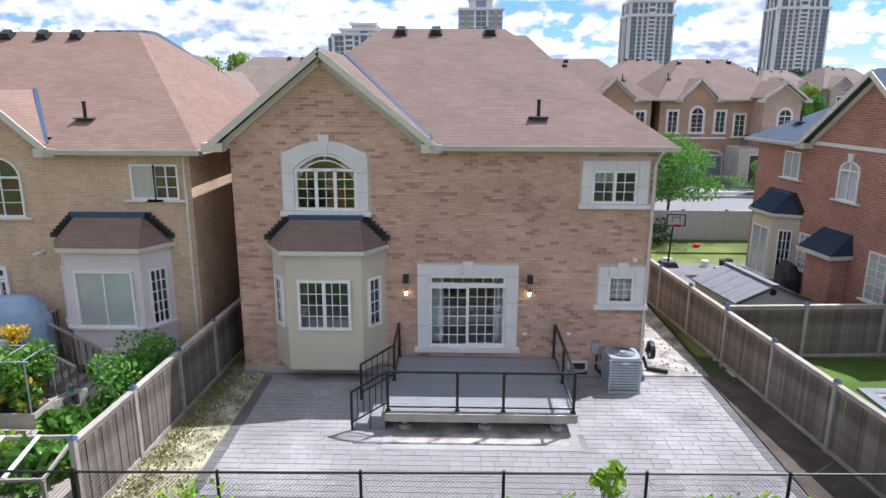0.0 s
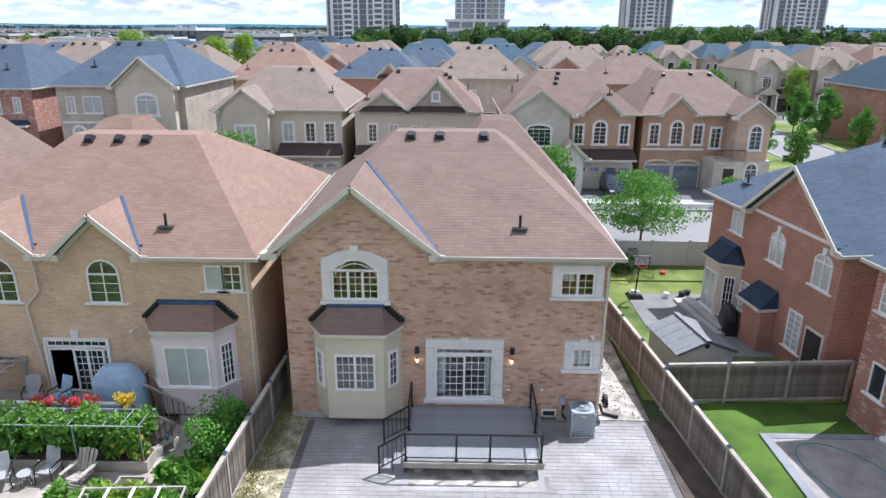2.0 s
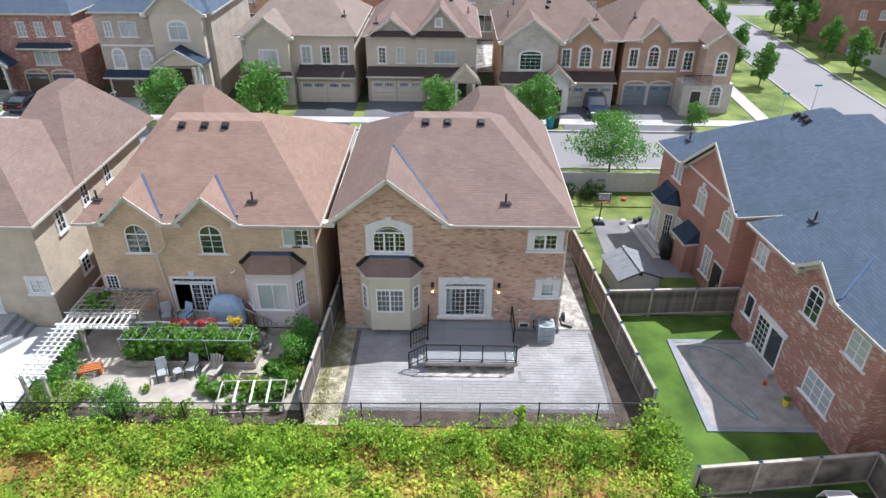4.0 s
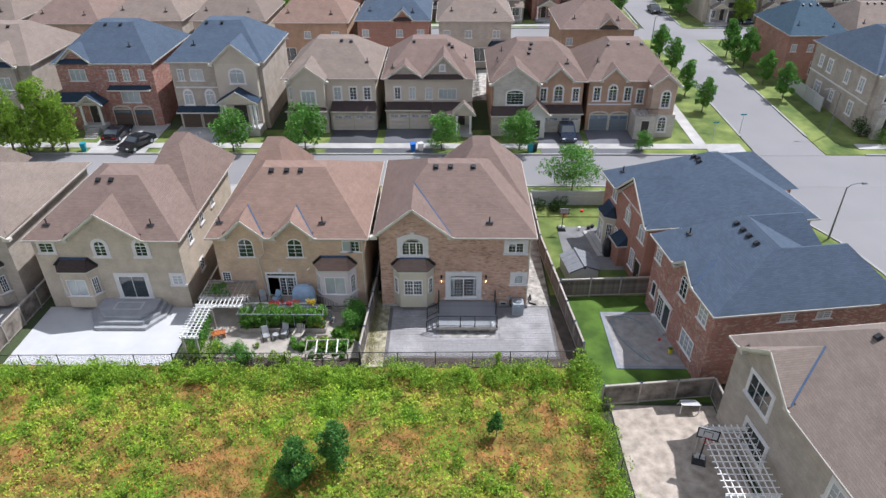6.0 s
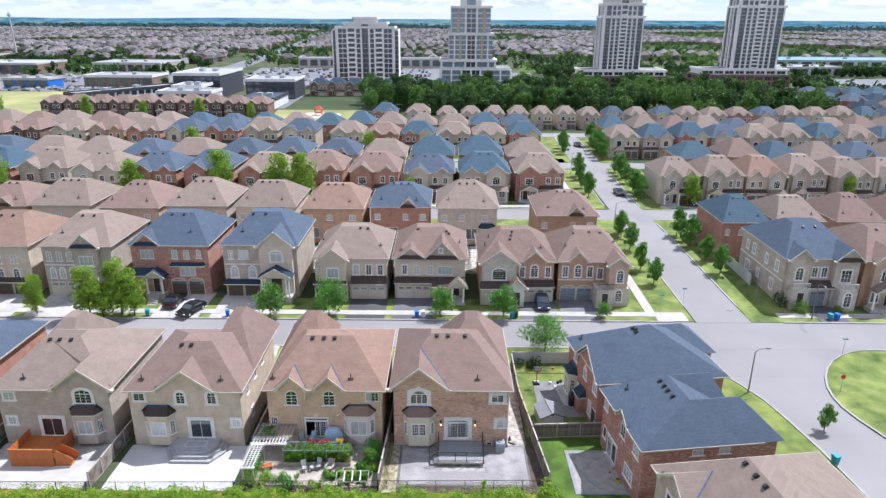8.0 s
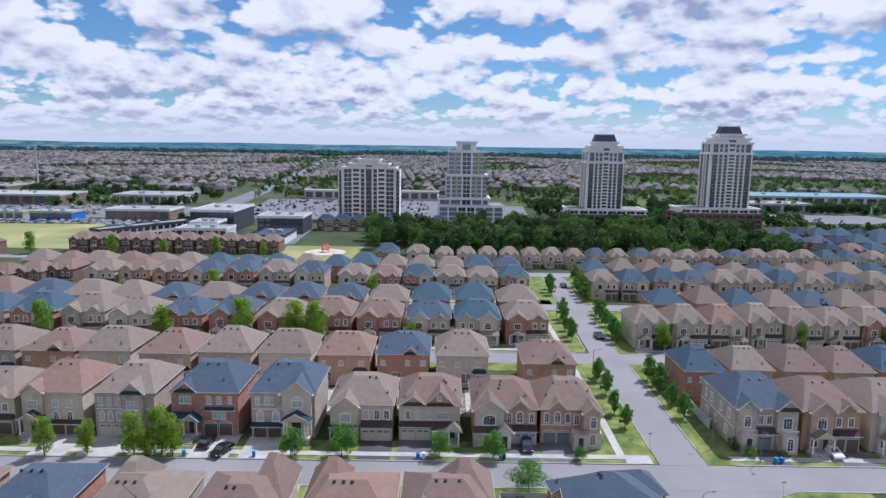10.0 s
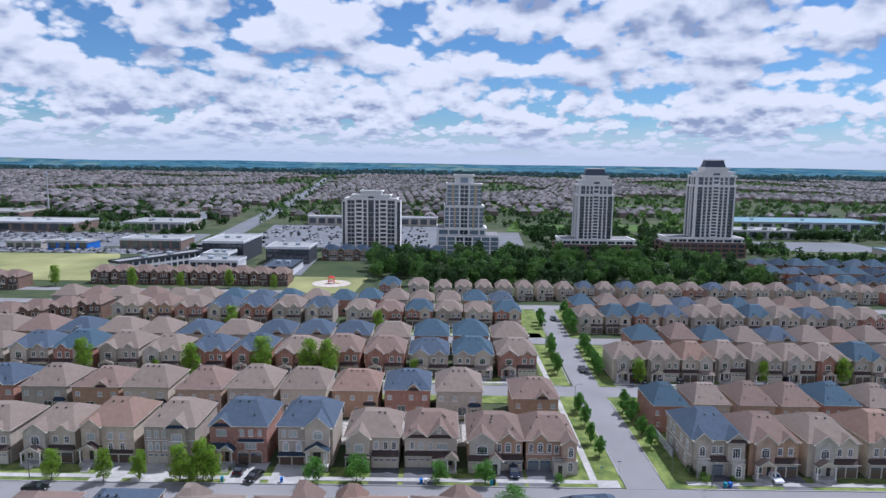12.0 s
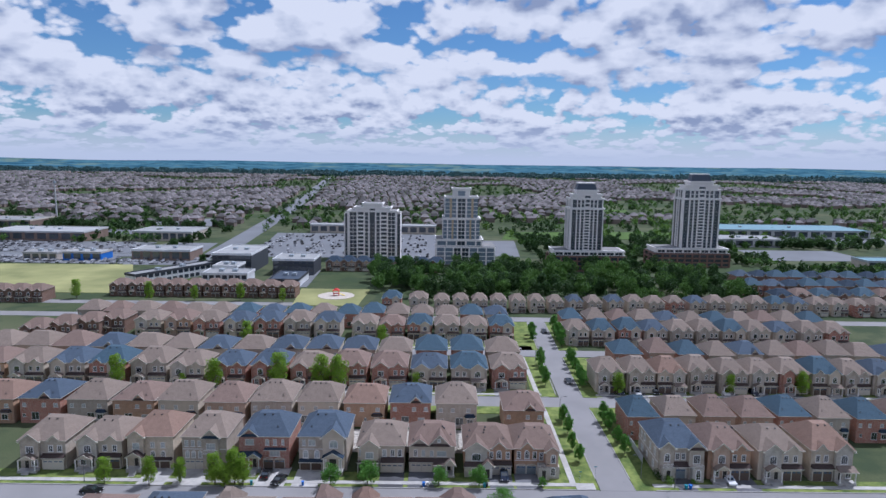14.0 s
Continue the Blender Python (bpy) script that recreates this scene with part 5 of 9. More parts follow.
    near_window(root, -3.2, 1.62, 1.45, 1.42, y=-0.75, lights=2, cols=3, rows=4, glass=GLASS, deep=-0.03)
    ang = math.degrees(math.atan2(0.75, 0.55))
    for s in (-1, 1):
        near_window(root, -3.2 + s * 1.31, 1.62, 0.5, 1.42, y=-0.38, lights=1, cols=2, rows=4, glass=GLASS, deep=-0.03, turn=s * ang)
    return root, wall


def house_neighbour():
    root, f, p = a_house("two_dormer_house", "two-storey yellow brick house with rust brown roof and twin arched gables", -6.9, 0.1, 11.45, 6.45, B["yellow"], S["rust"], (), gaps=[(-4.85, -1.75), (-1.1, 2.0)], tops=(-2.6, 2.4, 4.9, 6.2), rise=3.4,
                         frusta=[(-6.12, -0.5, 4.0, 14.5, 6.45, -3.6, -2.2, 9.2, 11.0, 9.9)])
    for x in (-3.3, 0.45):
        gable(root, x, 1.55, -0.02, 6.45, 7.85, 2.2, S["rust"], B["yellow"])
        valley(root, x, 1.55, 6.45, 7.85, 0.4, math.tan(math.radians(p)), 1)
        window(root, x, 4.6, 1.06, 1.05, cols=2, rows=3, arch=0.5)
    window(root, 4.42, 5.12, 0.58, 0.86, cols=1, rows=1, glass=GLASS_PALE)
    window(root, 5.06, 5.12, 0.58, 0.86, cols=2, rows=3)
    window(root, -5.2, 2.35, 0.55, 0.75, cols=3, rows=4)
    near_window(root, -0.95, 2.75, 2.3, 0.32, y=-0.06, lights=1, cols=8, rows=1, glass=GLASS)
    near_window(root, -1.5, 0.92, 1.16, 1.8, y=-0.05, lights=1, cols=1, rows=1, glass=GLASS)
    near_window(root, -0.55, 0.92, 1.16, 1.8, y=-0.1, lights=1, cols=5, rows=6, glass=GLASS)
    near_window(root, -0.22, 0.92, 0.84, 1.8, y=-0.06, lights=1, cols=4, rows=6, glass=GLASS)
    for q in ((-2.16, -2.1, 0.86, 3.12), (0.2, 0.26, 0.86, 3.12), (-2.1, 0.2, 3.07, 3.12), (-2.2, 0.3, 0.8, 0.9)):
        part("door_frame", Build().box(q[0], q[1], -0.1, 0.02, q[2], q[3]), WHITE, root)
    part("keystone", Build().hull([(-1.06, -0.1, 3.13), (-0.84, -0.1, 3.13), (-0.84, 0, 3.13), (-1.06, 0, 3.13)], [(-1.11, -0.1, 3.45), (-0.79, -0.1, 3.45), (-0.79, 0, 3.45), (-1.11, 0, 3.45)]), CAST, root)
    r_ = thing("security_camera", "small white security camera on the brick wall", "camera", (-6.9 + 1.35, 0.03, 3.55))
    part("bracket", Build().limb((0, 0.1, 0), (0, -0.06, 0), 0.04, 0.03, 8), WHITE, r_)
    part("lens_body", Build().limb((-0.03, -0.07, 0.0), (-0.16, -0.16, -0.05), 0.045, 0.04, 8), WHITE, r_)
    bay(root, 3.4, 0.45, 3.75, 3.15, 0.75, 2.05, B["pink"], S["rust"], (1.5, 1.5), 1.2, glass=GLASS_PALE)
    roof_bits(root, f, p, [(-1.8, 4.6), (-0.6, 4.6), (0.5, 4.6)], [(2.6, 0.75), (-5.2, 0.75)])
    downspout(root, [(-1.95, -0.1, 6.4), (-1.95, -0.1, 5.0), (-2.5, -0.1, 4.4), (-2.2, -0.1, 0.5)])
    downspout(root, [(5.6, -0.1, 6.3), (5.6, -0.1, 0.3)])
    return root


def house_cream_back():
    root, f, p = a_house("cream_brick_house", "two-storey cream brick house with brown roof and wide rear gable", -20.75, -0.3, 11.1, 6.45, B["cream"], S["brown"], (), gaps=[(-2.8, 3.0)], tops=(-1.2, 1.8, 4.2, 6.0), rise=3.2,
                         frusta=[(0.4, 5.95, 4.0, 15.0, 6.45, 2.0, 3.2, 9.5, 12.0, 10.05)])
    gable(root, 0.1, 2.9, -0.02, 6.45, 8.6, 3.2, S["brown"], B["cream"])
    window(root, -4.5, 5.2, 1.0, 0.75, rim=0.14)
    for x in (-0.4, 2.7):
        window(root, x, 4.9, 0.8, 0.85, arch=0.4, rim=0.2)
    bay(root, -2.7, 0.45, 3.75, 3.1, 0.7, 2.0, B["cream"], S["dark"], (1.4, 1.4), 1.2, glass=GLASS_PALE)
    window(root, 1.3, 1.0, 2.0, 1.95, cols=2, rows=1, rim=0.28)
    window(root, 4.9, 2.3, 0.7, 0.75, rim=0.2, glass=GLASS_PALE)
    for y, z, w, h in ((2.4, 4.7, 0.6, 1.1), (5.2, 4.9, 0.6, 1.1), (8.0, 5.0, 0.6, 1.1), (3.4, 1.5, 0.7, 0.9)):
        window(root, 5.55, z, w, h, y=y, turn=90, rim=0.1)
    roof_bits(root, f, p, [(-1.2, 3.8), (-0.2, 3.8)], [(-4.3, 0.7), (3.6, 0.7)])
    return root


def house_taupe_back():
    root, f, p = a_house("taupe_roof_house", "two-storey beige house with taupe roof, bay and deck door", -33.9, -0.2, 11.2, 6.45, B["grey"], S["taupe"], (), gaps=[(0.0, 6.0)], tops=(-2.5, 1.0, 4.8, 6.2), rise=3.3,
                         frusta=[(-5.6, 0.0, 4.0, 14.5, 6.45, -3.2, -1.8, 9.2, 11.0, 9.8)])
    gable(root, 3.0, 3.0, -0.02, 6.45, 8.7, 3.4, S["taupe"], B["grey"])
    window(root, 3.0, 4.8, 1.6, 1.0, cols=3, rows=3, arch=0.45, rim=0.25)
    window(root, -4.4, 5.1, 1.0, 0.8, rim=0.14, glass=GLASS_PALE)
    bay(root, 3.1, 0.45, 3.75, 3.1, 0.7, 2.0, B["grey"], S["dark"], (1.4, 1.4), 1.2, glass=GLASS_PALE)
    window(root, -0.6, 1.0, 2.0, 1.95, cols=2, rows=1, rim=0.28)
    window(root, -4.6, 2.3, 0.7, 0.75, rim=0.2, glass=GLASS_PALE)
    roof_bits(root, f, p, [(-2.0, 4.4), (-1.0, 4.4), (0.2, 4.4)], [(-3.0, 0.7)])
    return root


A0, A0_WALL = house_main(); A1 = house_neighbour(); A2 = house_cream_back(); A3 = house_taupe_back()
row(BACKS, "1", -47.2, 13.0, 0.3, "houses along the meadow")
row(BACKS, "6", -60.3, 13.0, 0.3, "houses along the meadow")


# ---- the houses on the side street, which turn their backs to the west ----
def side_house(name, label, x, y, w, he, wall, roof, d=13.5, **k):
    root = thing(name, label, "house", (x, y, 0), -82.5)
    f, p = shell(root, w, d, he, wall, roof, **k)
    return root, f, p


def house_r1():
    root, f, p = side_house("red_brick_house", "two-storey red brick house with blue-grey roof and navy bay roof", 20.3, 7.29, 9.9, 6.0, B["red"], S["slate"], 13.6, gaps=[(-1.6, 4.9)], tops=(-0.12, 0.12, 6.6, 7.2), rise=3.8,
                            frusta=[(-6.4, 0.3, 5.6, 15.3, 6.0, -3.1, -3.0, 7.0, 12.4, 8.2)])
    part("wall", Build().box(-6.0, -0.1, 9.0, 14.9, -1.0, 6.0), B["red"], root)
    gable(root, 1.65, 3.25, -0.02, 6.0, 8.6, 4.6, S["slate"], B["red"])
    window(root, -2.45, 4.55, 0.9, 1.0, rows=1, glass=GLASS_PALE)
    window(root, 0.9, 4.15, 0.92, 1.05, rows=1, arch=0.3, glass=GLASS_PALE)
    window(root, 3.95, 4.15, 0.98, 1.05, rows=1, arch=0.3, glass=GLASS_PALE)
    for x in (0.9, 3.95):
        part("keystone", Build().hull([(x - 0.09, -0.1, 5.52), (x + 0.09, -0.1, 5.52), (x + 0.09, 0, 5.52), (x - 0.09, 0, 5.52)], [(x - 0.14, -0.1, 5.82), (x + 0.14, -0.1, 5.82), (x + 0.14, 0, 5.82), (x - 0.14, 0, 5.82)]), CAST, root)
    window(root, 2.9, 0.9, 0.8, 1.65, cols=2, rows=6, glass=GLASS_PALE)
    window(root, -1.05, 1.0, 0.55, 1.4, cols=2, rows=6, glass=GLASS_PALE)
    front_door(root, 4.2, 0.0, 0.15)
    bay(root, -2.8, 0.1, 3.0, 2.6, 0.8, 1.5, B["stucco"], S["navy"], (1.1, 1.95), 0.35, glass=GLASS_PALE)
    part("bump_out", Build().box(0.0, 1.45, -0.65, 0.02, -0.3, 2.1), B["red"], root)
    skirt(root, -0.2, 1.65, 0.0, 2.2, S["navy"], depth=0.9, rise=0.75)
    part("belt_course", Build().box(-1.4, 4.8, -0.05, 0.0, 5.98, 6.12), CAST, root)
    roof_bits(root, f, p, [(-0.5, 5.5), (0.0, 5.6), (0.5, 5.5)], [(-3.6, 0.9)])
    return root


def house_r2():
    root, f, p = side_house("mottled_brick_house", "two-storey mottled red brick house with blue-grey hipped roof", 21.7, -4.2, 9.5, 6.3, B["mottled"], S["slate"], 10.4, gaps=[(-1.0, 1.8)], tops=(-2.5, 1.9, 4.8, 5.2), rise=2.7,
                            frusta=[(-1.35, 5.15, 0.2, 12.8, 6.3, 1.85, 1.95, 4.9, 9.9, 8.97), (-5.15, 0.3, 2.0, 10.8, 6.3, -2.5, -2.4, 4.9, 9.4, 8.97)])
    part("wall", Build().box(-1.0, 4.75, 10.4, 12.4, -1.0, 6.3), B["mottled"], root)
    gable(root, 0.4, 1.4, -0.02, 6.3, 7.35, 2.6, S["slate"], B["mottled"])
    valley(root, 0.4, 1.4, 6.3, 7.35, 0.4, math.tan(math.radians(p)), 1)
    window(root, -3.9, 4.6, 0.8, 1.0, glass=GLASS_PALE)
    window(root, 0.4, 4.4, 0.9, 1.3, arch=0.3)
    window(root, 3.4, 4.5, 1.0, 1.2, glass=GLASS_PALE)
    window(root, -3.7, 1.5, 0.6, 1.2, cols=1, rows=1)
    near_window(root, -2.25, 0.4, 1.1, 2.05, y=-0.08, lights=1, cols=3, rows=6, glass=GLASS)
    near_window(root, -1.15, 0.4, 1.1, 2.05, y=-0.06, lights=1, cols=1, rows=1, glass=GLASS)
    part("door_lintel", Build().box(-2.95, -0.45, -0.1, 0.0, 2.47, 2.7), CAST, root)
    part("door_step", Build().box(-2.9, -0.5, -0.35, 0.0, -0.1, 0.36), CONCRETE, root)
    window(root, 2.3, 1.1, 1.7, 1.3, cols=3, rows=3, glass=GLASS_PALE)
    for yy in (5.0, 7.5):
        window(root, 4.75, 5.2, 0.9, 0.5, y=yy, turn=90, glass=GLASS_PALE)
    roof_bits(root, f, p, [(-1.9, 4.2), (-1.0, 4.2), (-0.2, 4.2), (0.8, 4.2)], [(-3.2, 1.6)])
    return root


def house_r3():
    root, f, p = side_house("grey_stucco_house", "two-storey grey stucco house with taupe roof and pergola", 23.5, -18.6, 13.6, 6.6, B["grey"], S["taupe"], 14.0, gaps=[(-6.0, -1.2)], tops=(-3.0, 2.5, 5.0, 6.5), rise=3.4)
    gable(root, -3.6, 2.4, -0.02, 6.6, 8.4, 3.2, S["taupe"], B["grey"])
    valley(root, -3.6, 2.4, 6.6, 8.4, 0.4, math.tan(math.radians(p)), 1)
    window(root, -3.8, 4.3, 2.0, 1.5, cols=3, rows=2, rim=0.2)
    window(root, -3.0, 1.2, 2.0, 1.5, cols=3, rows=2, rim=0.2)
    window(root, 2.8, 1.6, 0.9, 1.2, rim=0.2)
    window(root, 3.2, 4.5, 0.9, 1.2, rim=0.2, glass=GLASS_PALE)
    roof_bits(root, f, p, [(-2.6, 4.6), (-1.2, 4.6), (0.0, 4.6)], [(3.6, 1.6)])
    return root


R1 = house_r1(); R2 = house_r2(); R3H = house_r3()

# ---- garden materials ----
WOOD_OLD = plain("weathered fence timber", (0.155, 0.125, 0.10), 0.9, vary=0.45, scale=1.2, grain=30, bump=0.4, rand=0.22, tint=(0.21, 0.18, 0.15))
WOOD_CAP = plain("bleached timber cap", (0.36, 0.32, 0.275), 0.9, vary=0.2, scale=2, grain=30, rand=0.08)
WOOD_ORANGE = plain("orange stained timber", (0.42, 0.13, 0.035), 0.7, vary=0.15, scale=2, grain=20, rand=0.06)
BLACK = plain("black powder coat", (0.014, 0.015, 0.017), 0.45, vary=0.2)
DECKM = plain("grey composite board", (0.235, 0.235, 0.245), 0.8, vary=0.08, scale=1.5, grain=30, rand=0.05)
PAVER = plain("grey concrete paver", (0.25, 0.238, 0.235), 0.92, vary=0.2, scale=0.5, grain=24, bump=0.3, rand=0.06, island=0.06, tint=(0.30, 0.285, 0.28))
PAVER_DARK = plain("charcoal paver", (0.15, 0.142, 0.138), 0.92, vary=0.2, scale=0.9, grain=24, rand=0.1, island=0.1)
JOINT = plain("joint sand", (0.21, 0.20, 0.19), 0.95, vary=0.25, scale=1.5)
DIRT = plain("dark garden soil", (0.085, 0.066, 0.052), 0.95, vary=0.4, scale=1.2, grain=18, bump=0.8)
STRAW = plain("pale dry gravel with moss", (0.27, 0.245, 0.15), 0.95, vary=0.45, scale=1.6, grain=30, bump=0.8, tint=(0.42, 0.38, 0.27))
CONC_TAN = plain("tan paving", (0.46, 0.40, 0.335), 0.92, vary=0.13, scale=0.8, grain=20, tint=(0.5, 0.44, 0.37))
CONC_PALE = plain("pale new paving", (0.47, 0.465, 0.46), 0.9, vary=0.06, scale=0.6, grain=20)
METAL = plain("grey painted steel", (0.36, 0.40, 0.43), 0.45, 0.3, vary=0.08)
PLASTIC = plain("beige resin panel", (0.46, 0.45, 0.43), 0.6, vary=0.06)
COVER = plain("blue grey fabric cover", (0.31, 0.41, 0.53), 0.75, vary=0.15, scale=2.5)
RED = plain("red plastic", (0.55, 0.04, 0.03), 0.5, vary=0.1)
YELLOWP = plain("yellow plastic", (0.7, 0.55, 0.03), 0.5, vary=0.1)
TEAL = plain("teal plastic", (0.02, 0.25, 0.32), 0.5, vary=0.1)
BLUEP = plain("blue plastic", (0.02, 0.14, 0.5), 0.5, vary=0.1)
CLEAR, _nt, _b = material("clear glass panel")
_b.inputs["Transmission Weight"].default_value, _b.inputs["Roughness"].default_value, _b.inputs["IOR"].default_value = 1.0, 0.02, 1.05
_b.inputs["Base Color"].default_value = (0.93, 0.96, 0.96, 1)

# ---- ground of the gardens ----
g = Build()
g.box(0.62, 13.35, -6.25, -0.02, -0.3, -0.003)
patio = setting("patio", g, JOINT, "grey paver patio with charcoal border behind the house", "patio")
for nm, m, boxes, lab in (
    ("gravel_strip", STRAW, [(-0.95, 0.616, -7.2, 2.0)], "mossy dry gravel strip beside the patio"),
    ("side_gravel", GRAVEL, [(11.5, 13.45, -0.02, 14.5)], "pale gravel path beside the brick house"),
    ("soil_bed", DIRT, [(13.354, 14.85, -7.2, -0.05)], "dark bare soil bed along the fence"),
    ("soil_edge", DIRT, [(0.62, 13.35, -7.2, -6.254)], "bare soil strip below the chain-link fence"),
    ("garden_paving", plain("tan gravel paving", (0.33, 0.29, 0.245), 0.95, vary=0.18, scale=0.8, grain=24, bump=0.4, tint=(0.37, 0.33, 0.28)), [(-13.6, -1.1, -6.3, -0.2)], "tan paved garden floor"),
    ("garden_soil", DIRT, [(-13.6, -1.1, -7.2, -6.304)], "dark soil inside the chain-link fence"),
    ("pale_patio", CONC_PALE, [(-26.6, -14.6, -7.2, -0.4)], "pale new paving behind the cream house"),
    ("taupe_patio", CONCRETE, [(-39.6, -27.8, -7.2, -0.3)], "concrete paving behind the taupe house"),
    ("shed_lawn", LAWN, [(13.62, 21.5, 1.5, 19.2)], "patchy lawn in the shed garden"),
    ("grey_patio", plain("grey patio slabs", (0.185, 0.18, 0.178), 0.92, vary=0.16, scale=0.8, grain=18), [(15.6, 20.8, 5.2, 12.6)], "grey concrete patio beside the red house"),
    ("lush_lawn", LAWN_LUSH, [(14.95, 23.0, -10.4, 1.3)], "bright green lawn behind the mottled brick house"),
    ("tan_patio", plain("tan pavers", (0.33, 0.275, 0.22), 0.92, vary=0.25, scale=1.5, grain=14, tint=(0.38, 0.32, 0.26)), [(16.0, 22.8, -26, -10.8)], "tan paver patio behind the grey house")):
    g = Build()
    for x0, x1, y0, y1 in boxes:
        up = 0.05 if nm in ("grey_patio",) else 0.02 if "lawn" in nm else 0.03
        g.box(x0, x1, y0, y1, -0.25, up)
    setting(nm, g, m, lab, "ground")
g = Build()
g.box(17.5, 22.4, -7.0, -1.1, -0.2, 0.07)
setting("grey_paver_patio", g, plain("grey square pavers", (0.29, 0.27, 0.255), 0.92, vary=0.2, scale=1.6, grain=20), "grey paver patio with pale border", "patio")
g = Build()
g.box(17.2, 17.496, -7.3, -0.8, -0.2, 0.09)
g.box(17.5, 22.4, -1.096, -0.8, -0.2, 0.09)
g.box(17.5, 22.4, -7.3, -7.004, -0.2, 0.09)
setting("patio_border", g, plain("blue grey border paver", (0.22, 0.23, 0.25), 0.92, vary=0.15, scale=1.0, grain=20), "blue-grey border of the paver patio", "patio")
g = Build()
g.box(4.6, 8.85, -3.95, -0.3, -0.1, 0.012)
setting("deck_gravel", g, GRAVEL, "gravel patch below the raised deck", "ground")
g = Build()
for x0, x1, y0, y1 in ((4.4, 4.6, -4.15, -0.3), (8.85, 9.05, -4.15, -0.3), (4.6, 8.85, -4.15, -3.95)):
    g.box(x0, x1, y0, y1, -0.1, 0.016)
setting("gravel_edge", g, PAVER, "paver edging round the gravel patch", "patio")


# ---- fences ----
def board_mesh(w, h, t=0.022):
    b = Build()
    b.hull([(-w / 2, -t / 2, 0), (w / 2, -t / 2, 0), (w / 2, t / 2, 0), (-w / 2, t / 2, 0)], [(-w / 2 + 0.004, -t / 2, h), (w / 2 - 0.004, -t / 2, h), (w / 2 - 0.004, t / 2, h), (-w / 2 + 0.004, t / 2, h)])
    return b.mesh("board", WOOD_OLD)


BOARDS = [board_mesh(0.138, 1.52), board_mesh(0.132, 1.5), board_mesh(0.142, 1.54)]


def timber_fence(p0, p1, label, h=1.75, step=2.4, boards=True):
    p0, p1 = Vector((*p0, 0)), Vector((*p1, 0))
    d = p1 - p0
    turn = math.degrees(math.atan2(d.y, d.x))
    root = thing("fence", label, "fence", (p0.x, p0.y, 0.0), turn, group="timber fences")
    L = d.length
    n = max(1, round(L / step))
    post, cap, lid = Build(), Build(), Build()
    post.box(-0.055, 0.055, -0.055, 0.055, -0.2, h + 0.02)
    lid.hull([(-0.075, -0.075, h + 0.02), (0.075, -0.075, h + 0.02), (0.075, 0.075, h + 0.02), (-0.075, 0.075, h + 0.02)], [(-0.02, -0.02, h + 0.09), (0.02, -0.02, h + 0.09), (0.02, 0.02, h + 0.09), (-0.02, 0.02, h + 0.09)])
    pm, lm = post.mesh("post", WOOD_CAP), lid.mesh("post_cap", FLASH)
    rng = random.Random(int(L * 100))
    for i in range(n + 1):
        o = part("post", pm, (), root)
        o.location = (L * i / n, 0, 0)
        c = part("post_cap", lm, (), o)
    for i in range(n):
        a, c = L * i / n + 0.06, L * (i + 1) / n - 0.06
        k = Build()
        k.box(a, c, -0.07, 0.07, h - 0.06, h - 0.02)
        k.box(a, c, -0.035, 0.035, h - 0.16, h - 0.06)
        part("top_rail", k, WOOD_CAP, root)
        k = Build()
        k.box(a, c, -0.04, 0.04, 0.04, 0.14)
        part("bottom_rail", k, WOOD_CAP, root)
        m = int((c - a) / 0.132)
        if boards:
            for j in range(m):
                o = part("board", BOARDS[rng.randrange(3)], (), root)
                o.matrix_local = pose(a + (j + 0.5) * (c - a) / m, rng.uniform(-0.012, 0.012), 0.1, 0, rng.uniform(-0.4, 0.4), 0)
        else:
            k = Build()
            for j in range(m):
                x = a + (j + 0.5) * (c - a) / m
                k.box(x - 0.068, x + 0.068, -0.012, 0.012, 0.1, 1.62)
            tagged(part("boarding", k, WOOD_OLD, root), kind="stuff")
    return root


timber_fence((13.45, 8.2), (14.85, -6.5), "weathered brown timber board fence with pale caps")
timber_fence((13.4, 16.5), (13.45, 8.2), "brown timber privacy fence beside the gravel path")
timber_fence((-0.55, 1.6), (-0.95, -6.9), "weathered timber fence between the two gardens")
timber_fence((-0.5, 12.0), (-0.55, 1.6), "dark timber fence in the gap between houses", boards=False)
timber_fence((14.3, 1.3), (21.7, 1.75), "dark brown timber fence between red brick houses")
timber_fence((15.4, -10.75), (22.9, -9.9), "brown timber fence at the tan patio", boards=False)
timber_fence((22.9, -9.9), (22.9, -12.0), "short timber fence beside the grey house", boards=False)
timber_fence((-13.9, 6.0), (-14.0, -1.5), "timber fence beside the cream house", boards=False)
timber_fence((-27.3, 4.0), (-27.6, -7.0), "grey timber fence between pale and concrete yards", boards=False)
timber_fence((-40.2, 4.0), (-40.6, -7.0), "grey timber fence by the far garden", boards=False)

VINYL = plain("grey vinyl panel", (0.47, 0.475, 0.48), 0.6, vary=0.06)


def vinyl_fence(x0, x1, y, z, label, turn=False):
    root = thing("vinyl_fence", label, "fence", (x0, y, z), 90 if turn else 0)
    L = x1 - x0
    n = max(1, round(L / 2.4))
    for i in range(n + 1):
        b = Build()
        b.box(L * i / n - 0.07, L * i / n + 0.07, -0.07, 0.07, -0.4, 1.95)
        part("post", b, VINYL, root)
    for i in range(n):
        b = Build()
        b.box(L * i / n + 0.07, L * (i + 1) / n - 0.07, -0.02, 0.02, -0.2, 1.75)
        b.box(L * i / n + 0.07, L * (i + 1) / n - 0.07, -0.04, 0.04, 1.75, 1.85)
        b.box(L * i / n + 0.07, L * (i + 1) / n - 0.07, -0.04, 0.04, 1.2, 1.28)
        part("panel", b, VINYL, root)
    return root


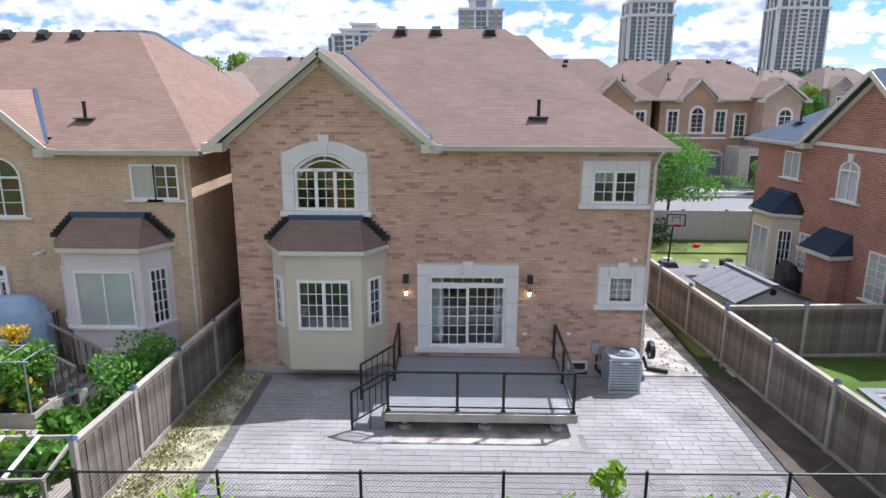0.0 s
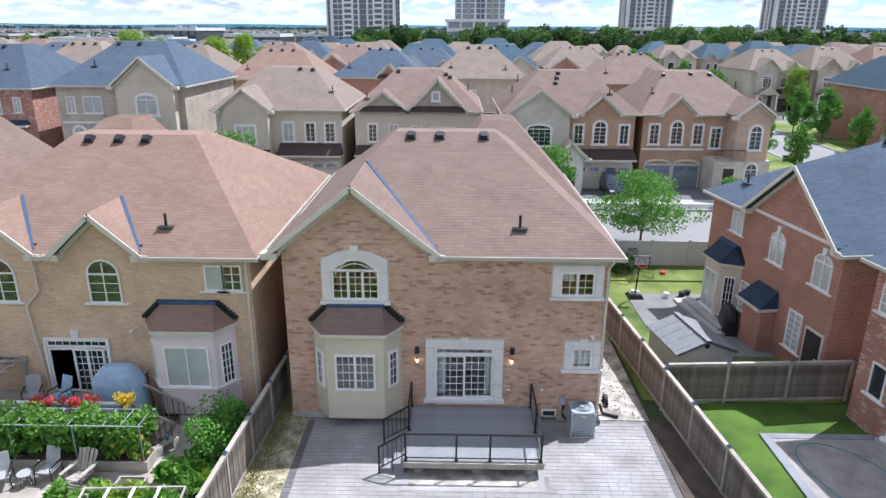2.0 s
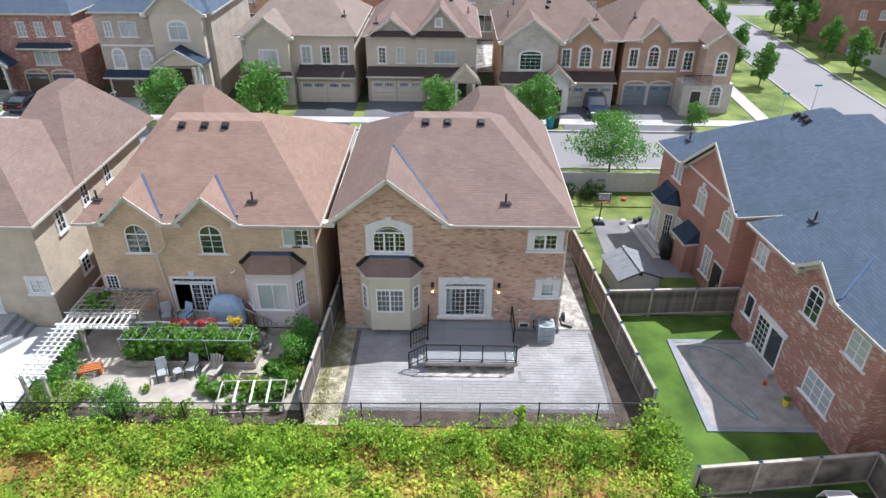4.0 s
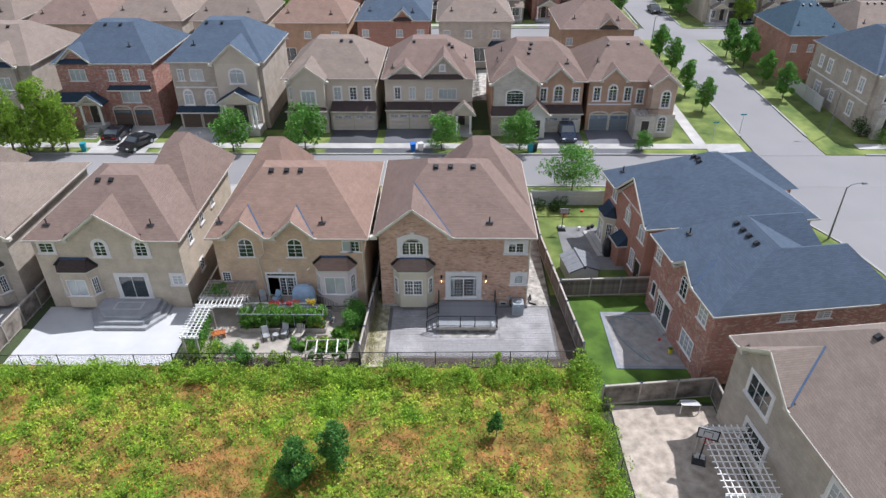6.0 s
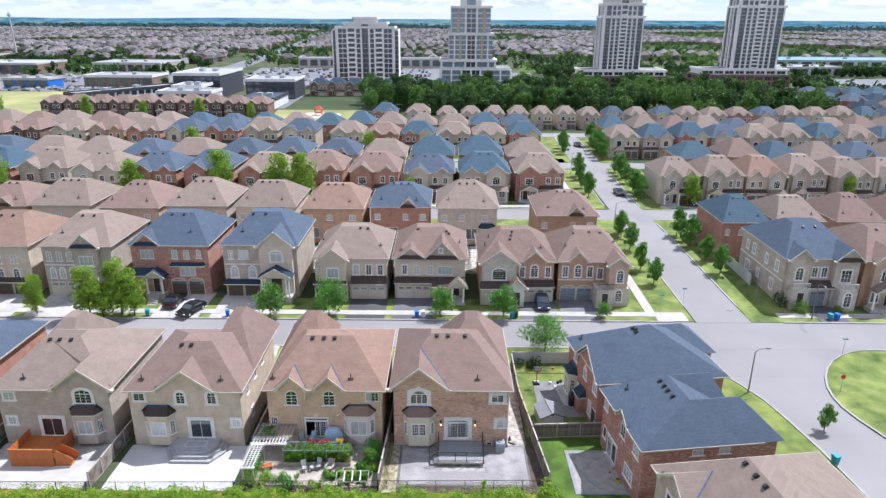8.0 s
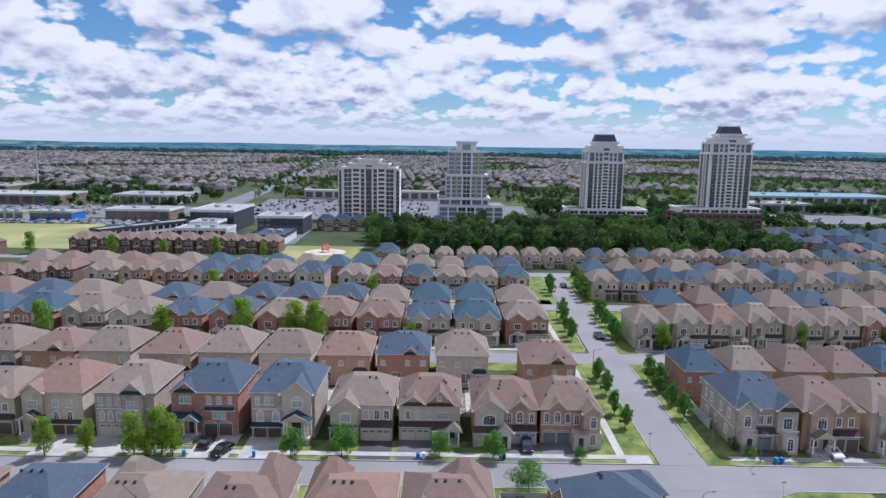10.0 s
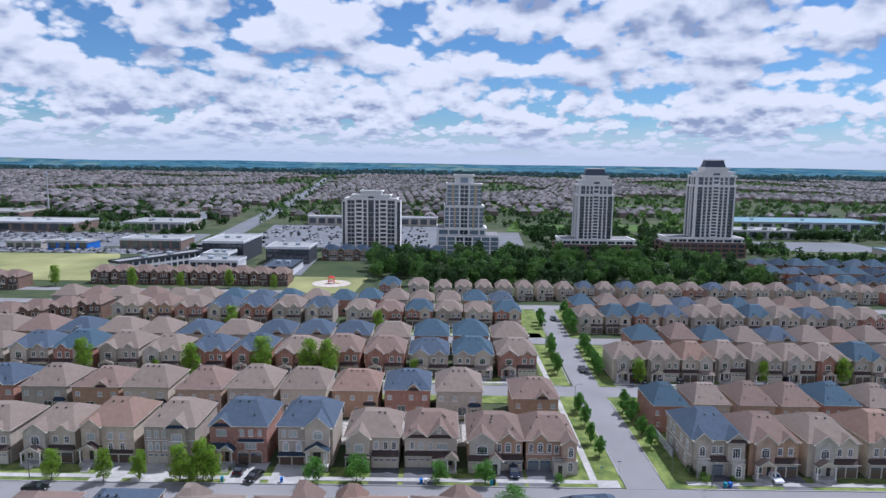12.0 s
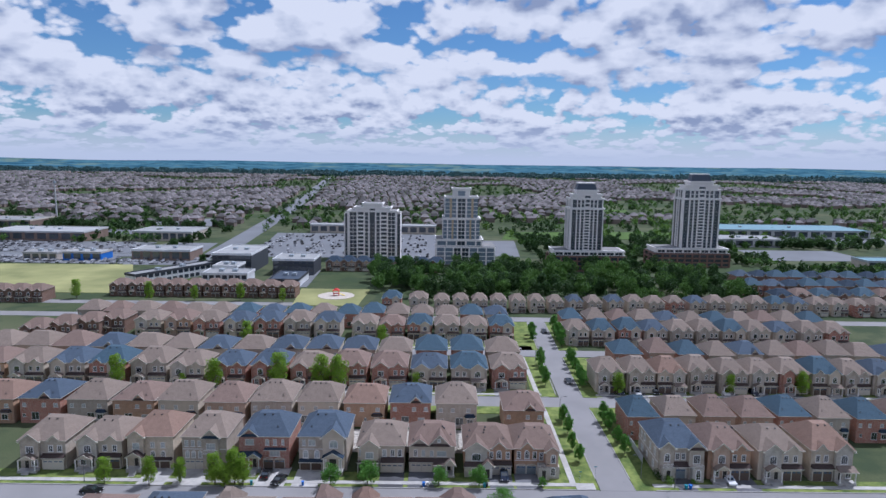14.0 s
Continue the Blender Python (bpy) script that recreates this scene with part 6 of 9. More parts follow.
vinyl_fence(13.55, 22.6, 16.6, 0.0, "grey vinyl panel fence along the street")
vinyl_fence(40.5, 64.0, 53.6, 1.2, "pale grey vinyl fence beside the side street", turn=True).location = (53.8, 41.0, 1.1)


def mesh_material():
    m, nt, b = material("chain-link wire")
    vec = coords(nt)
    s = nt.nodes.new("ShaderNodeSeparateXYZ")
    nt.links.new(vec, s.inputs[0])
    outs = []
    for sign in (1, -1):
        a = nt.nodes.new("ShaderNodeMath"); a.operation = 'MULTIPLY_ADD'
        nt.links.new(s.outputs[2], a.inputs[0]); a.inputs[1].default_value = sign
        nt.links.new(s.outputs[0], a.inputs[2])
        f = nt.nodes.new("ShaderNodeMath"); f.operation = 'PINGPONG'
        nt.links.new(a.outputs[0], f.inputs[0]); f.inputs[1].default_value = 0.04
        c = nt.nodes.new("ShaderNodeMath"); c.operation = 'LESS_THAN'
        nt.links.new(f.outputs[0], c.inputs[0]); c.inputs[1].default_value = 0.004
        outs.append(c.outputs[0])
    mx = nt.nodes.new("ShaderNodeMath"); mx.operation = 'MAXIMUM'
    nt.links.new(outs[0], mx.inputs[0]), nt.links.new(outs[1], mx.inputs[1])
    nt.links.new(mx.outputs[0], b.inputs["Alpha"])
    b.inputs["Base Color"].default_value = (0.012, 0.013, 0.014, 1)
    b.inputs["Roughness"].default_value = 0.5
    return m


WIRE = mesh_material()


def chain_fence(p0, p1, label, h=1.15):
    p0, p1 = Vector((*p0, 0)), Vector((*p1, 0))
    d = p1 - p0
    root = thing("chain_link_fence", label, "fence", (p0.x, p0.y, 0), math.degrees(math.atan2(d.y, d.x)), group="chain-link fences")
    L = d.length
    n = max(1, round(L / 2.6))
    pm = Build().tube(0, 0, -0.3, h + 0.05, 0.032, n=8).mesh("post", BLACK)
    for i in range(n + 1):
        part("post", pm, (), root).location = (L * i / n, 0, 0)
    b = Build().limb((0, 0, h), (L, 0, h), 0.024, 0.024, 8)
    part("top_rail", b, BLACK, root)
    b = Build()
    b.add([(0, 0, 0.03), (L, 0, 0.03), (L, 0, h), (0, 0, h)], [(0, 1, 2, 3)])
    part("wire_mesh", b, WIRE, root)
    return root


chain_fence((-0.95, -7.0), (15.0, -6.7), "black chain-link fence between patio and meadow")
chain_fence((-14.2, -7.2), (-1.0, -7.0), "black chain-link fence below the vegetable garden")
chain_fence((-27.6, -7.5), (-14.2, -7.3), "black chain-link fence below the pale patio")
chain_fence((-41.0, -7.6), (-27.7, -7.5), "black chain-link fence below the concrete yard")
chain_fence((15.7, -24.0), (15.5, -10.8), "black chain-link fence beside the tan patio")


# ---- deck ----
def deck():
    root = thing("deck", "raised grey composite deck with black railing and steps", "deck", (4.45, -3.4, 0))
    W, D, Z = 4.55, 3.38, 0.56
    bm = Build().box(0, W, 0, 0.135, Z - 0.03, Z).mesh("board", DECKM)
    n = 24
    for i in range(n):
        o = part("board", bm, (), root)
        o.location = (0, i * D / n, 0)
    for nm, q in (("rim_joist", (0, W, -0.04, -0.002, Z - 0.24, Z - 0.035)), ("rim_joist", (-0.04, -0.002, 0, D, Z - 0.24, Z - 0.035)), ("rim_joist", (W + 0.002, W + 0.04, 0, D, Z - 0.24, Z - 0.035)), ("joist", (0, W, 0.4, 0.5, Z - 0.24, Z - 0.035))):
        part(nm, Build().box(*q), WOOD_CAP, root)
    for x in (0.45, 2.4, 4.15):
        b = Build().tube(x, 0.3, -0.1, 0.12, 0.2, 0.15, 12)
        b.box(x - 0.06, x + 0.06, 0.24, 0.36, 0.12, Z - 0.24)
        part("pier", b, CONCRETE, root)
    # railing
    pm = Build()
    pm.box(-0.032, 0.032, -0.032, 0.032, 0, 0.98)
    pm.box(-0.06, 0.06, -0.06, 0.06, 0, 0.02)
    pm = pm.mesh("post", BLACK)
    for x, y in ((0.06, 0.06), (1.72, 0.06), (2.82, 0.06), (W - 0.06, 0.06), (W - 0.06, 1.7), (W - 0.06, D - 0.05), (0.06, 1.75), (0.06, D - 0.05)):
        part("post", pm, (), root).location = (x, y, Z)
    for a, c in (((0.06, 0.06), (W - 0.06, 0.06)), ((W - 0.06, 0.06), (W - 0.06, D - 0.05)), ((0.06, 1.75), (0.06, D - 0.05))):
        part("handrail", Build().beam((*a, Z + 1.0), (*c, Z + 1.0), 0.06, 0.045), BLACK, root)
        part("bottom_rail", Build().beam((*a, Z + 0.1), (*c, Z + 0.1), 0.035, 0.03), BLACK, root)
    for x0, x1, y0, y1 in ((0.1, 1.68, 0.055, 0.065), (1.76, 2.78, 0.055, 0.065), (2.86, W - 0.1, 0.055, 0.065), (W - 0.065, W - 0.055, 0.1, 1.66), (W - 0.065, W - 0.055, 1.74, D - 0.09)):
        o = part("glass_panel", Build().box(x0, x1, y0, y1, Z + 0.13, Z + 0.97), CLEAR, root)
        o.visible_shadow = False
    for i in range(2):
        part("step", Build().box(-0.36 * (i + 1), -0.36 * i - 0.03, 0.12, 1.68, -0.02, Z - 0.19 * (i + 1)), DECKM, root)
    for y in (0.1, 1.7):
        a, c = Vector((0.06, y, Z + 1.0)), Vector((-0.82, y, Z + 0.45))
        part("stair_rail", Build().beam(a, c, 0.05, 0.045), BLACK, root)
        part("stair_rail", Build().beam(a - Vector((0, 0, 0.8)), c - Vector((0, 0, 0.8)), 0.035, 0.03), BLACK, root)
        part("post", Build().box(-0.85, -0.79, y - 0.03, y + 0.03, 0.0, Z + 0.47), BLACK, root)
        for i in range(1, 6):
            u = i / 6
            q = a.lerp(c, u)
            part("baluster", Build().box(q.x - 0.01, q.x + 0.01, y - 0.01, y + 0.01, q.z - 0.8, q.z), BLACK, root)
    return root


deck()


# ---- air conditioner, meter, lamps and small fittings of the brick house ----
def air_conditioner():
    root = thing("air_conditioner", "grey louvred air conditioner on a pad beside the wall", "air conditioner", (10.72, -0.72, 0))
    part("pad", Build().box(-0.45, 0.45, -0.45, 0.45, -0.02, 0.07), CONCRETE, root)
    part("coil", Build().box(-0.36, 0.36, -0.36, 0.36, 0.1, 0.92), BLACK, root)
    lm = Build()
    for q in ((-0.42, 0.42, -0.43, -0.40), (-0.42, 0.42, 0.40, 0.43), (-0.43, -0.40, -0.42, 0.42), (0.40, 0.43, -0.42, 0.42)):
        lm.box(*q, 0.0, 0.055)
    lm = lm.mesh("louvre", METAL)
    for i in range(10):
        part("louvre", lm, (), root).location = (0, 0, 0.12 + i * 0.08)
    for x in (-0.41, 0.41):
        for y in (-0.41, 0.41):
            part("corner_post", Build().tube(x, y, 0.07, 0.97, 0.035, n=8), METAL, root)
    t = Build()
    ring = [(math.copysign(abs(math.cos(a)) ** 0.45, math.cos(a)) * 0.45, math.copysign(abs(math.sin(a)) ** 0.45, math.sin(a)) * 0.45) for a in [2 * math.pi * (i + 0.5) / 24 for i in range(24)]]
    t.hull([(x, y, 0.93) for x, y in ring], [(x * 0.96, y * 0.96, 1.02) for x, y in ring])
    top = part("top_cover", t, METAL, root)
    f = Build()
    for r in (0.1, 0.18, 0.26, 0.33):
        for i in range(24):
            a, c = 2 * math.pi * i / 24, 2 * math.pi * (i + 1) / 24
            f.beam((r * math.cos(a), r * math.sin(a), 1.035), (r * math.cos(c), r * math.sin(c), 1.035), 0.012, 0.012)
    part("fan_guard", f, BLACK, top)
    part("motor_cap", Build().tube(0, 0, 1.02, 1.06, 0.09, 0.07, 12), METAL, top)
    part("label_plate", Build().box(-0.1, 0.1, -0.452, -0.445, 0.86, 0.91), WHITE, root)


air_conditioner()


def wall_box():
    root = thing("electrical_box", "grey electrical disconnect box with conduit on brick wall", "electrical box", (10.1, 0, 0.75))
    part("cabinet", Build().box(-0.09, 0.09, -0.12, -0.02, 0, 0.28), METAL, root)
    b = Build().limb((0, -0.06, 0), (0.02, -0.06, -0.3), 0.022, 0.022, 8)
    b.limb((0.02, -0.06, -0.3), (0.25, -0.3, -0.38), 0.022, 0.022, 8)
    part("conduit", b, METAL, root)
    b = Build().limb((0.06, -0.06, -0.1), (0.06, -0.08, -0.5), 0.035, 0.035, 8)
    b.limb((0.06, -0.08, -0.5), (0.25, -0.3, -0.62), 0.035, 0.035, 8)
    part("pipe", b, BLACK, root)


wall_box()


def bulb_material():
    m, nt, b = material("lit bulb")
    b.inputs["Emission Color"].default_value, b.inputs["Emission Strength"].default_value = (1, 0.72, 0.35, 1), 6.0
    b.inputs["Base Color"].default_value = (0.9, 0.8, 0.6, 1)
    return m


BULB = bulb_material()
for lx in (4.72, 8.18):
    r = thing("wall_speaker", "small black speaker fixed to the brick wall", "speaker", (lx, 0, 2.9), group="wall speakers")
    part("body", Build().box(-0.075, 0.075, -0.2, -0.04, -0.1, 0.12), BLACK, r)
    part("bracket", Build().box(-0.03, 0.03, -0.04, 0.0, -0.03, 0.05), BLACK, r)
    r = thing("wall_lamp", "lit brass wall lamp beside the patio door", "lamp", (lx, 0, 2.48), group="wall lamps")
    part("bracket", Build().tube(0, -0.08, 0.06, 0.1, 0.055, 0.03, 10), plain("dark brass", (0.2, 0.12, 0.05), 0.4, 0.8), r)
    part("bulb", Build().tube(0, -0.08, -0.07, 0.06, 0.035, 0.045, 10), BULB, r)
r = thing("security_camera", "white dome camera under the wall corner", "camera", (11.05, 0, 3.5))
part("mount", Build().box(-0.05, 0.05, -0.05, 0, -0.04, 0.04), WHITE, r)
part("dome", Build().tube(0, -0.1, -0.07, 0.03, 0.05, 0.07, 12), WHITE, r)
r = thing("basement_window", "white framed basement window at ground level", "window", (9.65, 0, 0.04))
part("frame", Build().box(-0.28, 0.28, -0.05, 0.0, 0, 0.06).box(-0.28, 0.28, -0.05, 0.0, 0.36, 0.42).box(-0.28, -0.22, -0.05, 0.0, 0.06, 0.36).box(0.22, 0.28, -0.05, 0.0, 0.06, 0.36), WHITE, r)
part("pane", Build().box(-0.22, 0.22, -0.025, -0.004, 0.06, 0.36), GLASS, r)
r = thing("hose_reel", "black hose reel on the corner of the wall", "hose reel", (11.62, 0.15, 0.75))
b = Build()
for k in range(4):
    for i in range(16):
        a, c = 2 * math.pi * i / 16, 2 * math.pi * (i + 1) / 16
        b.beam((0.1 + 0.03 * k, 0.24 * math.cos(a), 0.24 * math.sin(a)), (0.1 + 0.03 * k, 0.24 * math.cos(c), 0.24 * math.sin(c)), 0.03, 0.05)
part("hose", b, BLACK, r)
part("hub", Build().limb((0, 0, 0), (0.22, 0, 0), 0.06, 0.06, 10), BLACK, r)
part("spokes", Build().box(0.06, 0.09, -0.24, 0.24, -0.02, 0.02).box(0.06, 0.09, -0.02, 0.02, -0.24, 0.24), BLACK, r)
r = thing("drain_pipe", "black corrugated drain pipe on the gravel", "pipe", (11.75, 0.35, 0.08))
part("pipe", Build().limb((-0.1, 0.1, 0.35), (0.0, 0, 0.02), 0.05, 0.05, 8).limb((0, 0, 0.02), (0.55, -0.25, 0.02), 0.06, 0.06, 8), BLACK, r)
for ox in (8.1, 9.35):
    r = thing("wall_outlet", "small white outlet cover on the brick wall", "outlet", (ox, 0, 1.28), group="wall outlets")
    part("plate", Build().box(-0.06, 0.06, -0.03, 0, -0.035, 0.035), WHITE, r)


# ---- the shed garden ----
RESIN = plain("grey resin roof", (0.19, 0.195, 0.205), 0.7, vary=0.1)


def shed():
    root = thing("garden_shed", "beige resin shed with grey ribbed gable roof", "shed", (16.35, 4.5, 0.02), 9)
    w, d, h, ap = 1.22, 1.35, 1.28, 0.48
    for q in ((-w, w, -d, -d + 0.05), (-w, w, d - 0.05, d), (-w, -w + 0.05, -d + 0.05, d - 0.05), (w - 0.05, w, -d + 0.05, d - 0.05)):
        part("side_panel", Build().box(*q, 0, h), PLASTIC, root)
    for y in (-d, d - 0.05):
        part("gable_panel", Build().add([(-w, y, h), (w, y, h), (0, y, h + ap), (-w, y + 0.05, h), (w, y + 0.05, h), (0, y + 0.05, h + ap)], [(0, 1, 2), (5, 4, 3), (0, 2, 5, 3), (1, 4, 5, 2)]), PLASTIC, root)
    for s in (-1, 1):
        r = Build()
        n = 9
        for i in range(n):
            y0, y1 = -d - 0.1 + i * (2 * d + 0.2) / n, -d - 0.1 + (i + 1) * (2 * d + 0.2) / n - 0.008
            a = [(s * (w + 0.14), y0, h - 0.06), (0, y0, h + ap), (0, y1, h + ap), (s * (w + 0.14), y1, h - 0.06)]
            a = a if s < 0 else a[::-1]
            r = Build().hull(a[::-1], [(x, y, z + 0.05 + 0.006 * (i % 2)) for x, y, z in a[::-1]])
            part("roof_panel", r, RESIN, root)
    part("ridge_cap", Build().beam((0, -d - 0.12, h + ap + 0.07), (0, d + 0.12, h + ap + 0.07), 0.22, 0.05), RESIN, root)
    part("trim", Build().beam((-w - 0.1, -d - 0.11, h - 0.02), (0, -d - 0.11, h + ap + 0.02), 0.04, 0.1).beam((w + 0.1, -d - 0.11, h - 0.02), (0, -d - 0.11, h + ap + 0.02), 0.04, 0.1), plain("dark resin trim", (0.09, 0.09, 0.09), 0.6), root)
    part("vent", Build().limb((0, -d - 0.03, h + 0.28), (0, -d, h + 0.28), 0.11, 0.11, 12), BLACK, root)


shed()

# concrete steps at the foot of the bay of the red brick house
r = thing("garden_steps", "grey concrete steps and landing below the bay door", "steps", (20.3, 7.29, 0.02), -82.5)
for x0, x1, d, z0, z1 in ((-4.6, -0.2, 1.75, 0.0, 0.16), (-4.3, -0.5, 1.4, 0.164, 0.32)):
    part("step", Build().box(x0, x1, -d, -0.85, z0, z1), CONCRETE, r)


def basketball_hoop(x, y, turn, h=2.9, label="", k=1.0):
    root = thing("basketball_hoop", label, "basketball hoop", (x, y, 0.05), turn)
    b = Build().hull([(-0.4, -0.1, 0), (0.4, -0.1, 0), (0.4, 0.8, 0), (-0.4, 0.8, 0)], [(-0.3, 0.0, 0.22), (0.3, 0.0, 0.22), (0.3, 0.6, 0.22), (-0.3, 0.6, 0.22)])
    part("base", b, BLACK, root)
    part("sandbag", Build().hull([(-0.3, 0.25, 0.22), (0.34, 0.25, 0.22), (0.34, 0.62, 0.22), (-0.3, 0.62, 0.22)], [(-0.2, 0.3, 0.36), (0.22, 0.32, 0.33), (0.22, 0.55, 0.34), (-0.2, 0.55, 0.37)]), CONC_PALE, root)
    part("pole", Build().limb((0, 0.3, 0.1), (0, 0.0, h), 0.045, 0.04, 8), BLACK, root)
    bb = part("backboard", Build().box(-0.6 * k, 0.6 * k, -0.3, -0.26, h - 0.4 * k, h + 0.4 * k), CONC_PALE, root)
    e = Build()
    for x0, x1, z0, z1 in ((-0.6, 0.6, -0.4, -0.3), (-0.6, 0.6, 0.32, 0.4), (-0.6, -0.52, -0.3, 0.32), (0.52, 0.6, -0.3, 0.32), (-0.26, 0.26, 0.16, 0.2), (-0.26, -0.22, -0.15, 0.16), (0.22, 0.26, -0.15, 0.16)):
        e.box(x0 * k, x1 * k, -0.315, -0.3, h + z0 * k, h + z1 * k)
    part("backboard_frame", e, BLACK, bb)
    q = Build()
    for i in range(14):
        a, c = 2 * math.pi * i / 14, 2 * math.pi * (i + 1) / 14
        q.beam((0.23 * math.cos(a), -0.55 + 0.23 * math.sin(a), h - 0.28 * k), (0.23 * math.cos(c), -0.55 + 0.23 * math.sin(c), h - 0.28 * k), 0.025, 0.025)
    part("rim", q, RED, root)
    part("arm", Build().beam((0, 0.02, h - 0.1), (0, -0.26, h), 0.08, 0.08), BLACK, root)


basketball_hoop(16.0, 11.75, 0, 2.3, "portable basketball hoop with black-framed white backboard", 0.72)
basketball_hoop(20.3, -15.6, -20, 2.9, "dark basketball hoop on the tan patio")


def covered_grill(name, x, y, z, mat, label, s=1.0, turn=0):
    root = thing(name, label, "grill", (x, y, z), turn)
    b = Build()
    prof = [(0.0, 0.72, 0.36), (0.7, 0.68, 0.34), (0.95, 0.6, 0.3), (1.15, 0.42, 0.24), (1.22, 0.36, 0.1)]
    for (z0, a0, c0), (z1, a1, c1) in zip(prof, prof[1:]):
        n = 20
        ring = [(math.copysign(abs(math.cos(t)) ** 0.5, math.cos(t)), math.copysign(abs(math.sin(t)) ** 0.5, math.sin(t))) for t in [2 * math.pi * (i + 0.5) / n for i in range(n)]]
        b.hull([(u * a0 * s, v * c0 * s, z0 * s) for u, v in ring], [(u * a1 * s, v * c1 * s, z1 * s) for u, v in ring])
    part("cover", b, mat, root)
    part("wheels", Build().box(-0.5 * s, 0.5 * s, -0.2 * s, 0.2 * s, -0.02, 0.01), BLACK, root)


covered_grill("grill", 19.45, 8.0, 0.05, BLACK, "barbecue under a black fabric cover", 1.05, 80)
for x, y, m, nm, lab, r0, h in ((17.7, 12.05, WHITE, "stool", "small white plastic stool on the lawn", 0.16, 0.25), (18.5, 15.4, RED, "toy_bucket", "red toy bucket on the lawn", 0.17, 0.25), (18.6, 12.2, BLACK, "planter_pot", "black planter pot by the bay", 0.18, 0.25),
                               (21.2, -1.55, WHITE, "bucket", "white plastic bucket on the pavers", 0.16, 0.36), (21.4, -5.6, YELLOWP, "bucket", "yellow bucket with green lid by the door", 0.17, 0.42), (21.55, -1.0, BLUEP, "bucket", "blue bucket beside the basement window", 0.15, 0.25), (21.0, -4.2, RED, "toy_bucket", "small red bucket on the patio", 0.1, 0.16), (19.0, 12.5, BLACK, "planter_pot", "black planter pot by the bay", 0.18, 0.22)):
    r = thing(nm, lab, "bucket" if "bucket" in nm else nm.split("_")[0], (x, y, 0.06))
    part("body", Build().tube(0, 0, 0, h, r0 * 0.85, r0, 14), m, r)
    part("lid", Build().tube(0, 0, h, h + 0.03, r0 * 1.05, r0 * 0.9, 14), LAWN_LUSH if m is YELLOWP else m, r)
r = thing("garden_hose", "green garden hose looped across the pavers", "hose", (0, 0, 0.085))
b = Build()
pts = [(19.0 + 1.5 * math.cos(t * 0.9) * (1 - t / 14), -3.2 + 2.2 * math.sin(t * 0.75) - t * 0.18, 0.0) for t in np.linspace(0, 8, 40)]
for p, q in zip(pts, pts[1:]):
    b.limb(p, q, 0.016, 0.016, 6)
part("hose", b, TEAL, r)
r = thing("hockey_net", "small white hockey net on the patio edge", "goal", (21.0, -11.2, 0.04), 0)
b = Build()
for s in (-0.6, 0.6):
    b.limb((s, -0.3, 0), (s, -0.3, 0.75), 0.03, 0.03, 6).limb((s, -0.3, 0.75), (s * 0.8, 0.3, 0.6), 0.025, 0.025, 6).limb((s * 0.8, 0.3, 0.6), (s * 0.9, 0.5, 0), 0.025, 0.025, 6)
b.limb((-0.6, -0.3, 0.75), (0.6, -0.3, 0.75), 0.03, 0.03, 6).limb((-0.5, 0.3, 0.6), (0.5, 0.3, 0.6), 0.025, 0.025, 6)
part("frame", b, WHITE, r)
part("net", Build().add([(-0.6, -0.28, 0.74), (0.6, -0.28, 0.74), (0.48, 0.3, 0.59), (-0.48, 0.3, 0.59), (-0.54, 0.5, 0.02), (0.54, 0.5, 0.02)], [(0, 1, 2, 3), (3, 2, 5, 4)]), CONC_PALE, r)


def pergola(x, y, w, d, h, nx, ny, mat, label, turn=0):
    root = thing("pergola", label, "pergola", (x, y, 0), turn)
    for px in (0, w):
        for py in (0, d):
            part("post", Build().box(px - 0.07, px + 0.07, py - 0.07, py + 0.07, -0.1, h), WOOD_CAP if mat is WHITE else mat, root)
    for py in (0, d):
        part("beam", Build().box(-0.2, w + 0.2, py - 0.04, py + 0.04, h, h + 0.16), mat, root)
    sm = Build().box(-0.025, 0.025, -0.25, d + 0.25, h + 0.164, h + 0.25).mesh("slat", mat)
    for i in range(nx):
        part("slat", sm, (), root).location = (w * i / (nx - 1), 0, 0)
    sm = Build().box(-0.25, w + 0.25, -0.02, 0.02, h + 0.254, h + 0.30).mesh("slat", mat)
    for i in range(ny):
        part("slat", sm, (), root).location = (0, d * i / (ny - 1), 0)


pergola(20.2, -19.6, 2.5, 4.6, 2.3, 8, 12, WHITE, "white lattice pergola against the grey house")
pergola(-13.5, -6.5, 0.95, 3.5, 1.95, 4, 12, WHITE, "white lattice arbour along the vegetable garden")
pergola(-13.5, -2.9, 3.1, 0.9, 1.95, 11, 2, WHITE, "white slatted arbour before the grey pergola")
pergola(-13.2, -1.9, 3.2, 1.9, 2.1, 9, 6, WOOD_CAP, "weathered grey pergola beside the garden deck")

# ---- plants ----
def leaf_material(name, col, tint, island=0.35):
    m, nt, b = material(name)
    geo = nt.nodes.new("ShaderNodeNewGeometry")
    n = noise_of(nt, coords(nt), 0.9, 3)
    c = mixed(nt, col, tint, geo.outputs["Random Per Island"])
    c = mixed(nt, c, tuple(x * 0.55 for x in col), ranged(nt, n, 0.4, 0.7, 0, 0.7))
    nt.links.new(c, b.inputs["Base Color"])
    b.inputs["Roughness"].default_value, b.inputs["Specular IOR Level"].default_value = 0.6, 0.25
    t = nt.nodes.new("ShaderNodeBsdfTranslucent")
    nt.links.new(c, t.inputs[0])
    mix = nt.nodes.new("ShaderNodeMixShader")
    mix.inputs[0].default_value = 0.35
    out = [q for q in nt.nodes if q.type == 'OUTPUT_MATERIAL'][0]
    nt.links.new(b.outputs[0], mix.inputs[1]), nt.links.new(t.outputs[0], mix.inputs[2])
    nt.links.new(mix.outputs[0], out.inputs[0])
    return m


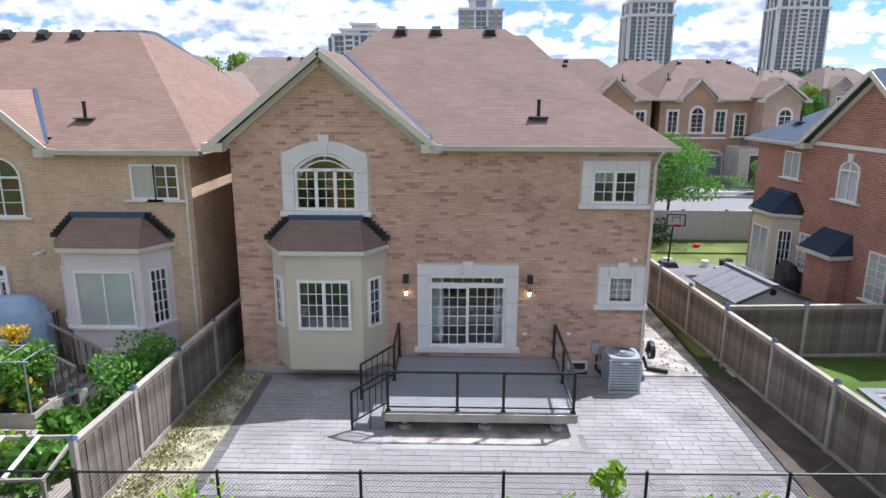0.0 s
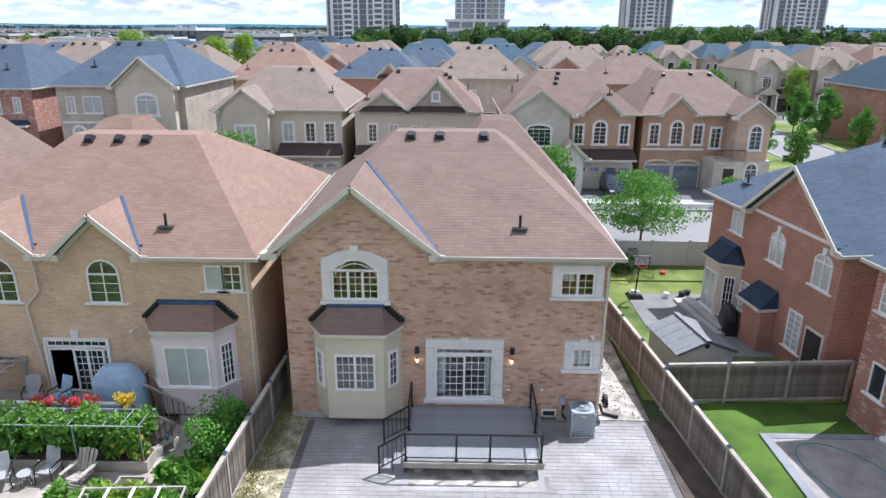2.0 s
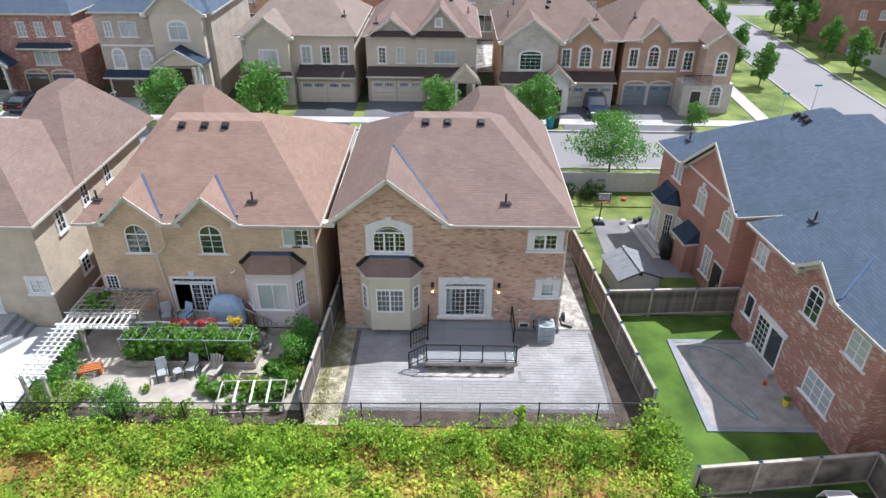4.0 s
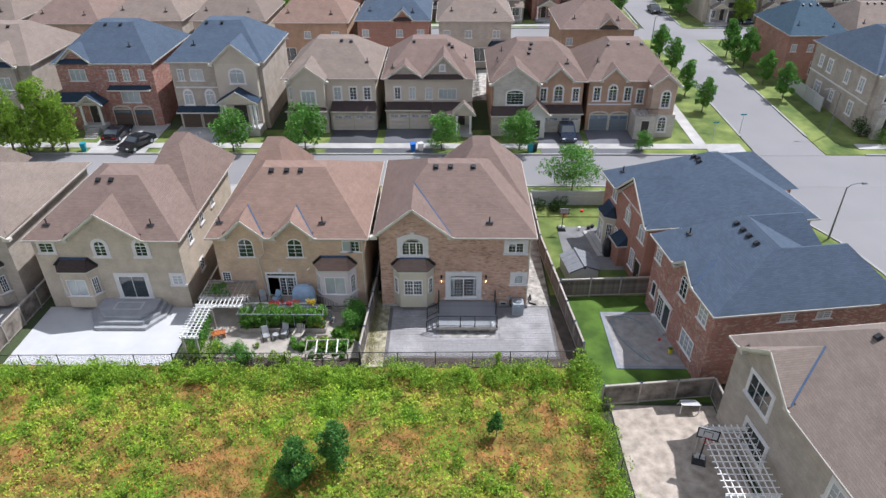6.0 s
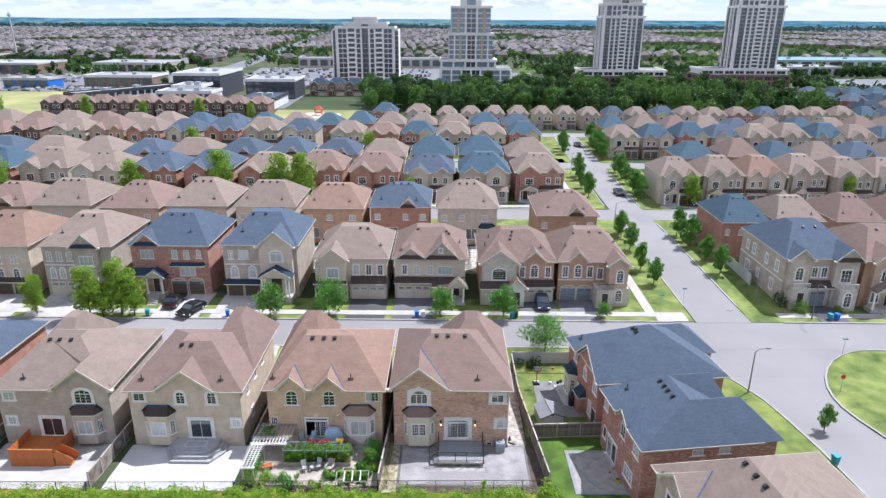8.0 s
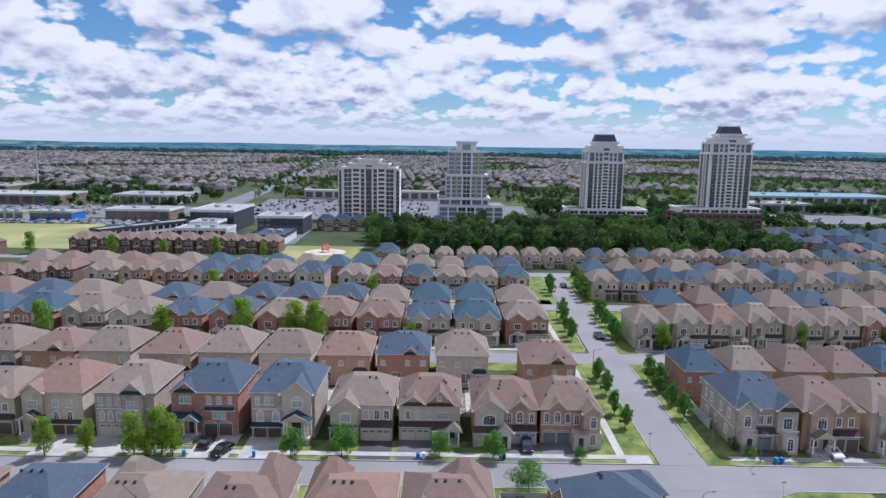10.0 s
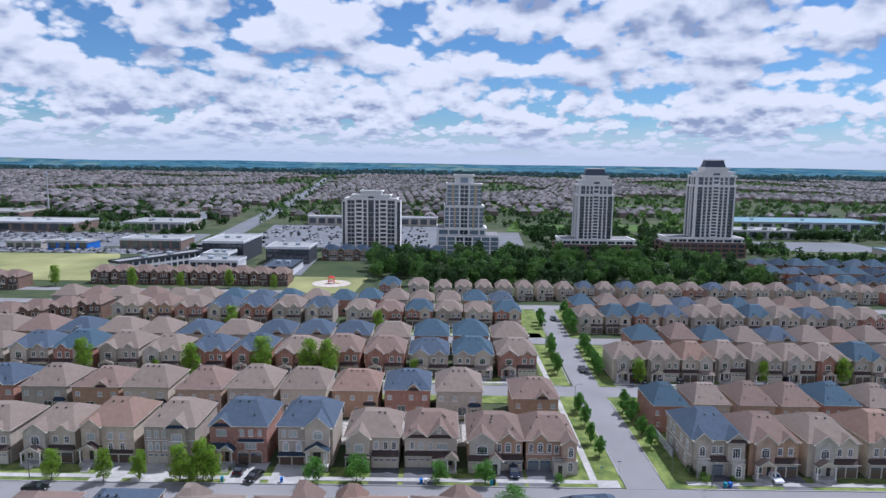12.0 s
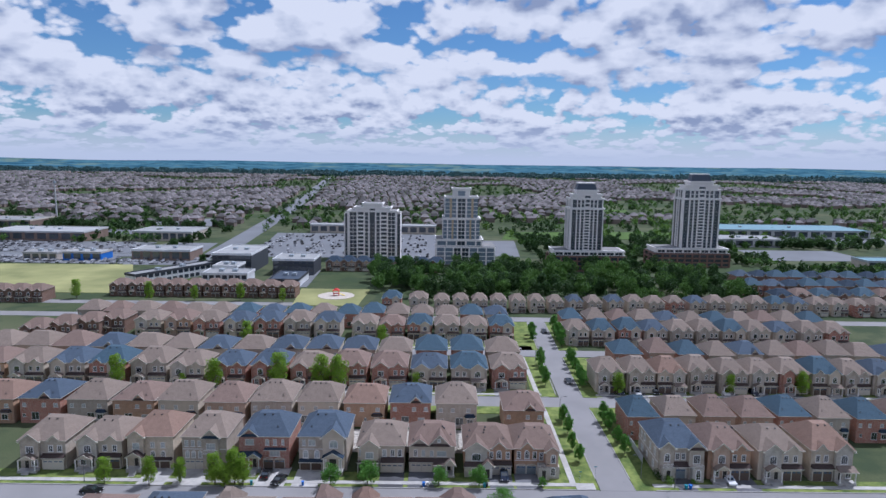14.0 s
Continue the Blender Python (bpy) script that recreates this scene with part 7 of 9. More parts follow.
LEAF = leaf_material("tree leaves", (0.10, 0.20, 0.03), (0.19, 0.31, 0.05))
LEAF_BRIGHT = leaf_material("bright leaves", (0.17, 0.31, 0.03), (0.32, 0.46, 0.05))
LEAF_STREET = leaf_material("street tree leaves", (0.09, 0.24, 0.04), (0.19, 0.39, 0.065))
LEAF_DARK = leaf_material("dark leaves", (0.038, 0.08, 0.022), (0.075, 0.14, 0.035))
LEAF_WOOD = leaf_material("woodland leaves", (0.065, 0.15, 0.03), (0.14, 0.25, 0.05))
LEAF_DEEP = leaf_material("deep woodland leaves", (0.028, 0.066, 0.02), (0.07, 0.135, 0.032))
LEAF_VEG = leaf_material("vegetable leaves", (0.10, 0.23, 0.03), (0.18, 0.36, 0.06))
PETALS = leaf_material("orange and pink blossom", (0.65, 0.16, 0.03), (0.7, 0.08, 0.2))
PETALS_Y = leaf_material("yellow blossom", (0.75, 0.5, 0.03), (0.8, 0.65, 0.1))
BARK = plain("tree bark", (0.11, 0.085, 0.065), 0.95, vary=0.3, scale=4, grain=30, bump=0.6)


def leaf_cloud(pts, size, rng, up=0.3):
    """A mesh of small folded leaves at the given points."""
    pts = np.asarray(pts, float)
    n = len(pts)
    a = rng.normal(size=(n, 3))
    a[:, 2] += up
    a /= np.linalg.norm(a, axis=1)[:, None] + 1e-9
    u = np.cross(a, rng.normal(size=(n, 3)))
    u /= np.linalg.norm(u, axis=1)[:, None] + 1e-9
    v = np.cross(a, u)
    s = size * rng.uniform(0.6, 1.4, (n, 1))
    quads = np.stack([pts - u * s, pts - v * s * 0.55 + a * s * 0.12, pts + u * s, pts + v * s * 0.55 + a * s * 0.12], 1).reshape(-1, 3)
    return quads, np.arange(4 * n).reshape(n, 4)


def cloud_mesh(name, pts, size, seed, mat, up=0.3):
    rng = np.random.default_rng(seed)
    v, f = leaf_cloud(pts, size, rng, up)
    me = bpy.data.meshes.new(name)
    me.from_pydata(v.tolist(), [], f.tolist())
    me.materials.append(mat)
    return me


def clumps(rng, centres, radii, per, flat=1.0):
    out = []
    for c, r in zip(centres, radii):
        d = rng.normal(size=(per, 3))
        d /= np.linalg.norm(d, axis=1)[:, None]
        d[:, 2] *= flat
        out.append(np.asarray(c) + d * (r * rng.uniform(0.45, 1.0, (per, 1)) ** 0.6))
    return np.concatenate(out)


def tree(name, label, x, y, h, wide, seed, mat, n=26, per=110, leaf=0.14, trunk=0.38, group="", z=None, flat=1.0):
    rng = np.random.default_rng(seed)
    root = thing(name, label, "tree", (x, y, ground_z(y) if z is None else z), group=group)
    b = Build()
    th = h * trunk
    b.limb((0, 0, -0.1), (0.05, 0.03, th), 0.035 * h * 0.5, 0.028 * h * 0.5, 8)
    b.limb((0.05, 0.03, th), (0, 0.05, h * 0.8), 0.028 * h * 0.5, 0.01 * h * 0.5, 6)
    cs, rs = [], []
    for i in range(n):
        t = rng.uniform(0, 1)
        z = th + (h - th) * t
        rad = wide * (math.sin(math.pi * (0.18 + 0.74 * t)) ** 0.8) * rng.uniform(0.25, 0.95)
        a = rng.uniform(0, 2 * math.pi)
        c = (rad * math.cos(a), rad * math.sin(a), z)
        cs.append(c)
        rs.append(wide * rng.uniform(0.26, 0.44))
        b.limb((0.02, 0.03, th + (z - th) * 0.45), (c[0] * 0.85, c[1] * 0.85, z - 0.1), 0.012 * h * 0.4, 0.004 * h * 0.4, 5)
    part("trunk", b, BARK, root)
    part("crown", cloud_mesh("crown", clumps(rng, cs, rs, per, flat), leaf, seed, mat), (), root)
    return root


def bush(name, label, x, y, w, d, h, seed, mat, per=60, leaf=0.1, category="bush", z=0.0, n=None):
    rng = np.random.default_rng(seed)
    root = thing(name, label, category, (x, y, z))
    n = n or max(6, int(w * d * 5))
    cs = np.stack([rng.uniform(-w / 2, w / 2, n), rng.uniform(-d / 2, d / 2, n), rng.uniform(0.15, 0.85, n) * h], 1)
    part("foliage", cloud_mesh("foliage", clumps(rng, cs, [min(w, d, h) * 0.42] * n, per), leaf, seed, mat), (), root)
    b = Build()
    for c in cs[:8]:
        b.limb((c[0] * 0.3, c[1] * 0.3, -0.05), tuple(c), 0.02, 0.008, 5)
    part("stem", b, BARK, root)
    return root


# street trees
T1 = tree("street_tree", "young street tree with flat layered crown on the verge", 17.9, 18.6, 4.9, 3.3, 11, LEAF_STREET, 44, 190, 0.085, 0.42, "street trees", flat=0.45)
T2 = tree("street_tree", "small round street tree before the houses", 4.3, 29.0, 3.9, 2.0, 12, LEAF_STREET, 24, 110, 0.13, 0.36, "street trees")
T3 = tree("street_tree", "tall dense street tree before the houses", -41.3, 28.9, 8.2, 2.3, 13, LEAF_BRIGHT, 44, 120, 0.14, 0.18, "street trees")
T4 = tree("side_street_tree", "slim young tree along the side street", 38.4, 41.0, 4.3, 1.25, 14, LEAF_STREET, 30, 150, 0.10, 0.26, "side street trees")


def plant_copies(src, spots, rng=random.Random(5)):
    for x, y, s in spots:
        o = copy_thing(src, pose(x, y, ground_z(y), 0, 0, rng.uniform(0, 360)))
        o.scale = (s, s, s * rng.uniform(0.92, 1.08))


plant_copies(T2, [(13.4, 29.0, 1.05), (-11.6, 29.0, 1.2), (-19.9, 28.5, 1.1), (-12.8, 32.0, 0.8), (27.5, 28.7, 0.55)])
plant_copies(T3, [(-45.6, 28.3, 0.95), (-43.0, 27.0, 0.7), (-53.5, 28.8, 0.7), (-39.4, 28.6, 0.8), (-60.0, 27.8, 0.75), (-70, 28, 0.8), (-45.5, 87.5, 1.5), (-32.5, 88.0, 1.4), (-27.0, 86.5, 1.3), (-66.0, 87.5, 1.2), (-96.0, 87.5, 1.2), (-140, 210, 1.1), (-118, 212, 0.9), (-96, 214, 1.0), (-74, 211, 0.8), (-178, 214, 1.2), (-128, 232, 0.9), (60, 86.5, 0.9), (95, 87, 0.8), (118, 87.5, 0.9), (-18, 137, 1.0), (-70, 137, 1.1), (-3.0, 88.0, 0.7), (-76.0, 88.0, 0.6), (-61.0, 74.0, 0.6)])
plant_copies(T4, [(37.9, 47.0, 1.05), (38.6, 56.5, 1.1), (38.9, 64.0, 1.15), (39.0, 66.5, 0.9), (49.9, 65.0, 1.2), (50.2, 58.5, 1.3), (50.4, 51.5, 1.0), (50.8, 45.5, 1.15), (50.1, 62.0, 0.9), (38.6, 94, 1.2), (38.9, 98, 1.1), (40.0, 116, 1.3), (39.8, 112, 1.2), (38.8, 103, 0.9), (50.3, 92, 1.2), (50.5, 96, 1.4), (50.6, 100, 1.3), (50.9, 108, 1.2), (51, 113, 1.4), (51.4, 121, 1.2), (51.2, 117, 1.1), (41.8, 146, 1.2), (42.2, 151, 1.4), (42.4, 156, 1.2), (52, 143, 1.5), (52.2, 148, 1.6), (52.4, 153, 1.5), (52.6, 160, 1.6), (51.8, 138, 1.4), (45.4, 3.0, 0.7)])

# bushes by the vinyl fence and elsewhere
bush("hedge", "dense green bush by the vinyl fence", 15.3, 15.75, 2.9, 1.1, 1.6, 21, LEAF_DARK, 90, 0.08)
bush("hedge", "dark round bush at the corner house", 55.2, 33.4, 1.8, 1.8, 2.0, 22, LEAF_DARK, z=0.9)
bush("hedge", "green round bush at the corner house", 57.0, 30.9, 1.7, 1.7, 1.7, 23, LEAF, z=0.8)
bush("hedge", "clipped bush beside the side street house", 62.5, 31.3, 1.2, 1.2, 1.2, 24, LEAF, z=0.8)


# ---- the vegetable garden of the yellow brick house ----
def garden_deck():
    root = thing("garden_deck", "weathered timber deck with railing and stair", "deck", (-11.2, -2.0, 0))
    bm = Build().box(0, 5.8, 0, 0.14, 0.87, 0.9).mesh("board", WOOD_CAP)
    for i in range(14):
        part("board", bm, (), root).location = (0, i * 0.15, 0)
    for q in ((0, 5.8, -0.04, -0.002, 0.6, 0.865), (5.802, 5.84, 0, 2.1, 0.6, 0.865)):
        part("rim_joist", Build().box(*q), WOOD_OLD, root)
    for i in range(5):
        part("step", Build().box(5.85 + 0.3 * i, 6.14 + 0.3 * i, 0.1, 1.2, -0.05, 0.75 - 0.17 * i), WOOD_CAP, root)
    for y in (0.05, 1.25):
        part("stair_rail", Build().beam((5.8, y, 1.85), (7.4, y, 0.95), 0.09, 0.05), WOOD_CAP, root)
        for i in range(9):
            u = i / 8
            part("baluster", Build().box(5.8 + 1.6 * u - 0.02, 5.8 + 1.6 * u + 0.02, y - 0.02, y + 0.02, 0.85 - 0.9 * u, 1.83 - 0.9 * u), WOOD_OLD, root)
    part("top_rail", Build().box(0.4, 5.8, -0.02, 0.12, 1.62, 1.68), WHITE, root)
    for i in range(7):
        part("post", Build().box(0.45 + i * 0.87, 0.53 + i * 0.87, 0.0, 0.08, 0.9, 1.62), WOOD_CAP, root)
    part("top_rail", Build().box(5.76, 5.86, 1.3, 2.1, 1.82, 1.87), WOOD_CAP, root)
    for i in range(6):
        part("baluster", Build().box(5.79, 5.83, 1.32 + 0.14 * i, 1.36 + 0.14 * i, 0.9, 1.82), WOOD_OLD, root)


garden_deck()
covered_grill("grill", -6.05, -0.72, 0.9, COVER, "large barbecue under a blue-grey cover", 1.3)


def planter(x, y, w, d, h, label):
    root = thing("planter_box", label, "planter", (x, y, 0))
    for q in ((0, w, 0, 0.05), (0, w, d - 0.05, d), (0, 0.05, 0.05, d - 0.05), (w - 0.05, w, 0.05, d - 0.05)):
        part("side_board", Build().box(*q, 0, h), WOOD_CAP, root)
    part("soil", Build().box(0.05, w - 0.05, 0.05, d - 0.05, 0, h - 0.06), DIRT, root)
    return root


planter(-10.6, -3.5, 6.6, 1.1, 0.42, "long grey timber raised bed")
planter(-3.9, -0.9, 1.2, 0.7, 0.5, "pale timber raised bed under the bay")
planter(-2.6, -0.9, 1.2, 0.7, 0.5, "pale timber raised bed under the bay")
planter(-4.6, -4.6, 0.9, 0.5, 0.35, "small timber herb box")


def trellis():
    root = thing("bean_trellis", "metal bean trellis over the raised bed", "trellis", (-10.6, -3.5, 0))
    for x in (0.05, 2.2, 4.3, 6.5):
        for y in (0.05, 1.05):
            part("upright", Build().limb((x, y, 0), (x, y, 1.75), 0.02, 0.02, 6), METAL, root)
    for y in (0.05, 1.05):
        part("rail", Build().limb((0, y, 1.75), (6.6, y, 1.75), 0.022, 0.022, 6), METAL, root)
    for i in range(12):
        part("crossbar", Build().limb((0.1 + i * 0.58, 0.05, 1.77), (0.1 + i * 0.58, 1.05, 1.77), 0.015, 0.015, 6), METAL, root)


trellis()
bush("bean_plants", "climbing bean plants on the trellis", -7.3, -2.95, 6.2, 0.9, 1.7, 31, LEAF_VEG, 130, 0.075, "plants", 0.3, 95)
bush("squash_plants", "broad-leaved squash plants along the path", -2.6, -4.4, 1.2, 2.6, 0.65, 32, LEAF_VEG, 40, 0.22, "plants", 0.0, 24)
bush("squash_plants", "sprawling squash plants beside the cold frame", -5.5, -5.0, 1.6, 1.0, 0.5, 46, LEAF_VEG, 40, 0.18, "plants", 0.0, 14)
bush("leafy_shrub", "bright leafy shrub inside the chain-link fence", -12.4, -6.3, 2.6, 1.1, 1.1, 47, LEAF_BRIGHT, 110, 0.06)
bush("leafy_shrub", "bright leafy shrub inside the chain-link fence", -9.6, -6.75, 2.6, 0.8, 1.2, 48, LEAF_STREET, 130, 0.06)
bush("leafy_shrub", "bright leafy shrub inside the chain-link fence", -6.9, -6.8, 2.6, 0.7, 1.0, 49, LEAF_BRIGHT, 120, 0.06)
bush("bamboo_bush", "tall feathery green shrub by the fence", -1.85, -2.3, 1.15, 2.0, 1.8, 33, LEAF_STREET, 150, 0.06, "bush", 0.0, 40)
bush("herb_plants", "low herbs and lettuce by the cold frame", -4.2, -5.0, 1.8, 0.7, 0.6, 34, LEAF_BRIGHT, 45, 0.11, "plants", 0.0, 14)
bush("herb_plants", "bright lettuce rows beside the fence", -1.9, -4.0, 1.1, 0.8, 0.45, 35, LEAF_BRIGHT, 45, 0.09, "plants", 0.0, 12)
bush("vine_plants", "leafy vines over the grey pergola", -12.6, -1.2, 2.0, 1.2, 0.7, 36, LEAF_VEG, 50, 0.12, "plants", 1.8, 16)
bush("vine_plants", "dense climbing vines below the white arbour", -13.0, -4.7, 0.8, 3.2, 1.7, 45, LEAF_STREET, 110, 0.06, "plants", 0.05, 34)
bush("flower_box", "orange and pink flowers along the deck edge", -7.3, -2.15, 2.3, 0.35, 0.4, 37, PETALS, 70, 0.05, "flowers", 1.62, 18)
bush("flower_box", "yellow flowers on the deck corner", -5.2, -2.1, 0.5, 0.4, 0.5, 38, PETALS_Y, 60, 0.05, "flowers", 1.7, 8)
bush("yellow_squash", "yellow-leaved vine by the stair", -4.6, -2.9, 0.9, 0.9, 1.2, 39, PETALS_Y, 25, 0.1, "plants", 0.3, 8)
bush("round_shrub", "rounded green shrub on the garden paving", -10.6, -5.5, 2.4, 1.2, 0.9, 40, LEAF_STREET, 140, 0.055)
bush("small_plant", "small potted plant on the paving", -8.9, -5.2, 0.35, 0.35, 0.4, 41, LEAF_BRIGHT, 30, 0.06, "plants", 0, 5)
bush("pot_plants", "leafy plants in the raised beds", -2.7, -0.55, 2.2, 0.4, 0.4, 42, LEAF_VEG, 40, 0.08, "plants", 0.4, 10)


def cold_frame():
    root = thing("cold_frame", "wooden cold frame with clear panels and mesh sides", "cold frame", (-4.95, -6.6, 0), 3)
    w, d = 3.0, 1.3
    for x in (0, w):
        for y, h in ((0, 0.6), (d, 0.6)):
            part("post", Build().box(x - 0.035, x + 0.035, y - 0.035, y + 0.035, 0, h), WOOD_CAP, root)
    for a, c in (((0, 0, 0.6), (w, 0, 0.6)), ((0, d, 0.8), (w, d, 0.8)), ((0, 0, 0.6), (0, d, 0.8)), ((w, 0, 0.6), (w, d, 0.8)), ((0, 0, 0.08), (w, 0, 0.08)), ((0, d, 0.08), (w, d, 0.08))):
        part("rail", Build().beam(a, c, 0.06, 0.06), WOOD_CAP, root)
    for i in range(1, 4):
        part("slat", Build().beam((w * i / 4, 0, 0.64), (w * i / 4, d, 0.84), 0.09, 0.03), WHITE, root)
    for i in range(4):
        o = part("clear_panel", Build().hull([(w * i / 4 + 0.05, 0.03, 0.615), (w * (i + 1) / 4 - 0.05, 0.03, 0.615), (w * (i + 1) / 4 - 0.05, d - 0.03, 0.815), (w * i / 4 + 0.05, d - 0.03, 0.815)],
                                          [(w * i / 4 + 0.05, 0.03, 0.62), (w * (i + 1) / 4 - 0.05, 0.03, 0.62), (w * (i + 1) / 4 - 0.05, d - 0.03, 0.82), (w * i / 4 + 0.05, d - 0.03, 0.82)]), CLEAR, root)
        o.visible_shadow = False
    o = part("side_mesh", Build().add([(0, 0, 0.1), (w, 0, 0.1), (w, 0, 0.58), (0, 0, 0.58)], [(0, 1, 2, 3)]), WIRE, root)


cold_frame()
bush("seedlings", "leafy seedlings inside the cold frame", -3.4, -5.9, 2.6, 0.9, 0.45, 43, LEAF_VEG, 30, 0.12, "plants", 0.02, 14)


def garden_chair(x, y, turn, mat, label, z=0.03, slats=False):
    root = thing("garden_chair", label, "chair", (x, y, z), turn, "garden chairs")
    if slats:
        for i in range(5):
            part("seat_slat", Build().beam((-0.26, -0.28 + 0.12 * i, 0.36 - 0.025 * i), (0.26, -0.28 + 0.12 * i, 0.36 - 0.025 * i), 0.1, 0.02), mat, root)
            part("back_slat", Build().beam((-0.24 + 0.12 * i, 0.25, 0.3), (-0.3 + 0.15 * i, 0.55, 1.0 - 0.03 * abs(i - 2)), 0.1, 0.02), mat, root)
        for s in (-0.34, 0.34):
            part("arm", Build().beam((s, -0.4, 0.56), (s, 0.42, 0.56), 0.13, 0.03), mat, root)
    else:
        part("seat", Build().box(-0.25, 0.25, -0.25, 0.25, 0.4, 0.43), mat, root)
        part("backrest", Build().hull([(-0.25, 0.24, 0.43), (0.25, 0.24, 0.43), (0.25, 0.27, 0.43), (-0.25, 0.27, 0.43)], [(-0.23, 0.42, 1.0), (0.23, 0.42, 1.0), (0.23, 0.45, 1.0), (-0.23, 0.45, 1.0)]), mat, root)
        for s in (-0.29, 0.29):
            part("arm", Build().beam((s, -0.25, 0.63), (s, 0.3, 0.63), 0.05, 0.03), BLACK, root)
    for sx in (-0.27, 0.27):
        for sy, h in ((-0.25, 0.6), (0.28, 0.45)):
            part("leg", Build().limb((sx * 1.1, sy * 1.15, 0), (sx, sy, h), 0.018, 0.018, 6), mat if slats else BLACK, root)


GREY_F = plain("grey sling fabric", (0.33, 0.33, 0.33), 0.8, vary=0.1)
garden_chair(-8.3, -4.3, 25, GREY_F, "grey sling garden chair on the paving")
garden_chair(-7.0, -3.95, -5, GREY_F, "grey sling garden chair on the paving")
garden_chair(-5.9, -4.1, -12, WOOD_CAP, "weathered slatted timber armchair", slats=True)
garden_chair(-9.2, -0.9, 20, GREY_F, "grey patio chair on the deck", 0.9)
garden_chair(-8.2, -0.9, -20, COVER, "blue patio chair on the deck", 0.9)
r = thing("side_table", "small round metal side table", "table", (-7.6, -4.2, 0.03))
part("tabletop", Build().tube(0, 0, 0.43, 0.45, 0.24, n=14), GREY_F, r)
for i in range(3):
    part("leg", Build().limb((0.2 * math.cos(i * 2.1), 0.2 * math.sin(i * 2.1), 0), (0.12 * math.cos(i * 2.1), 0.12 * math.sin(i * 2.1), 0.43), 0.012, 0.012, 6), BLACK, r)
r = thing("pallet_bench", "small orange-brown pallet bench", "bench", (-12.0, -4.0, 0.03), 20)
for i in range(4):
    part("slat", Build().box(-0.5, 0.5, -0.3 + 0.16 * i, -0.18 + 0.16 * i, 0.38, 0.41), WOOD_ORANGE, r)
for sx in (-0.45, 0.45):
    part("leg", Build().box(sx - 0.04, sx + 0.04, -0.3, 0.3, 0, 0.38), WOOD_ORANGE, r)
r = thing("potting_bench", "low bench on concrete blocks with bottles", "bench", (-3.9, -2.3, 0.03), 60)
part("plank", Build().box(-0.45, 0.45, -0.14, 0.14, 0.3, 0.34), WOOD_CAP, r)
for sx in (-0.33, 0.33):
    part("block", Build().box(sx - 0.12, sx + 0.12, -0.15, 0.15, 0, 0.3), CONCRETE, r)
r = thing("water_bottle", "teal plastic bottle on the low bench", "bottle", (-3.85, -2.2, 0.37))
part("body", Build().tube(0, 0, 0, 0.18, 0.04, n=10), TEAL, r)
part("cap", Build().tube(0, 0, 0.18, 0.24, 0.02, n=8), WHITE, r)


# ---- stone terrace of the cream house, orange deck of the taupe house ----
def stone_terrace():
    root = thing("stone_terrace", "raised grey stone terrace with inlaid square", "terrace", (-19.9, -0.35, 0))
    for i in range(3):
        g = 0.35 * (2 - i)
        b = Build()
        loop = [(-2.2 - g, 0), (-2.2 - g, -1.1), (-1.3 - g * 0.7, -2.3 - g), (1.6 + g * 0.7, -2.3 - g), (2.4 + g, -1.4), (2.4 + g, 0)]
        loop = loop[::-1] if sum(a[0] * c[1] - c[0] * a[1] for a, c in zip(loop, loop[1:] + loop[:1])) < 0 else loop
        b.hull([(x, y, 0.3 * i - (0.05 if i == 0 else 0)) for x, y in loop], [(x, y, 0.3 * (i + 1) - 0.004) for x, y in loop])
        part("tier", b, plain("grey terrace stone", (0.33, 0.33, 0.335), 0.9, vary=0.12, scale=1.5) if i == 0 else bpy.data.materials["grey terrace stone"], root)
    for q in ((-0.9, 1.3, -1.5, -1.38), (-0.9, 1.3, -0.6, -0.48), (-0.9, -0.78, -1.38, -0.6), (1.18, 1.3, -1.38, -0.6)):
        part("inlay", Build().box(*q, 0.897, 0.905), CONC_PALE, root)


stone_terrace()


def orange_deck():
    root = thing("orange_deck", "orange stained timber deck with solid railing and stair", "deck", (-36.8, -3.9, 0))
    w, d, z = 4.2, 3.6, 0.95
    bm = Build().box(0, w, 0, 0.14, z - 0.03, z).mesh("board", WOOD_ORANGE)
    for i in range(24):
        part("board", bm, (), root).location = (0, i * 0.15, 0)
    sm = Build().box(0, 0.13, -0.02, 0.02, -0.02, z + 0.95).mesh("board", WOOD_ORANGE)
    for i in range(30):
        part("board", sm, (), root).location = (i * 0.14, -0.03, 0)
    sm = Build().box(-0.02, 0.02, 0, 0.13, -0.02, z + 0.95).mesh("board", WOOD_ORANGE)
    for i in range(25):
        part("board", sm, (), root).location = (-0.03, i * 0.14, 0)
        if i > 8:
            part("board", sm, (), root).location = (w + 0.03, i * 0.14, 0)
    part("top_rail", Build().box(-0.1, w + 0.1, -0.1, 0.05, z + 0.95, z + 1.0), WOOD_ORANGE, root)
    for i in range(5):
        part("step", Build().box(w + 0.05 + 0.3 * i, w + 0.34 + 0.3 * i, 0.1, 1.1, -0.02, z - 0.17 * (i + 1)), WOOD_ORANGE, root)
    for y in (0.05, 1.15):
        part("stair_side", Build().beam((w + 0.05, y, z + 0.5), (w + 1.7, y, 0.45), 0.05, 0.9), WOOD_ORANGE, root)


orange_deck()


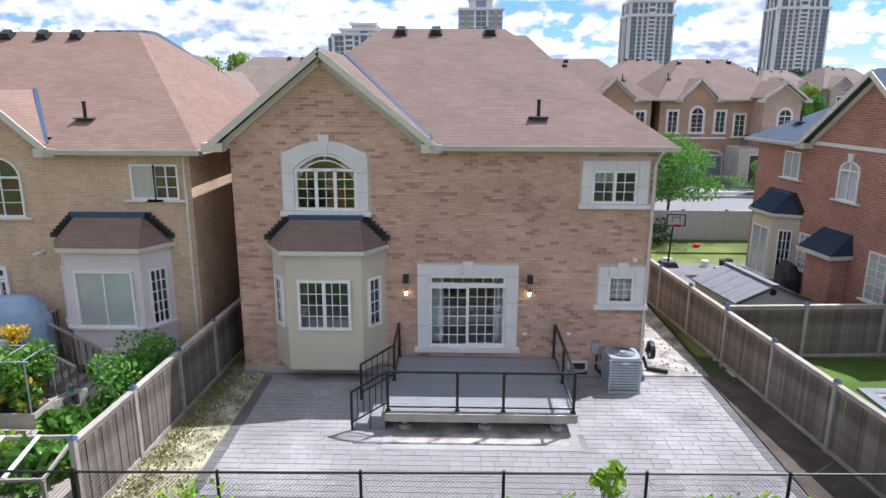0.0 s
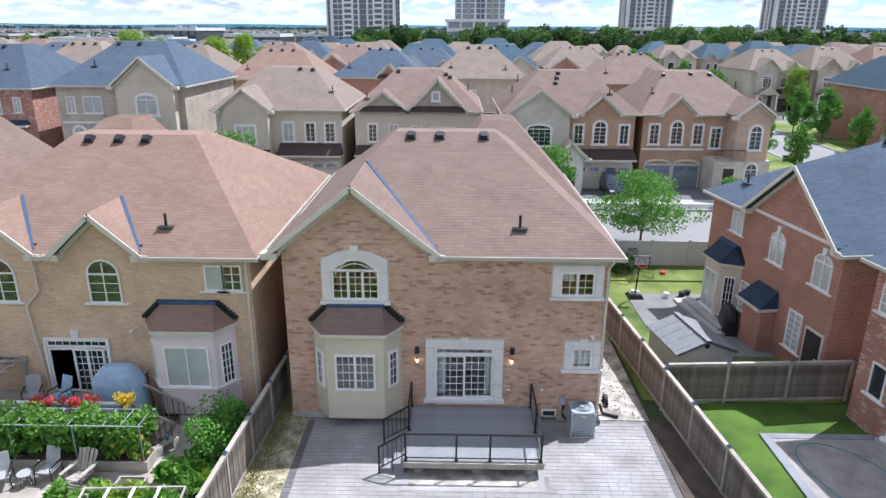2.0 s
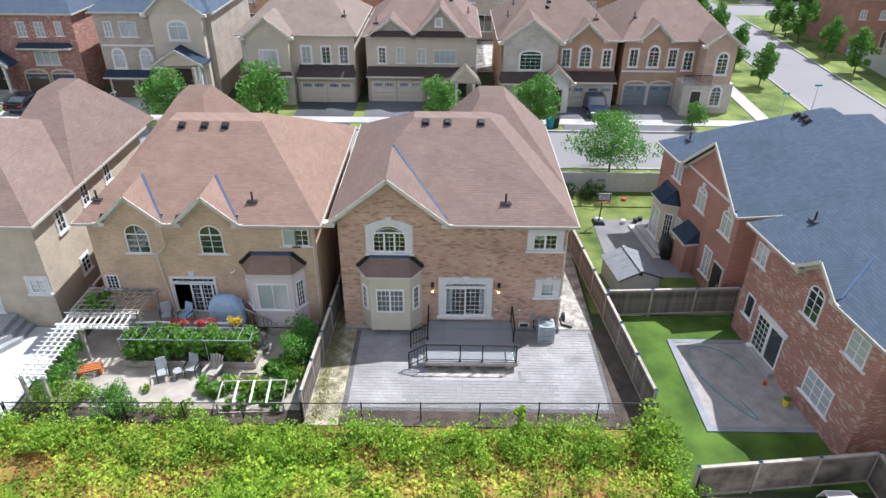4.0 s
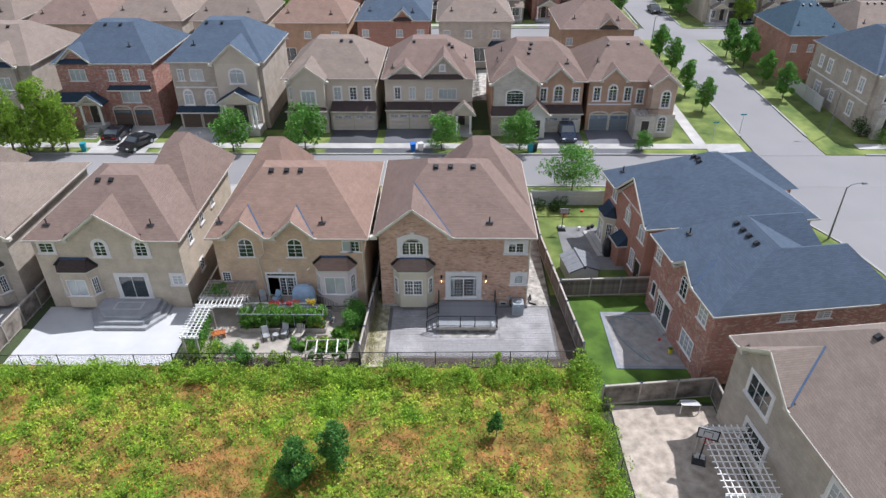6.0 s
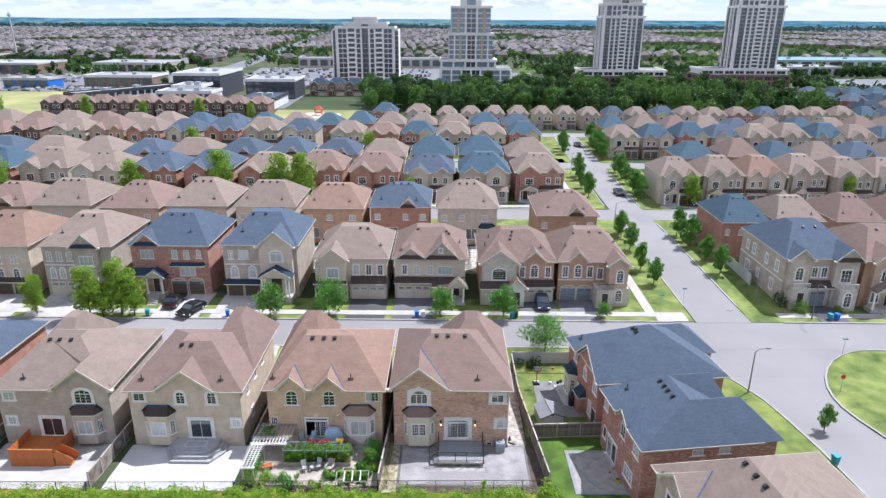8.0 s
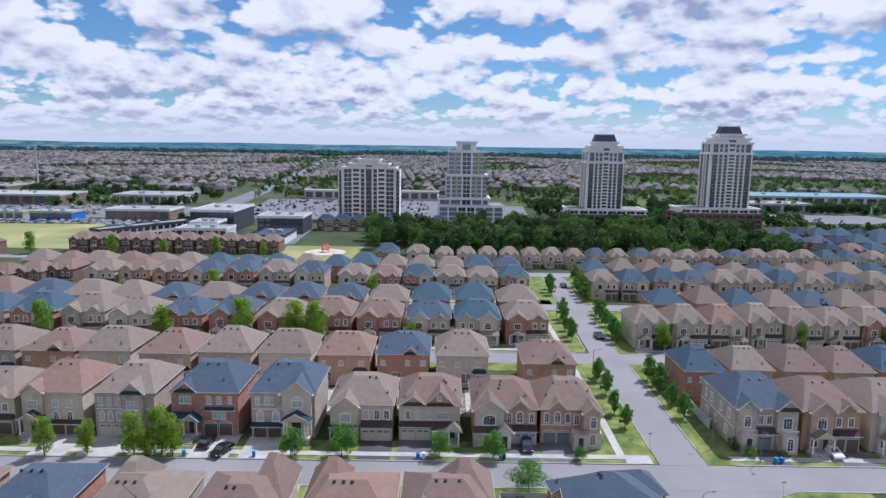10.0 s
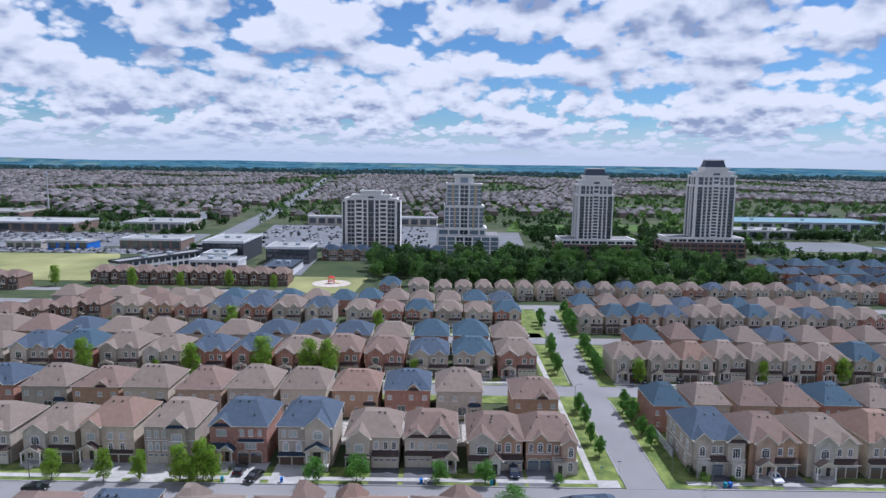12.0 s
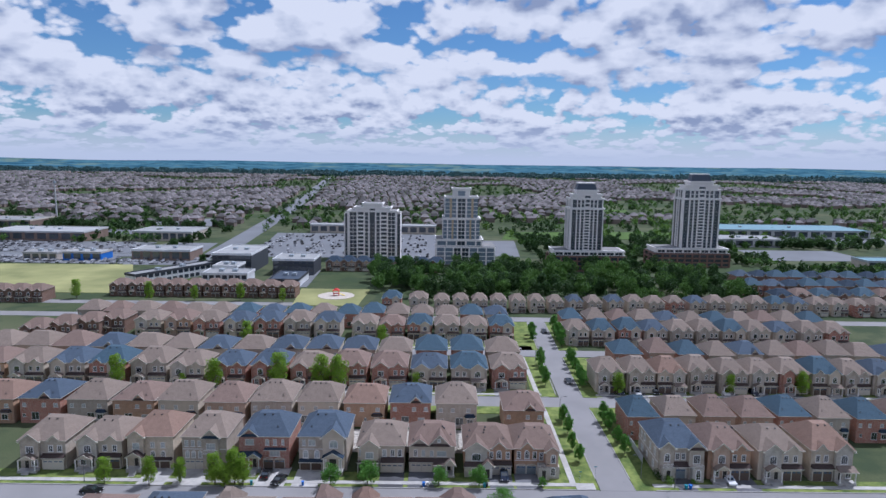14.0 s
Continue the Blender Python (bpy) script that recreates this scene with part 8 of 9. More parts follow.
# ---- pavers: the ones in the middle of the patio are pieces, the rest one mesh ----
def pavers():
    rng = random.Random(3)
    b = Build()
    meshes = {}
    count = 0
    y = -6.0
    r = 0
    while y < -0.3:
        dep = 0.2
        x = 0.9 - (0.2 if r % 2 else 0.0)
        while x < 13.1:
            w = rng.choice((0.3, 0.4, 0.4))
            x0, x1 = max(x, 0.9), min(x + w, 13.1)
            inside = 4.42 < (x0 + x1) / 2 < 9.03 and y > -4.15
            if x1 - x0 > 0.06 and not inside:
                near = 3.2 < x0 < 10.6 and y < -4.2
                wk = round(x1 - x0 - 0.008, 2)
                if near and count < 290:
                    if wk not in meshes:
                        q = Build().hull([(0, 0, -0.03), (wk, 0, -0.03), (wk, dep - 0.008, -0.03), (0, dep - 0.008, -0.03)], [(0.004, 0.004, 0.006), (wk - 0.004, 0.004, 0.006), (wk - 0.004, dep - 0.012, 0.006), (0.008, dep - 0.012, 0.006)])
                        meshes[wk] = q.mesh("paver", PAVER)
                    o = part("paver", meshes[wk], (), patio)
                    o.location = (x0, y, rng.uniform(-0.003, 0.004))
                    count += 1
                else:
                    dz = rng.uniform(-0.003, 0.004)
                    b.hull([(x0, y, -0.03), (x1 - 0.008, y, -0.03), (x1 - 0.008, y + dep - 0.008, -0.03), (x0, y + dep - 0.008, -0.03)],
                           [(x0 + 0.004, y + 0.004, 0.006 + dz), (x1 - 0.012, y + 0.004, 0.006 + dz), (x1 - 0.012, y + dep - 0.012, 0.006 + dz), (x0 + 0.004, y + dep - 0.012, 0.006 + dz)])
            x += w
        y += dep
        r += 1
    tagged(part("pavers", b, PAVER, patio), kind="stuff")
    c = Build()
    for i in range(54):
        x = 0.64 + i * 0.235
        c.box(x, x + 0.222, -6.23, -6.02, -0.03, 0.006)
    for i in range(24):
        yy = -6.0 + i * 0.238
        c.box(0.64, 0.87, yy, yy + 0.225, -0.03, 0.006)
        c.box(13.12, 13.33, yy, yy + 0.225, -0.03, 0.006)
    tagged(part("border_pavers", c, PAVER_DARK, patio), kind="stuff")


pavers()


# weeds and pebbles on the dry strip beside the patio
rng_strip = np.random.default_rng(91)
n = 5200
px = np.where(rng_strip.uniform(0, 1, n) < 0.6, rng_strip.normal(-0.45, 0.22, n), rng_strip.uniform(-0.9, 0.58, n))
strip = np.stack([np.clip(px, -0.92, 0.58), rng_strip.uniform(-6.9, 1.5, n), 0.03 + 0.05 * rng_strip.uniform(0, 1, n)], 1)
tagged(new("strip_weeds", cloud_mesh("strip_weeds", strip, 0.032, 92, leaf_material("dry yellow moss", (0.20, 0.20, 0.05), (0.34, 0.31, 0.12)), 0.4)), "dry moss and small weeds on the gravel strip", "weeds", kind="stuff")
pebbles = Build()
for i in range(900):
    x, y, r = rng_strip.uniform(11.55, 13.4), rng_strip.uniform(0.05, 13.5), rng_strip.uniform(0.015, 0.045)
    a = rng_strip.uniform(0, 1.5)
    c, s_ = math.cos(a) * r, math.sin(a) * r
    pebbles.hull([(x + c, y + s_, 0.02), (x - s_, y + c, 0.02), (x - c, y - s_, 0.02), (x + s_, y - c, 0.02)], [(x + c * 0.6, y + s_ * 0.6, 0.03 + r * 0.8), (x - s_ * 0.6, y + c * 0.6, 0.03 + r * 0.8), (x - c * 0.6, y - s_ * 0.6, 0.03 + r * 0.8), (x + s_ * 0.6, y - c * 0.6, 0.03 + r * 0.8)])
tagged(part("pebbles", pebbles, plain("grey pebble", (0.30, 0.28, 0.26), 0.9, vary=0.2, island=0.5)), "loose grey pebbles on the side path", "stones", kind="stuff")

# ---- meadow ----
def meadow_material(name, a, b2, dry):
    m, nt, b = material(name)
    geo = nt.nodes.new("ShaderNodeNewGeometry")
    vec = coords(nt)
    n1, n2 = noise_of(nt, vec, 0.13, 4, 0.65), noise_of(nt, vec, 0.9, 3)
    c = mixed(nt, a, b2, geo.outputs["Random Per Island"])
    n3 = noise_of(nt, vec, 0.55, 4, 0.7)
    add = node(nt, "ShaderNodeMath")
    add.operation = 'MULTIPLY'
    nt.links.new(ranged(nt, n1, 0.40, 0.50, 0, 1.0), add.inputs[0]), nt.links.new(ranged(nt, n3, 0.36, 0.54, 0.15, 0.95), add.inputs[1])
    c = mixed(nt, c, dry, add.outputs[0])
    c = mixed(nt, c, (0.4, 0.55, 0.4), ranged(nt, n2, 0.42, 0.6, 0, 0.9), 'MULTIPLY')
    nt.links.new(c, b.inputs["Base Color"])
    b.inputs["Roughness"].default_value, b.inputs["Specular IOR Level"].default_value = 0.75, 0.15
    t = nt.nodes.new("ShaderNodeBsdfTranslucent")
    nt.links.new(c, t.inputs[0])
    mix = nt.nodes.new("ShaderNodeMixShader")
    mix.inputs[0].default_value = 0.3
    out = [q for q in nt.nodes if q.type == 'OUTPUT_MATERIAL'][0]
    nt.links.new(b.outputs[0], mix.inputs[1]), nt.links.new(t.outputs[0], mix.inputs[2])
    nt.links.new(mix.outputs[0], out.inputs[0])
    return m


WEEDS = meadow_material("meadow weeds", (0.18, 0.36, 0.02), (0.52, 0.64, 0.06), (0.50, 0.52, 0.08))
RUST = meadow_material("rust dry grass", (0.50, 0.20, 0.06), (0.62, 0.32, 0.11), (0.52, 0.25, 0.08))
rng = np.random.default_rng(8)


def dryness(x, y):
    """Where the meadow has dried to rust, over 0."""
    return 0.75 * noise.noise((x * 0.12, y * 0.2, 5.0)) + 0.5 * noise.noise((x * 0.4, y * 0.55, 9.0)) - max(0.0, (y + 13.5) * 0.13)


def meadow_points(n, x0, x1, y0, y1):
    x, y = rng.uniform(x0, x1, n), y0 + (y1 - y0) * rng.uniform(0, 1, n) ** 0.75
    keep = ~((x > 14.6) & (y < -24))
    x, y = x[keep], y[keep]
    dry = np.array([dryness(a, b) for a, b in zip(x, y)])
    lump = np.array([noise.noise((a * 0.8, b * 0.8, 3.0)) for a, b in zip(x, y)])
    rust = dry > rng.uniform(-0.19, 0.05, len(x))
    high = np.where(rust, 0.3, 0.3 + 1.1 * np.clip(lump, 0, 1))
    z = rng.uniform(0.0, 1.0, len(x)) * high
    pts = np.stack([x, y, z], 1)
    return pts[~rust], pts[rust]


green, rust = meadow_points(190000, -62, 15.3, -46, -7.6)
tagged(new("meadow_weeds", cloud_mesh("meadow_weeds", green, 0.095, 51, WEEDS, 0.6)), "tall bright green meadow weeds", "grass", kind="stuff")
tagged(new("dry_grass", cloud_mesh("dry_grass", rust, 0.07, 53, RUST, 0.8)), "feathery rust-brown dry meadow grass", "grass", kind="stuff")
centres = []
for i in range(420):
    x, y = rng.uniform(-60, 14.5), rng.uniform(-40, -9)
    if dryness(x, y) < -0.02:
        centres.append((x, y, rng.uniform(0.2, 0.6)))
gm = Build()
gm.add([(-120, -120, -0.02), (15.4, -120, -0.02), (15.4, -7.1, -0.02), (-120, -7.1, -0.02)], [(0, 1, 2, 3)])
tagged(new("meadow_shrubs", cloud_mesh("meadow_shrubs", clumps(rng, centres, rng.uniform(0.3, 0.6, len(centres)), 90), 0.085, 54, leaf_material("meadow shrub leaves", (0.16, 0.33, 0.03), (0.36, 0.50, 0.05)))), "low bright green shrubs in the meadow", "shrubs", kind="stuff")
setting("meadow", gm, meadow_material("meadow floor", (0.15, 0.26, 0.02), (0.24, 0.34, 0.04), (0.44, 0.235, 0.085)), "wild meadow floor of weeds and dry grass", "meadow")
# the ragged belt of shrubs along the fences
centres = []
for i in range(520):
    x = rng.uniform(-62, 15.0)
    centres.append((x, rng.uniform(-9.2, -7.6), rng.uniform(0.15, 1.0) * (0.75 + 0.5 * noise.noise((x * 0.3, 0, 0)))))
for i in range(60):
    centres.append((rng.uniform(14.4, 15.6), rng.uniform(-24, -7.5), rng.uniform(0.1, 0.8)))
tagged(new("shrub_belt", cloud_mesh("shrub_belt", clumps(rng, centres, rng.uniform(0.35, 0.7, len(centres)), 120), 0.07, 52, leaf_material("shrub leaves", (0.19, 0.35, 0.03), (0.38, 0.54, 0.06)))), "ragged bright green shrubs along the fence", "shrubs", kind="stuff")
LEAF_SAPLING = leaf_material("sapling leaves", (0.075, 0.21, 0.04), (0.15, 0.32, 0.065))
tree("sapling", "young green tree in the meadow", -3.7, -16.8, 2.9, 1.15, 61, LEAF_SAPLING, 34, 190, 0.075, 0.1, z=0)
tree("sapling", "young green tree in the meadow", -1.2, -16.0, 3.5, 1.0, 62, LEAF_SAPLING, 34, 190, 0.075, 0.1, z=0)
tree("sapling", "slim young tree in the meadow", 8.3, -13.6, 2.2, 0.5, 63, LEAF_SAPLING, 18, 90, 0.08, 0.2, z=0)
tree("sapling", "bright young maple beside the chain-link fence", 8.6, -8.0, 2.0, 0.5, 64, LEAF_BRIGHT, 7, 20, 0.13, 0.12, z=0)
bush("maple_shrub", "bright green maple shrub at the fence corner", 14.9, -7.7, 1.5, 1.2, 1.5, 65, LEAF_BRIGHT, 50, 0.12)

# ---- driveways, cars, lamps ----
for cx, x0, x1, y1, m in ((27, 21.9, 27.6, 35, DRIVE), (16, 15.9, 21.2, 34.4, DRIVE), (3, -2.6, 3.3, 35.2, DRIVE), (-9, -9.2, -3.6, 35, DRIVE), (-23, -28.6, -22.6, 35.8, CONCRETE), (-36, -37.0, -30.2, 36.5, CONCRETE), (-50, -55.2, -48.8, 36, CONCRETE), (-62, -63.2, -57.0, 36, CONCRETE), (58, 58.4, 62.6, 33.4, DRIVE), (71, 71.3, 77, 34, DRIVE)):
    g = Build()
    sheet(g, x0, x1, 27.96, 29.28, 0.13)
    sheet(g, x0, x1, 30.72, y1, 0.13)
    setting("driveway", g, m, "driveway between garage and street", "driveway")
for i, x in enumerate(np.arange(-118.2, 34, 12.7)):
    g = Build()
    sheet(g, x, x + 5.2, 83.76, 90.5, 0.13)
    setting("driveway", g, DRIVE, "asphalt driveway of the third row", "driveway")
for i, x in enumerate(np.arange(54.7, 150, 9.75)):
    g = Build()
    sheet(g, x, x + 4.4, 83.76, 89.0, 0.13)
    setting("driveway", g, DRIVE, "asphalt driveway east of the side street", "driveway")
for x in (-8.5, 5.5, -22, -36):
    g = Build()
    sheet(g, x, x + 5.5, 13.0, 19.94, 0.13)
    setting("driveway", g, CONCRETE, "pale driveway of the meadow houses", "driveway")

PAINT_K = plain("black car paint", (0.012, 0.013, 0.016), 0.2, 0.2, vary=0.1, bump=0, spec=0.7)
PAINT_B = plain("dark blue car paint", (0.02, 0.03, 0.055), 0.2, 0.2, vary=0.1, bump=0, spec=0.7)
PAINT_W = plain("white car paint", (0.7, 0.7, 0.7), 0.25, 0.0, vary=0.05, bump=0, spec=0.7)
TYRE = plain("tyre rubber", (0.02, 0.02, 0.02), 0.9)
TAIL = plain("red tail light", (0.4, 0.01, 0.01), 0.3)


def car(x, y, turn, paint, label, suv=False):
    root = thing("car", label, "car", (x, y, ground_z(y) + (0.13 if not 20.2 < y < 27.7 else 0.01)), turn, "parked cars")
    L, W, H = 4.6, 1.82, 1.65 if suv else 1.45
    prof = [(-2.28, 0.35), (-2.3, 0.62), (-2.15, 0.82), (-1.0, 0.95), (-0.3, H - 0.02), (0.3, H), (1.2 if suv else 1.0, H - 0.06), (1.75 if not suv else 2.05, 1.02), (2.22, 0.95), (2.3, 0.6), (2.25, 0.35)]
    b = Build()
    n = len(prof)
    for s in (1,):
        lo = [(px, -W / 2 + (0.12 if pz > 1.0 else 0.0), pz) for px, pz in prof]
        hi = [(px, W / 2 - (0.12 if pz > 1.0 else 0.0), pz) for px, pz in prof]
        b.add(lo + hi, [tuple(range(n)), tuple(reversed(range(n, 2 * n)))] + [(i, n + i, n + (i + 1) % n, (i + 1) % n) for i in range(n)])
    body = part("body", b, paint, root)
    g = Build()
    g.hull([(-0.95, -0.72, 0.99), (-0.95, 0.72, 0.99), (-0.40, 0.66, H - 0.08), (-0.40, -0.66, H - 0.08)], [(-0.97, -0.72, 1.01), (-0.97, 0.72, 1.01), (-0.42, 0.66, H - 0.05), (-0.42, -0.66, H - 0.05)])
    part("windscreen", g, GLASS, body)
    g = Build()
    e = 2.03 if suv else 1.72
    g.hull([(e, -0.7, 1.05), (e, 0.7, 1.05), (1.28 if suv else 1.06, 0.66, H - 0.1), (1.28 if suv else 1.06, -0.66, H - 0.1)], [(e + 0.03, -0.7, 1.06), (e + 0.03, 0.7, 1.06), (1.31 if suv else 1.09, 0.66, H - 0.08), (1.31 if suv else 1.09, -0.66, H - 0.08)])
    part("rear_window", g, GLASS, body)
    for s in (-1, 1):
        y0, y1 = sorted((s * 0.84, s * 0.80))
        part("side_window", Build().hull([(-0.75, y0, 1.03), (1.5, y0, 1.03), (1.5, y1, 1.03), (-0.75, y1, 1.03)], [(-0.25, y0, H - 0.1), (0.95, y0, H - 0.1), (0.95, y1, H - 0.1), (-0.25, y1, H - 0.1)]), GLASS, body)
        part("tail_light", Build().box(2.22, 2.31, min(s * 0.85, s * 0.5), max(s * 0.85, s * 0.5), 0.72, 0.86), TAIL, body)
        part("headlight", Build().box(-2.3, -2.2, min(s * 0.85, s * 0.5), max(s * 0.85, s * 0.5), 0.62, 0.75), WHITE, body)
        for wx in (-1.4, 1.4):
            w = part("wheel", Build().limb((wx, s * 0.72, 0.33), (wx, s * 0.92, 0.33), 0.33, 0.33, 16), TYRE, root)
            part("rim", Build().limb((wx, s * 0.92, 0.33), (wx, s * 0.935, 0.33), 0.21, 0.19, 12), METAL, w)
    return root


C1 = car(-31.6, 29.6, 70, PAINT_K, "black saloon car parked across the pavement")
car(-35.1, 32.4, -92, PAINT_K, "black car on the concrete driveway")
C2 = car(19.4, 32.6, 90, PAINT_B, "dark suv on the driveway beside a garage", True)
C3 = car(66.0, 86.8, 90, PAINT_W, "white car on a driveway")
for src, x, y, t in ((C1, -71.0, 24.5, 178), (C2, 61.0, 87.5, 90), (C1, 46.6, 97.0, 92), (C3, 94, 88, 90), (C1, 72.0, 88.0, 90), (C3, 71.0, 31.8, 90), (C2, 103.0, 88.0, 92), (C1, 48.4, 160, 92), (C2, -96, 79, 178), (C3, -33.5, 80.5, 2)):
    copy_thing(src, pose(x, y, ground_z(y) + (0.13 if 84 < y < 92 or 28 < y < 36 else 0.02), 0, 0, t))


LAMP_POLE = plain("dark grey lamp steel", (0.16, 0.165, 0.17), 0.5, 0.3, vary=0.1)


def street_lamp(x, y, turn, label="dark grey street lamp with curved arm"):
    root = thing("street_lamp", label, "street lamp", (x, y, ground_z(y)), turn, "street lamps")
    part("pole", Build().limb((0, 0, 0), (0, 0, 5.4), 0.09, 0.055, 8), LAMP_POLE, root)
    b = Build()
    pts = [(0, 0, 5.3), (0.35, 0, 5.6), (0.9, 0, 5.72), (1.5, 0, 5.7)]
    for p, q in zip(pts, pts[1:]):
        b.limb(p, q, 0.035, 0.035, 6)
    part("arm", b, LAMP_POLE, root)
    part("lamp_head", Build().hull([(1.35, -0.13, 5.62), (1.95, -0.1, 5.6), (1.95, 0.1, 5.6), (1.35, 0.13, 5.62)], [(1.4, -0.08, 5.76), (1.85, -0.05, 5.7), (1.85, 0.05, 5.7), (1.4, 0.08, 5.76)]), LAMP_POLE, root)
    return root


SL = street_lamp(40.6, 10.5, 10)
for x, y, t in ((38.7, 69.0, 10), (51.2, 33.4, 170), (-20.5, 19.4, 90), (38.9, 119, 10), (57.5, 29.0, -90), (-75, 29, -90)):
    copy_thing(SL, pose(x, y, ground_z(y), 0, 0, t))
for x, y in ((56.0, 18.6), (40.7, 33.8), (36.6, 31.4)):
    r = thing("street_sign", "small street name sign on a thin pole", "sign", (x, y, ground_z(y)))
    part("pole", Build().tube(0, 0, 0, 2.6, 0.03, n=8), METAL, r)
    part("sign_plate", Build().box(-0.35, 0.35, -0.01, 0.01, 2.45, 2.62), TEAL, r)
r = thing("stop_sign", "red stop sign on a thin pole", "sign", (51.3, 10.5, 0))
part("pole", Build().tube(0, 0, 0, 2.2, 0.03, n=8), METAL, r)
b = Build()
oct_ = [(0.3 * math.cos(math.pi * (i + 0.5) / 4), 0.3 * math.sin(math.pi * (i + 0.5) / 4)) for i in range(8)]
b.add([(x, -0.02, 2.2 + z) for x, z in oct_] + [(x, 0.0, 2.2 + z) for x, z in oct_], [tuple(range(8)), tuple(reversed(range(8, 16)))] + [(i, 8 + i, 8 + (i + 1) % 8, (i + 1) % 8) for i in range(8)])
part("sign_plate", b, RED, r)
for x, y, m in ((1.0, 28.7, BLUEP), (1.9, 28.8, WHITE), (14.6, 28.6, TEAL), (15.1, 28.8, BLACK), (-37.5, 28.6, TEAL), (60.0, 28.8, TEAL), (61, 28.9, BLUEP), (-26.0, 28.5, BLUEP), (43.5, -2.5, TEAL)):
    r = thing("recycling_bin", "wheeled recycling bin at the kerb", "bin", (x, y, ground_z(y) + 0.06), 15, "kerbside bins")
    part("body", Build().hull([(-0.22, -0.25, 0), (0.22, -0.25, 0), (0.22, 0.25, 0), (-0.22, 0.25, 0)], [(-0.28, -0.33, 0.9), (0.28, -0.33, 0.9), (0.28, 0.33, 0.9), (-0.28, 0.33, 0.9)]), m, r)
    part("lid", Build().box(-0.3, 0.3, -0.36, 0.36, 0.9, 0.97), m, r)

# ---- towers ----
TOWERC = plain("pale tower concrete", (0.80, 0.76, 0.73), 0.85, vary=0.07, scale=0.1, grain=2)
TOWERT = plain("tan tower cladding", (0.50, 0.39, 0.26), 0.85, vary=0.07, scale=0.1, grain=2)
TOWERG = pane_material("tower glazing", (0.035, 0.045, 0.06), 0.15)
TOWERL = pane_material("pale blue tower glazing", (0.16, 0.20, 0.25), 0.15)
ROOFDECK = plain("grey roof gravel", (0.2, 0.195, 0.19), 0.95, vary=0.15, scale=0.2, grain=2)
HATM = plain("dark metal roof", (0.05, 0.065, 0.09), 0.5, 0.2, vary=0.1)
TBRICK = plain("brown podium brick", (0.20, 0.115, 0.09), 0.9, vary=0.15, scale=0.3, grain=3)
BAY_WIDTH = {"P": 0.6, "T": 0.9, "W": 1.6, "B": 2.5, "D": 2.4, "L": 1.7}


def front(root, u0, u1, at, z0, z1, floors, bays, wall=None, side=False):
    """One face of a tower: P, T piers, W windows in the wall, B balconies, D dark and L pale glazing."""
    wall = wall or TOWERC
    unit = (u1 - u0) / sum(BAY_WIDTH[k] for k in bays)
    fh = (z1 - z0) / floors
    glaze, pale, slab = Build(), Build(), Build()

    def put(b, a, c, d0, d1, q0, q1):
        if side:
            b.box(at - d1, at - d0, a, c, q0, q1)
        else:
            b.box(a, c, at - d1, at - d0, q0, q1)
    u = u0
    for k in bays:
        v = u + BAY_WIDTH[k] * unit
        if k in "PT":
            p = Build()
            put(p, u, v, -0.1, 0.7, z0, z1)
            part("pier", p, TOWERT if k == "T" else wall, root)
        for f in range(floors):
            q = z0 + f * fh
            if k == "W":
                put(glaze, u + 0.08 * unit, v - 0.08 * unit, -0.05, 0.06, q + fh * 0.1, q + fh * 0.94)
            elif k == "B":
                put(glaze, u, v, -0.05, 0.05, q + fh * 0.18, q + fh)
                put(slab, u, v, 0.0, 0.75, q - fh * 0.02, q + fh * 0.12)
                put(slab, u, v, 0.65, 0.75, q + fh * 0.12, q + fh * 0.36)
            elif k == "D":
                put(glaze, u, v, -0.05, 0.08, q + fh * 0.05, q + fh)
            elif k == "L":
                put(pale, u, v, -0.05, 0.08, q + fh * 0.12, q + fh * 0.95)
        u = v
    for nm, b, m in (("glazing", glaze, TOWERG), ("pale_glazing", pale, TOWERL), ("balcony", slab, wall)):
        if b.v:
            tagged(part(nm, b, m, root), kind="stuff")


def mass(root, x0, x1, y0, y1, z0, z1, floors, bays, side="", wall=None, name="wall", cornice=True):
    part(name, Build().box(x0, x1, y0, y1, z0, z1), wall or TOWERC, root)
    if bays:
        front(root, x0, x1, y0, z0 + 0.3, z1 - 1.0, floors, bays, wall)
    if side:
        front(root, y0, y1, x0, z0 + 0.3, z1 - 1.0, floors, side, wall, True)
    part("roof_deck", Build().box(x0, x1, y0, y1, z1, z1 + 0.12), ROOFDECK, root)
    if cornice:
        b = Build()
        b.box(x0 - 0.8, x1 + 0.8, y0 - 1.0, y0 - 0.004, z1 - 0.9, z1 + 0.3).box(x0 - 0.8, x0 - 0.004, y0, y1, z1 - 0.9, z1 + 0.3).box(x1 + 0.004, x1 + 0.8, y0, y1, z1 - 0.9, z1 + 0.3)
        part("cornice", b, TOWERC, root)


def arched_light(root, x, y, z, w, h):
    n = 10
    loop = [(-w / 2, 0), (w / 2, 0)] + [(w / 2 * math.cos(math.pi * i / n), h + w / 2 * math.sin(math.pi * i / n)) for i in range(n + 1)]
    m = len(loop)
    part("arched_window", Build().add([(x + u, y - 0.2, z + v) for u, v in loop] + [(x + u, y + 0.1, z + v) for u, v in loop], [tuple(range(m)), tuple(reversed(range(m, 2 * m)))] + [(i, m + i, m + (i + 1) % m, (i + 1) % m) for i in range(m)]), TOWERG, root)


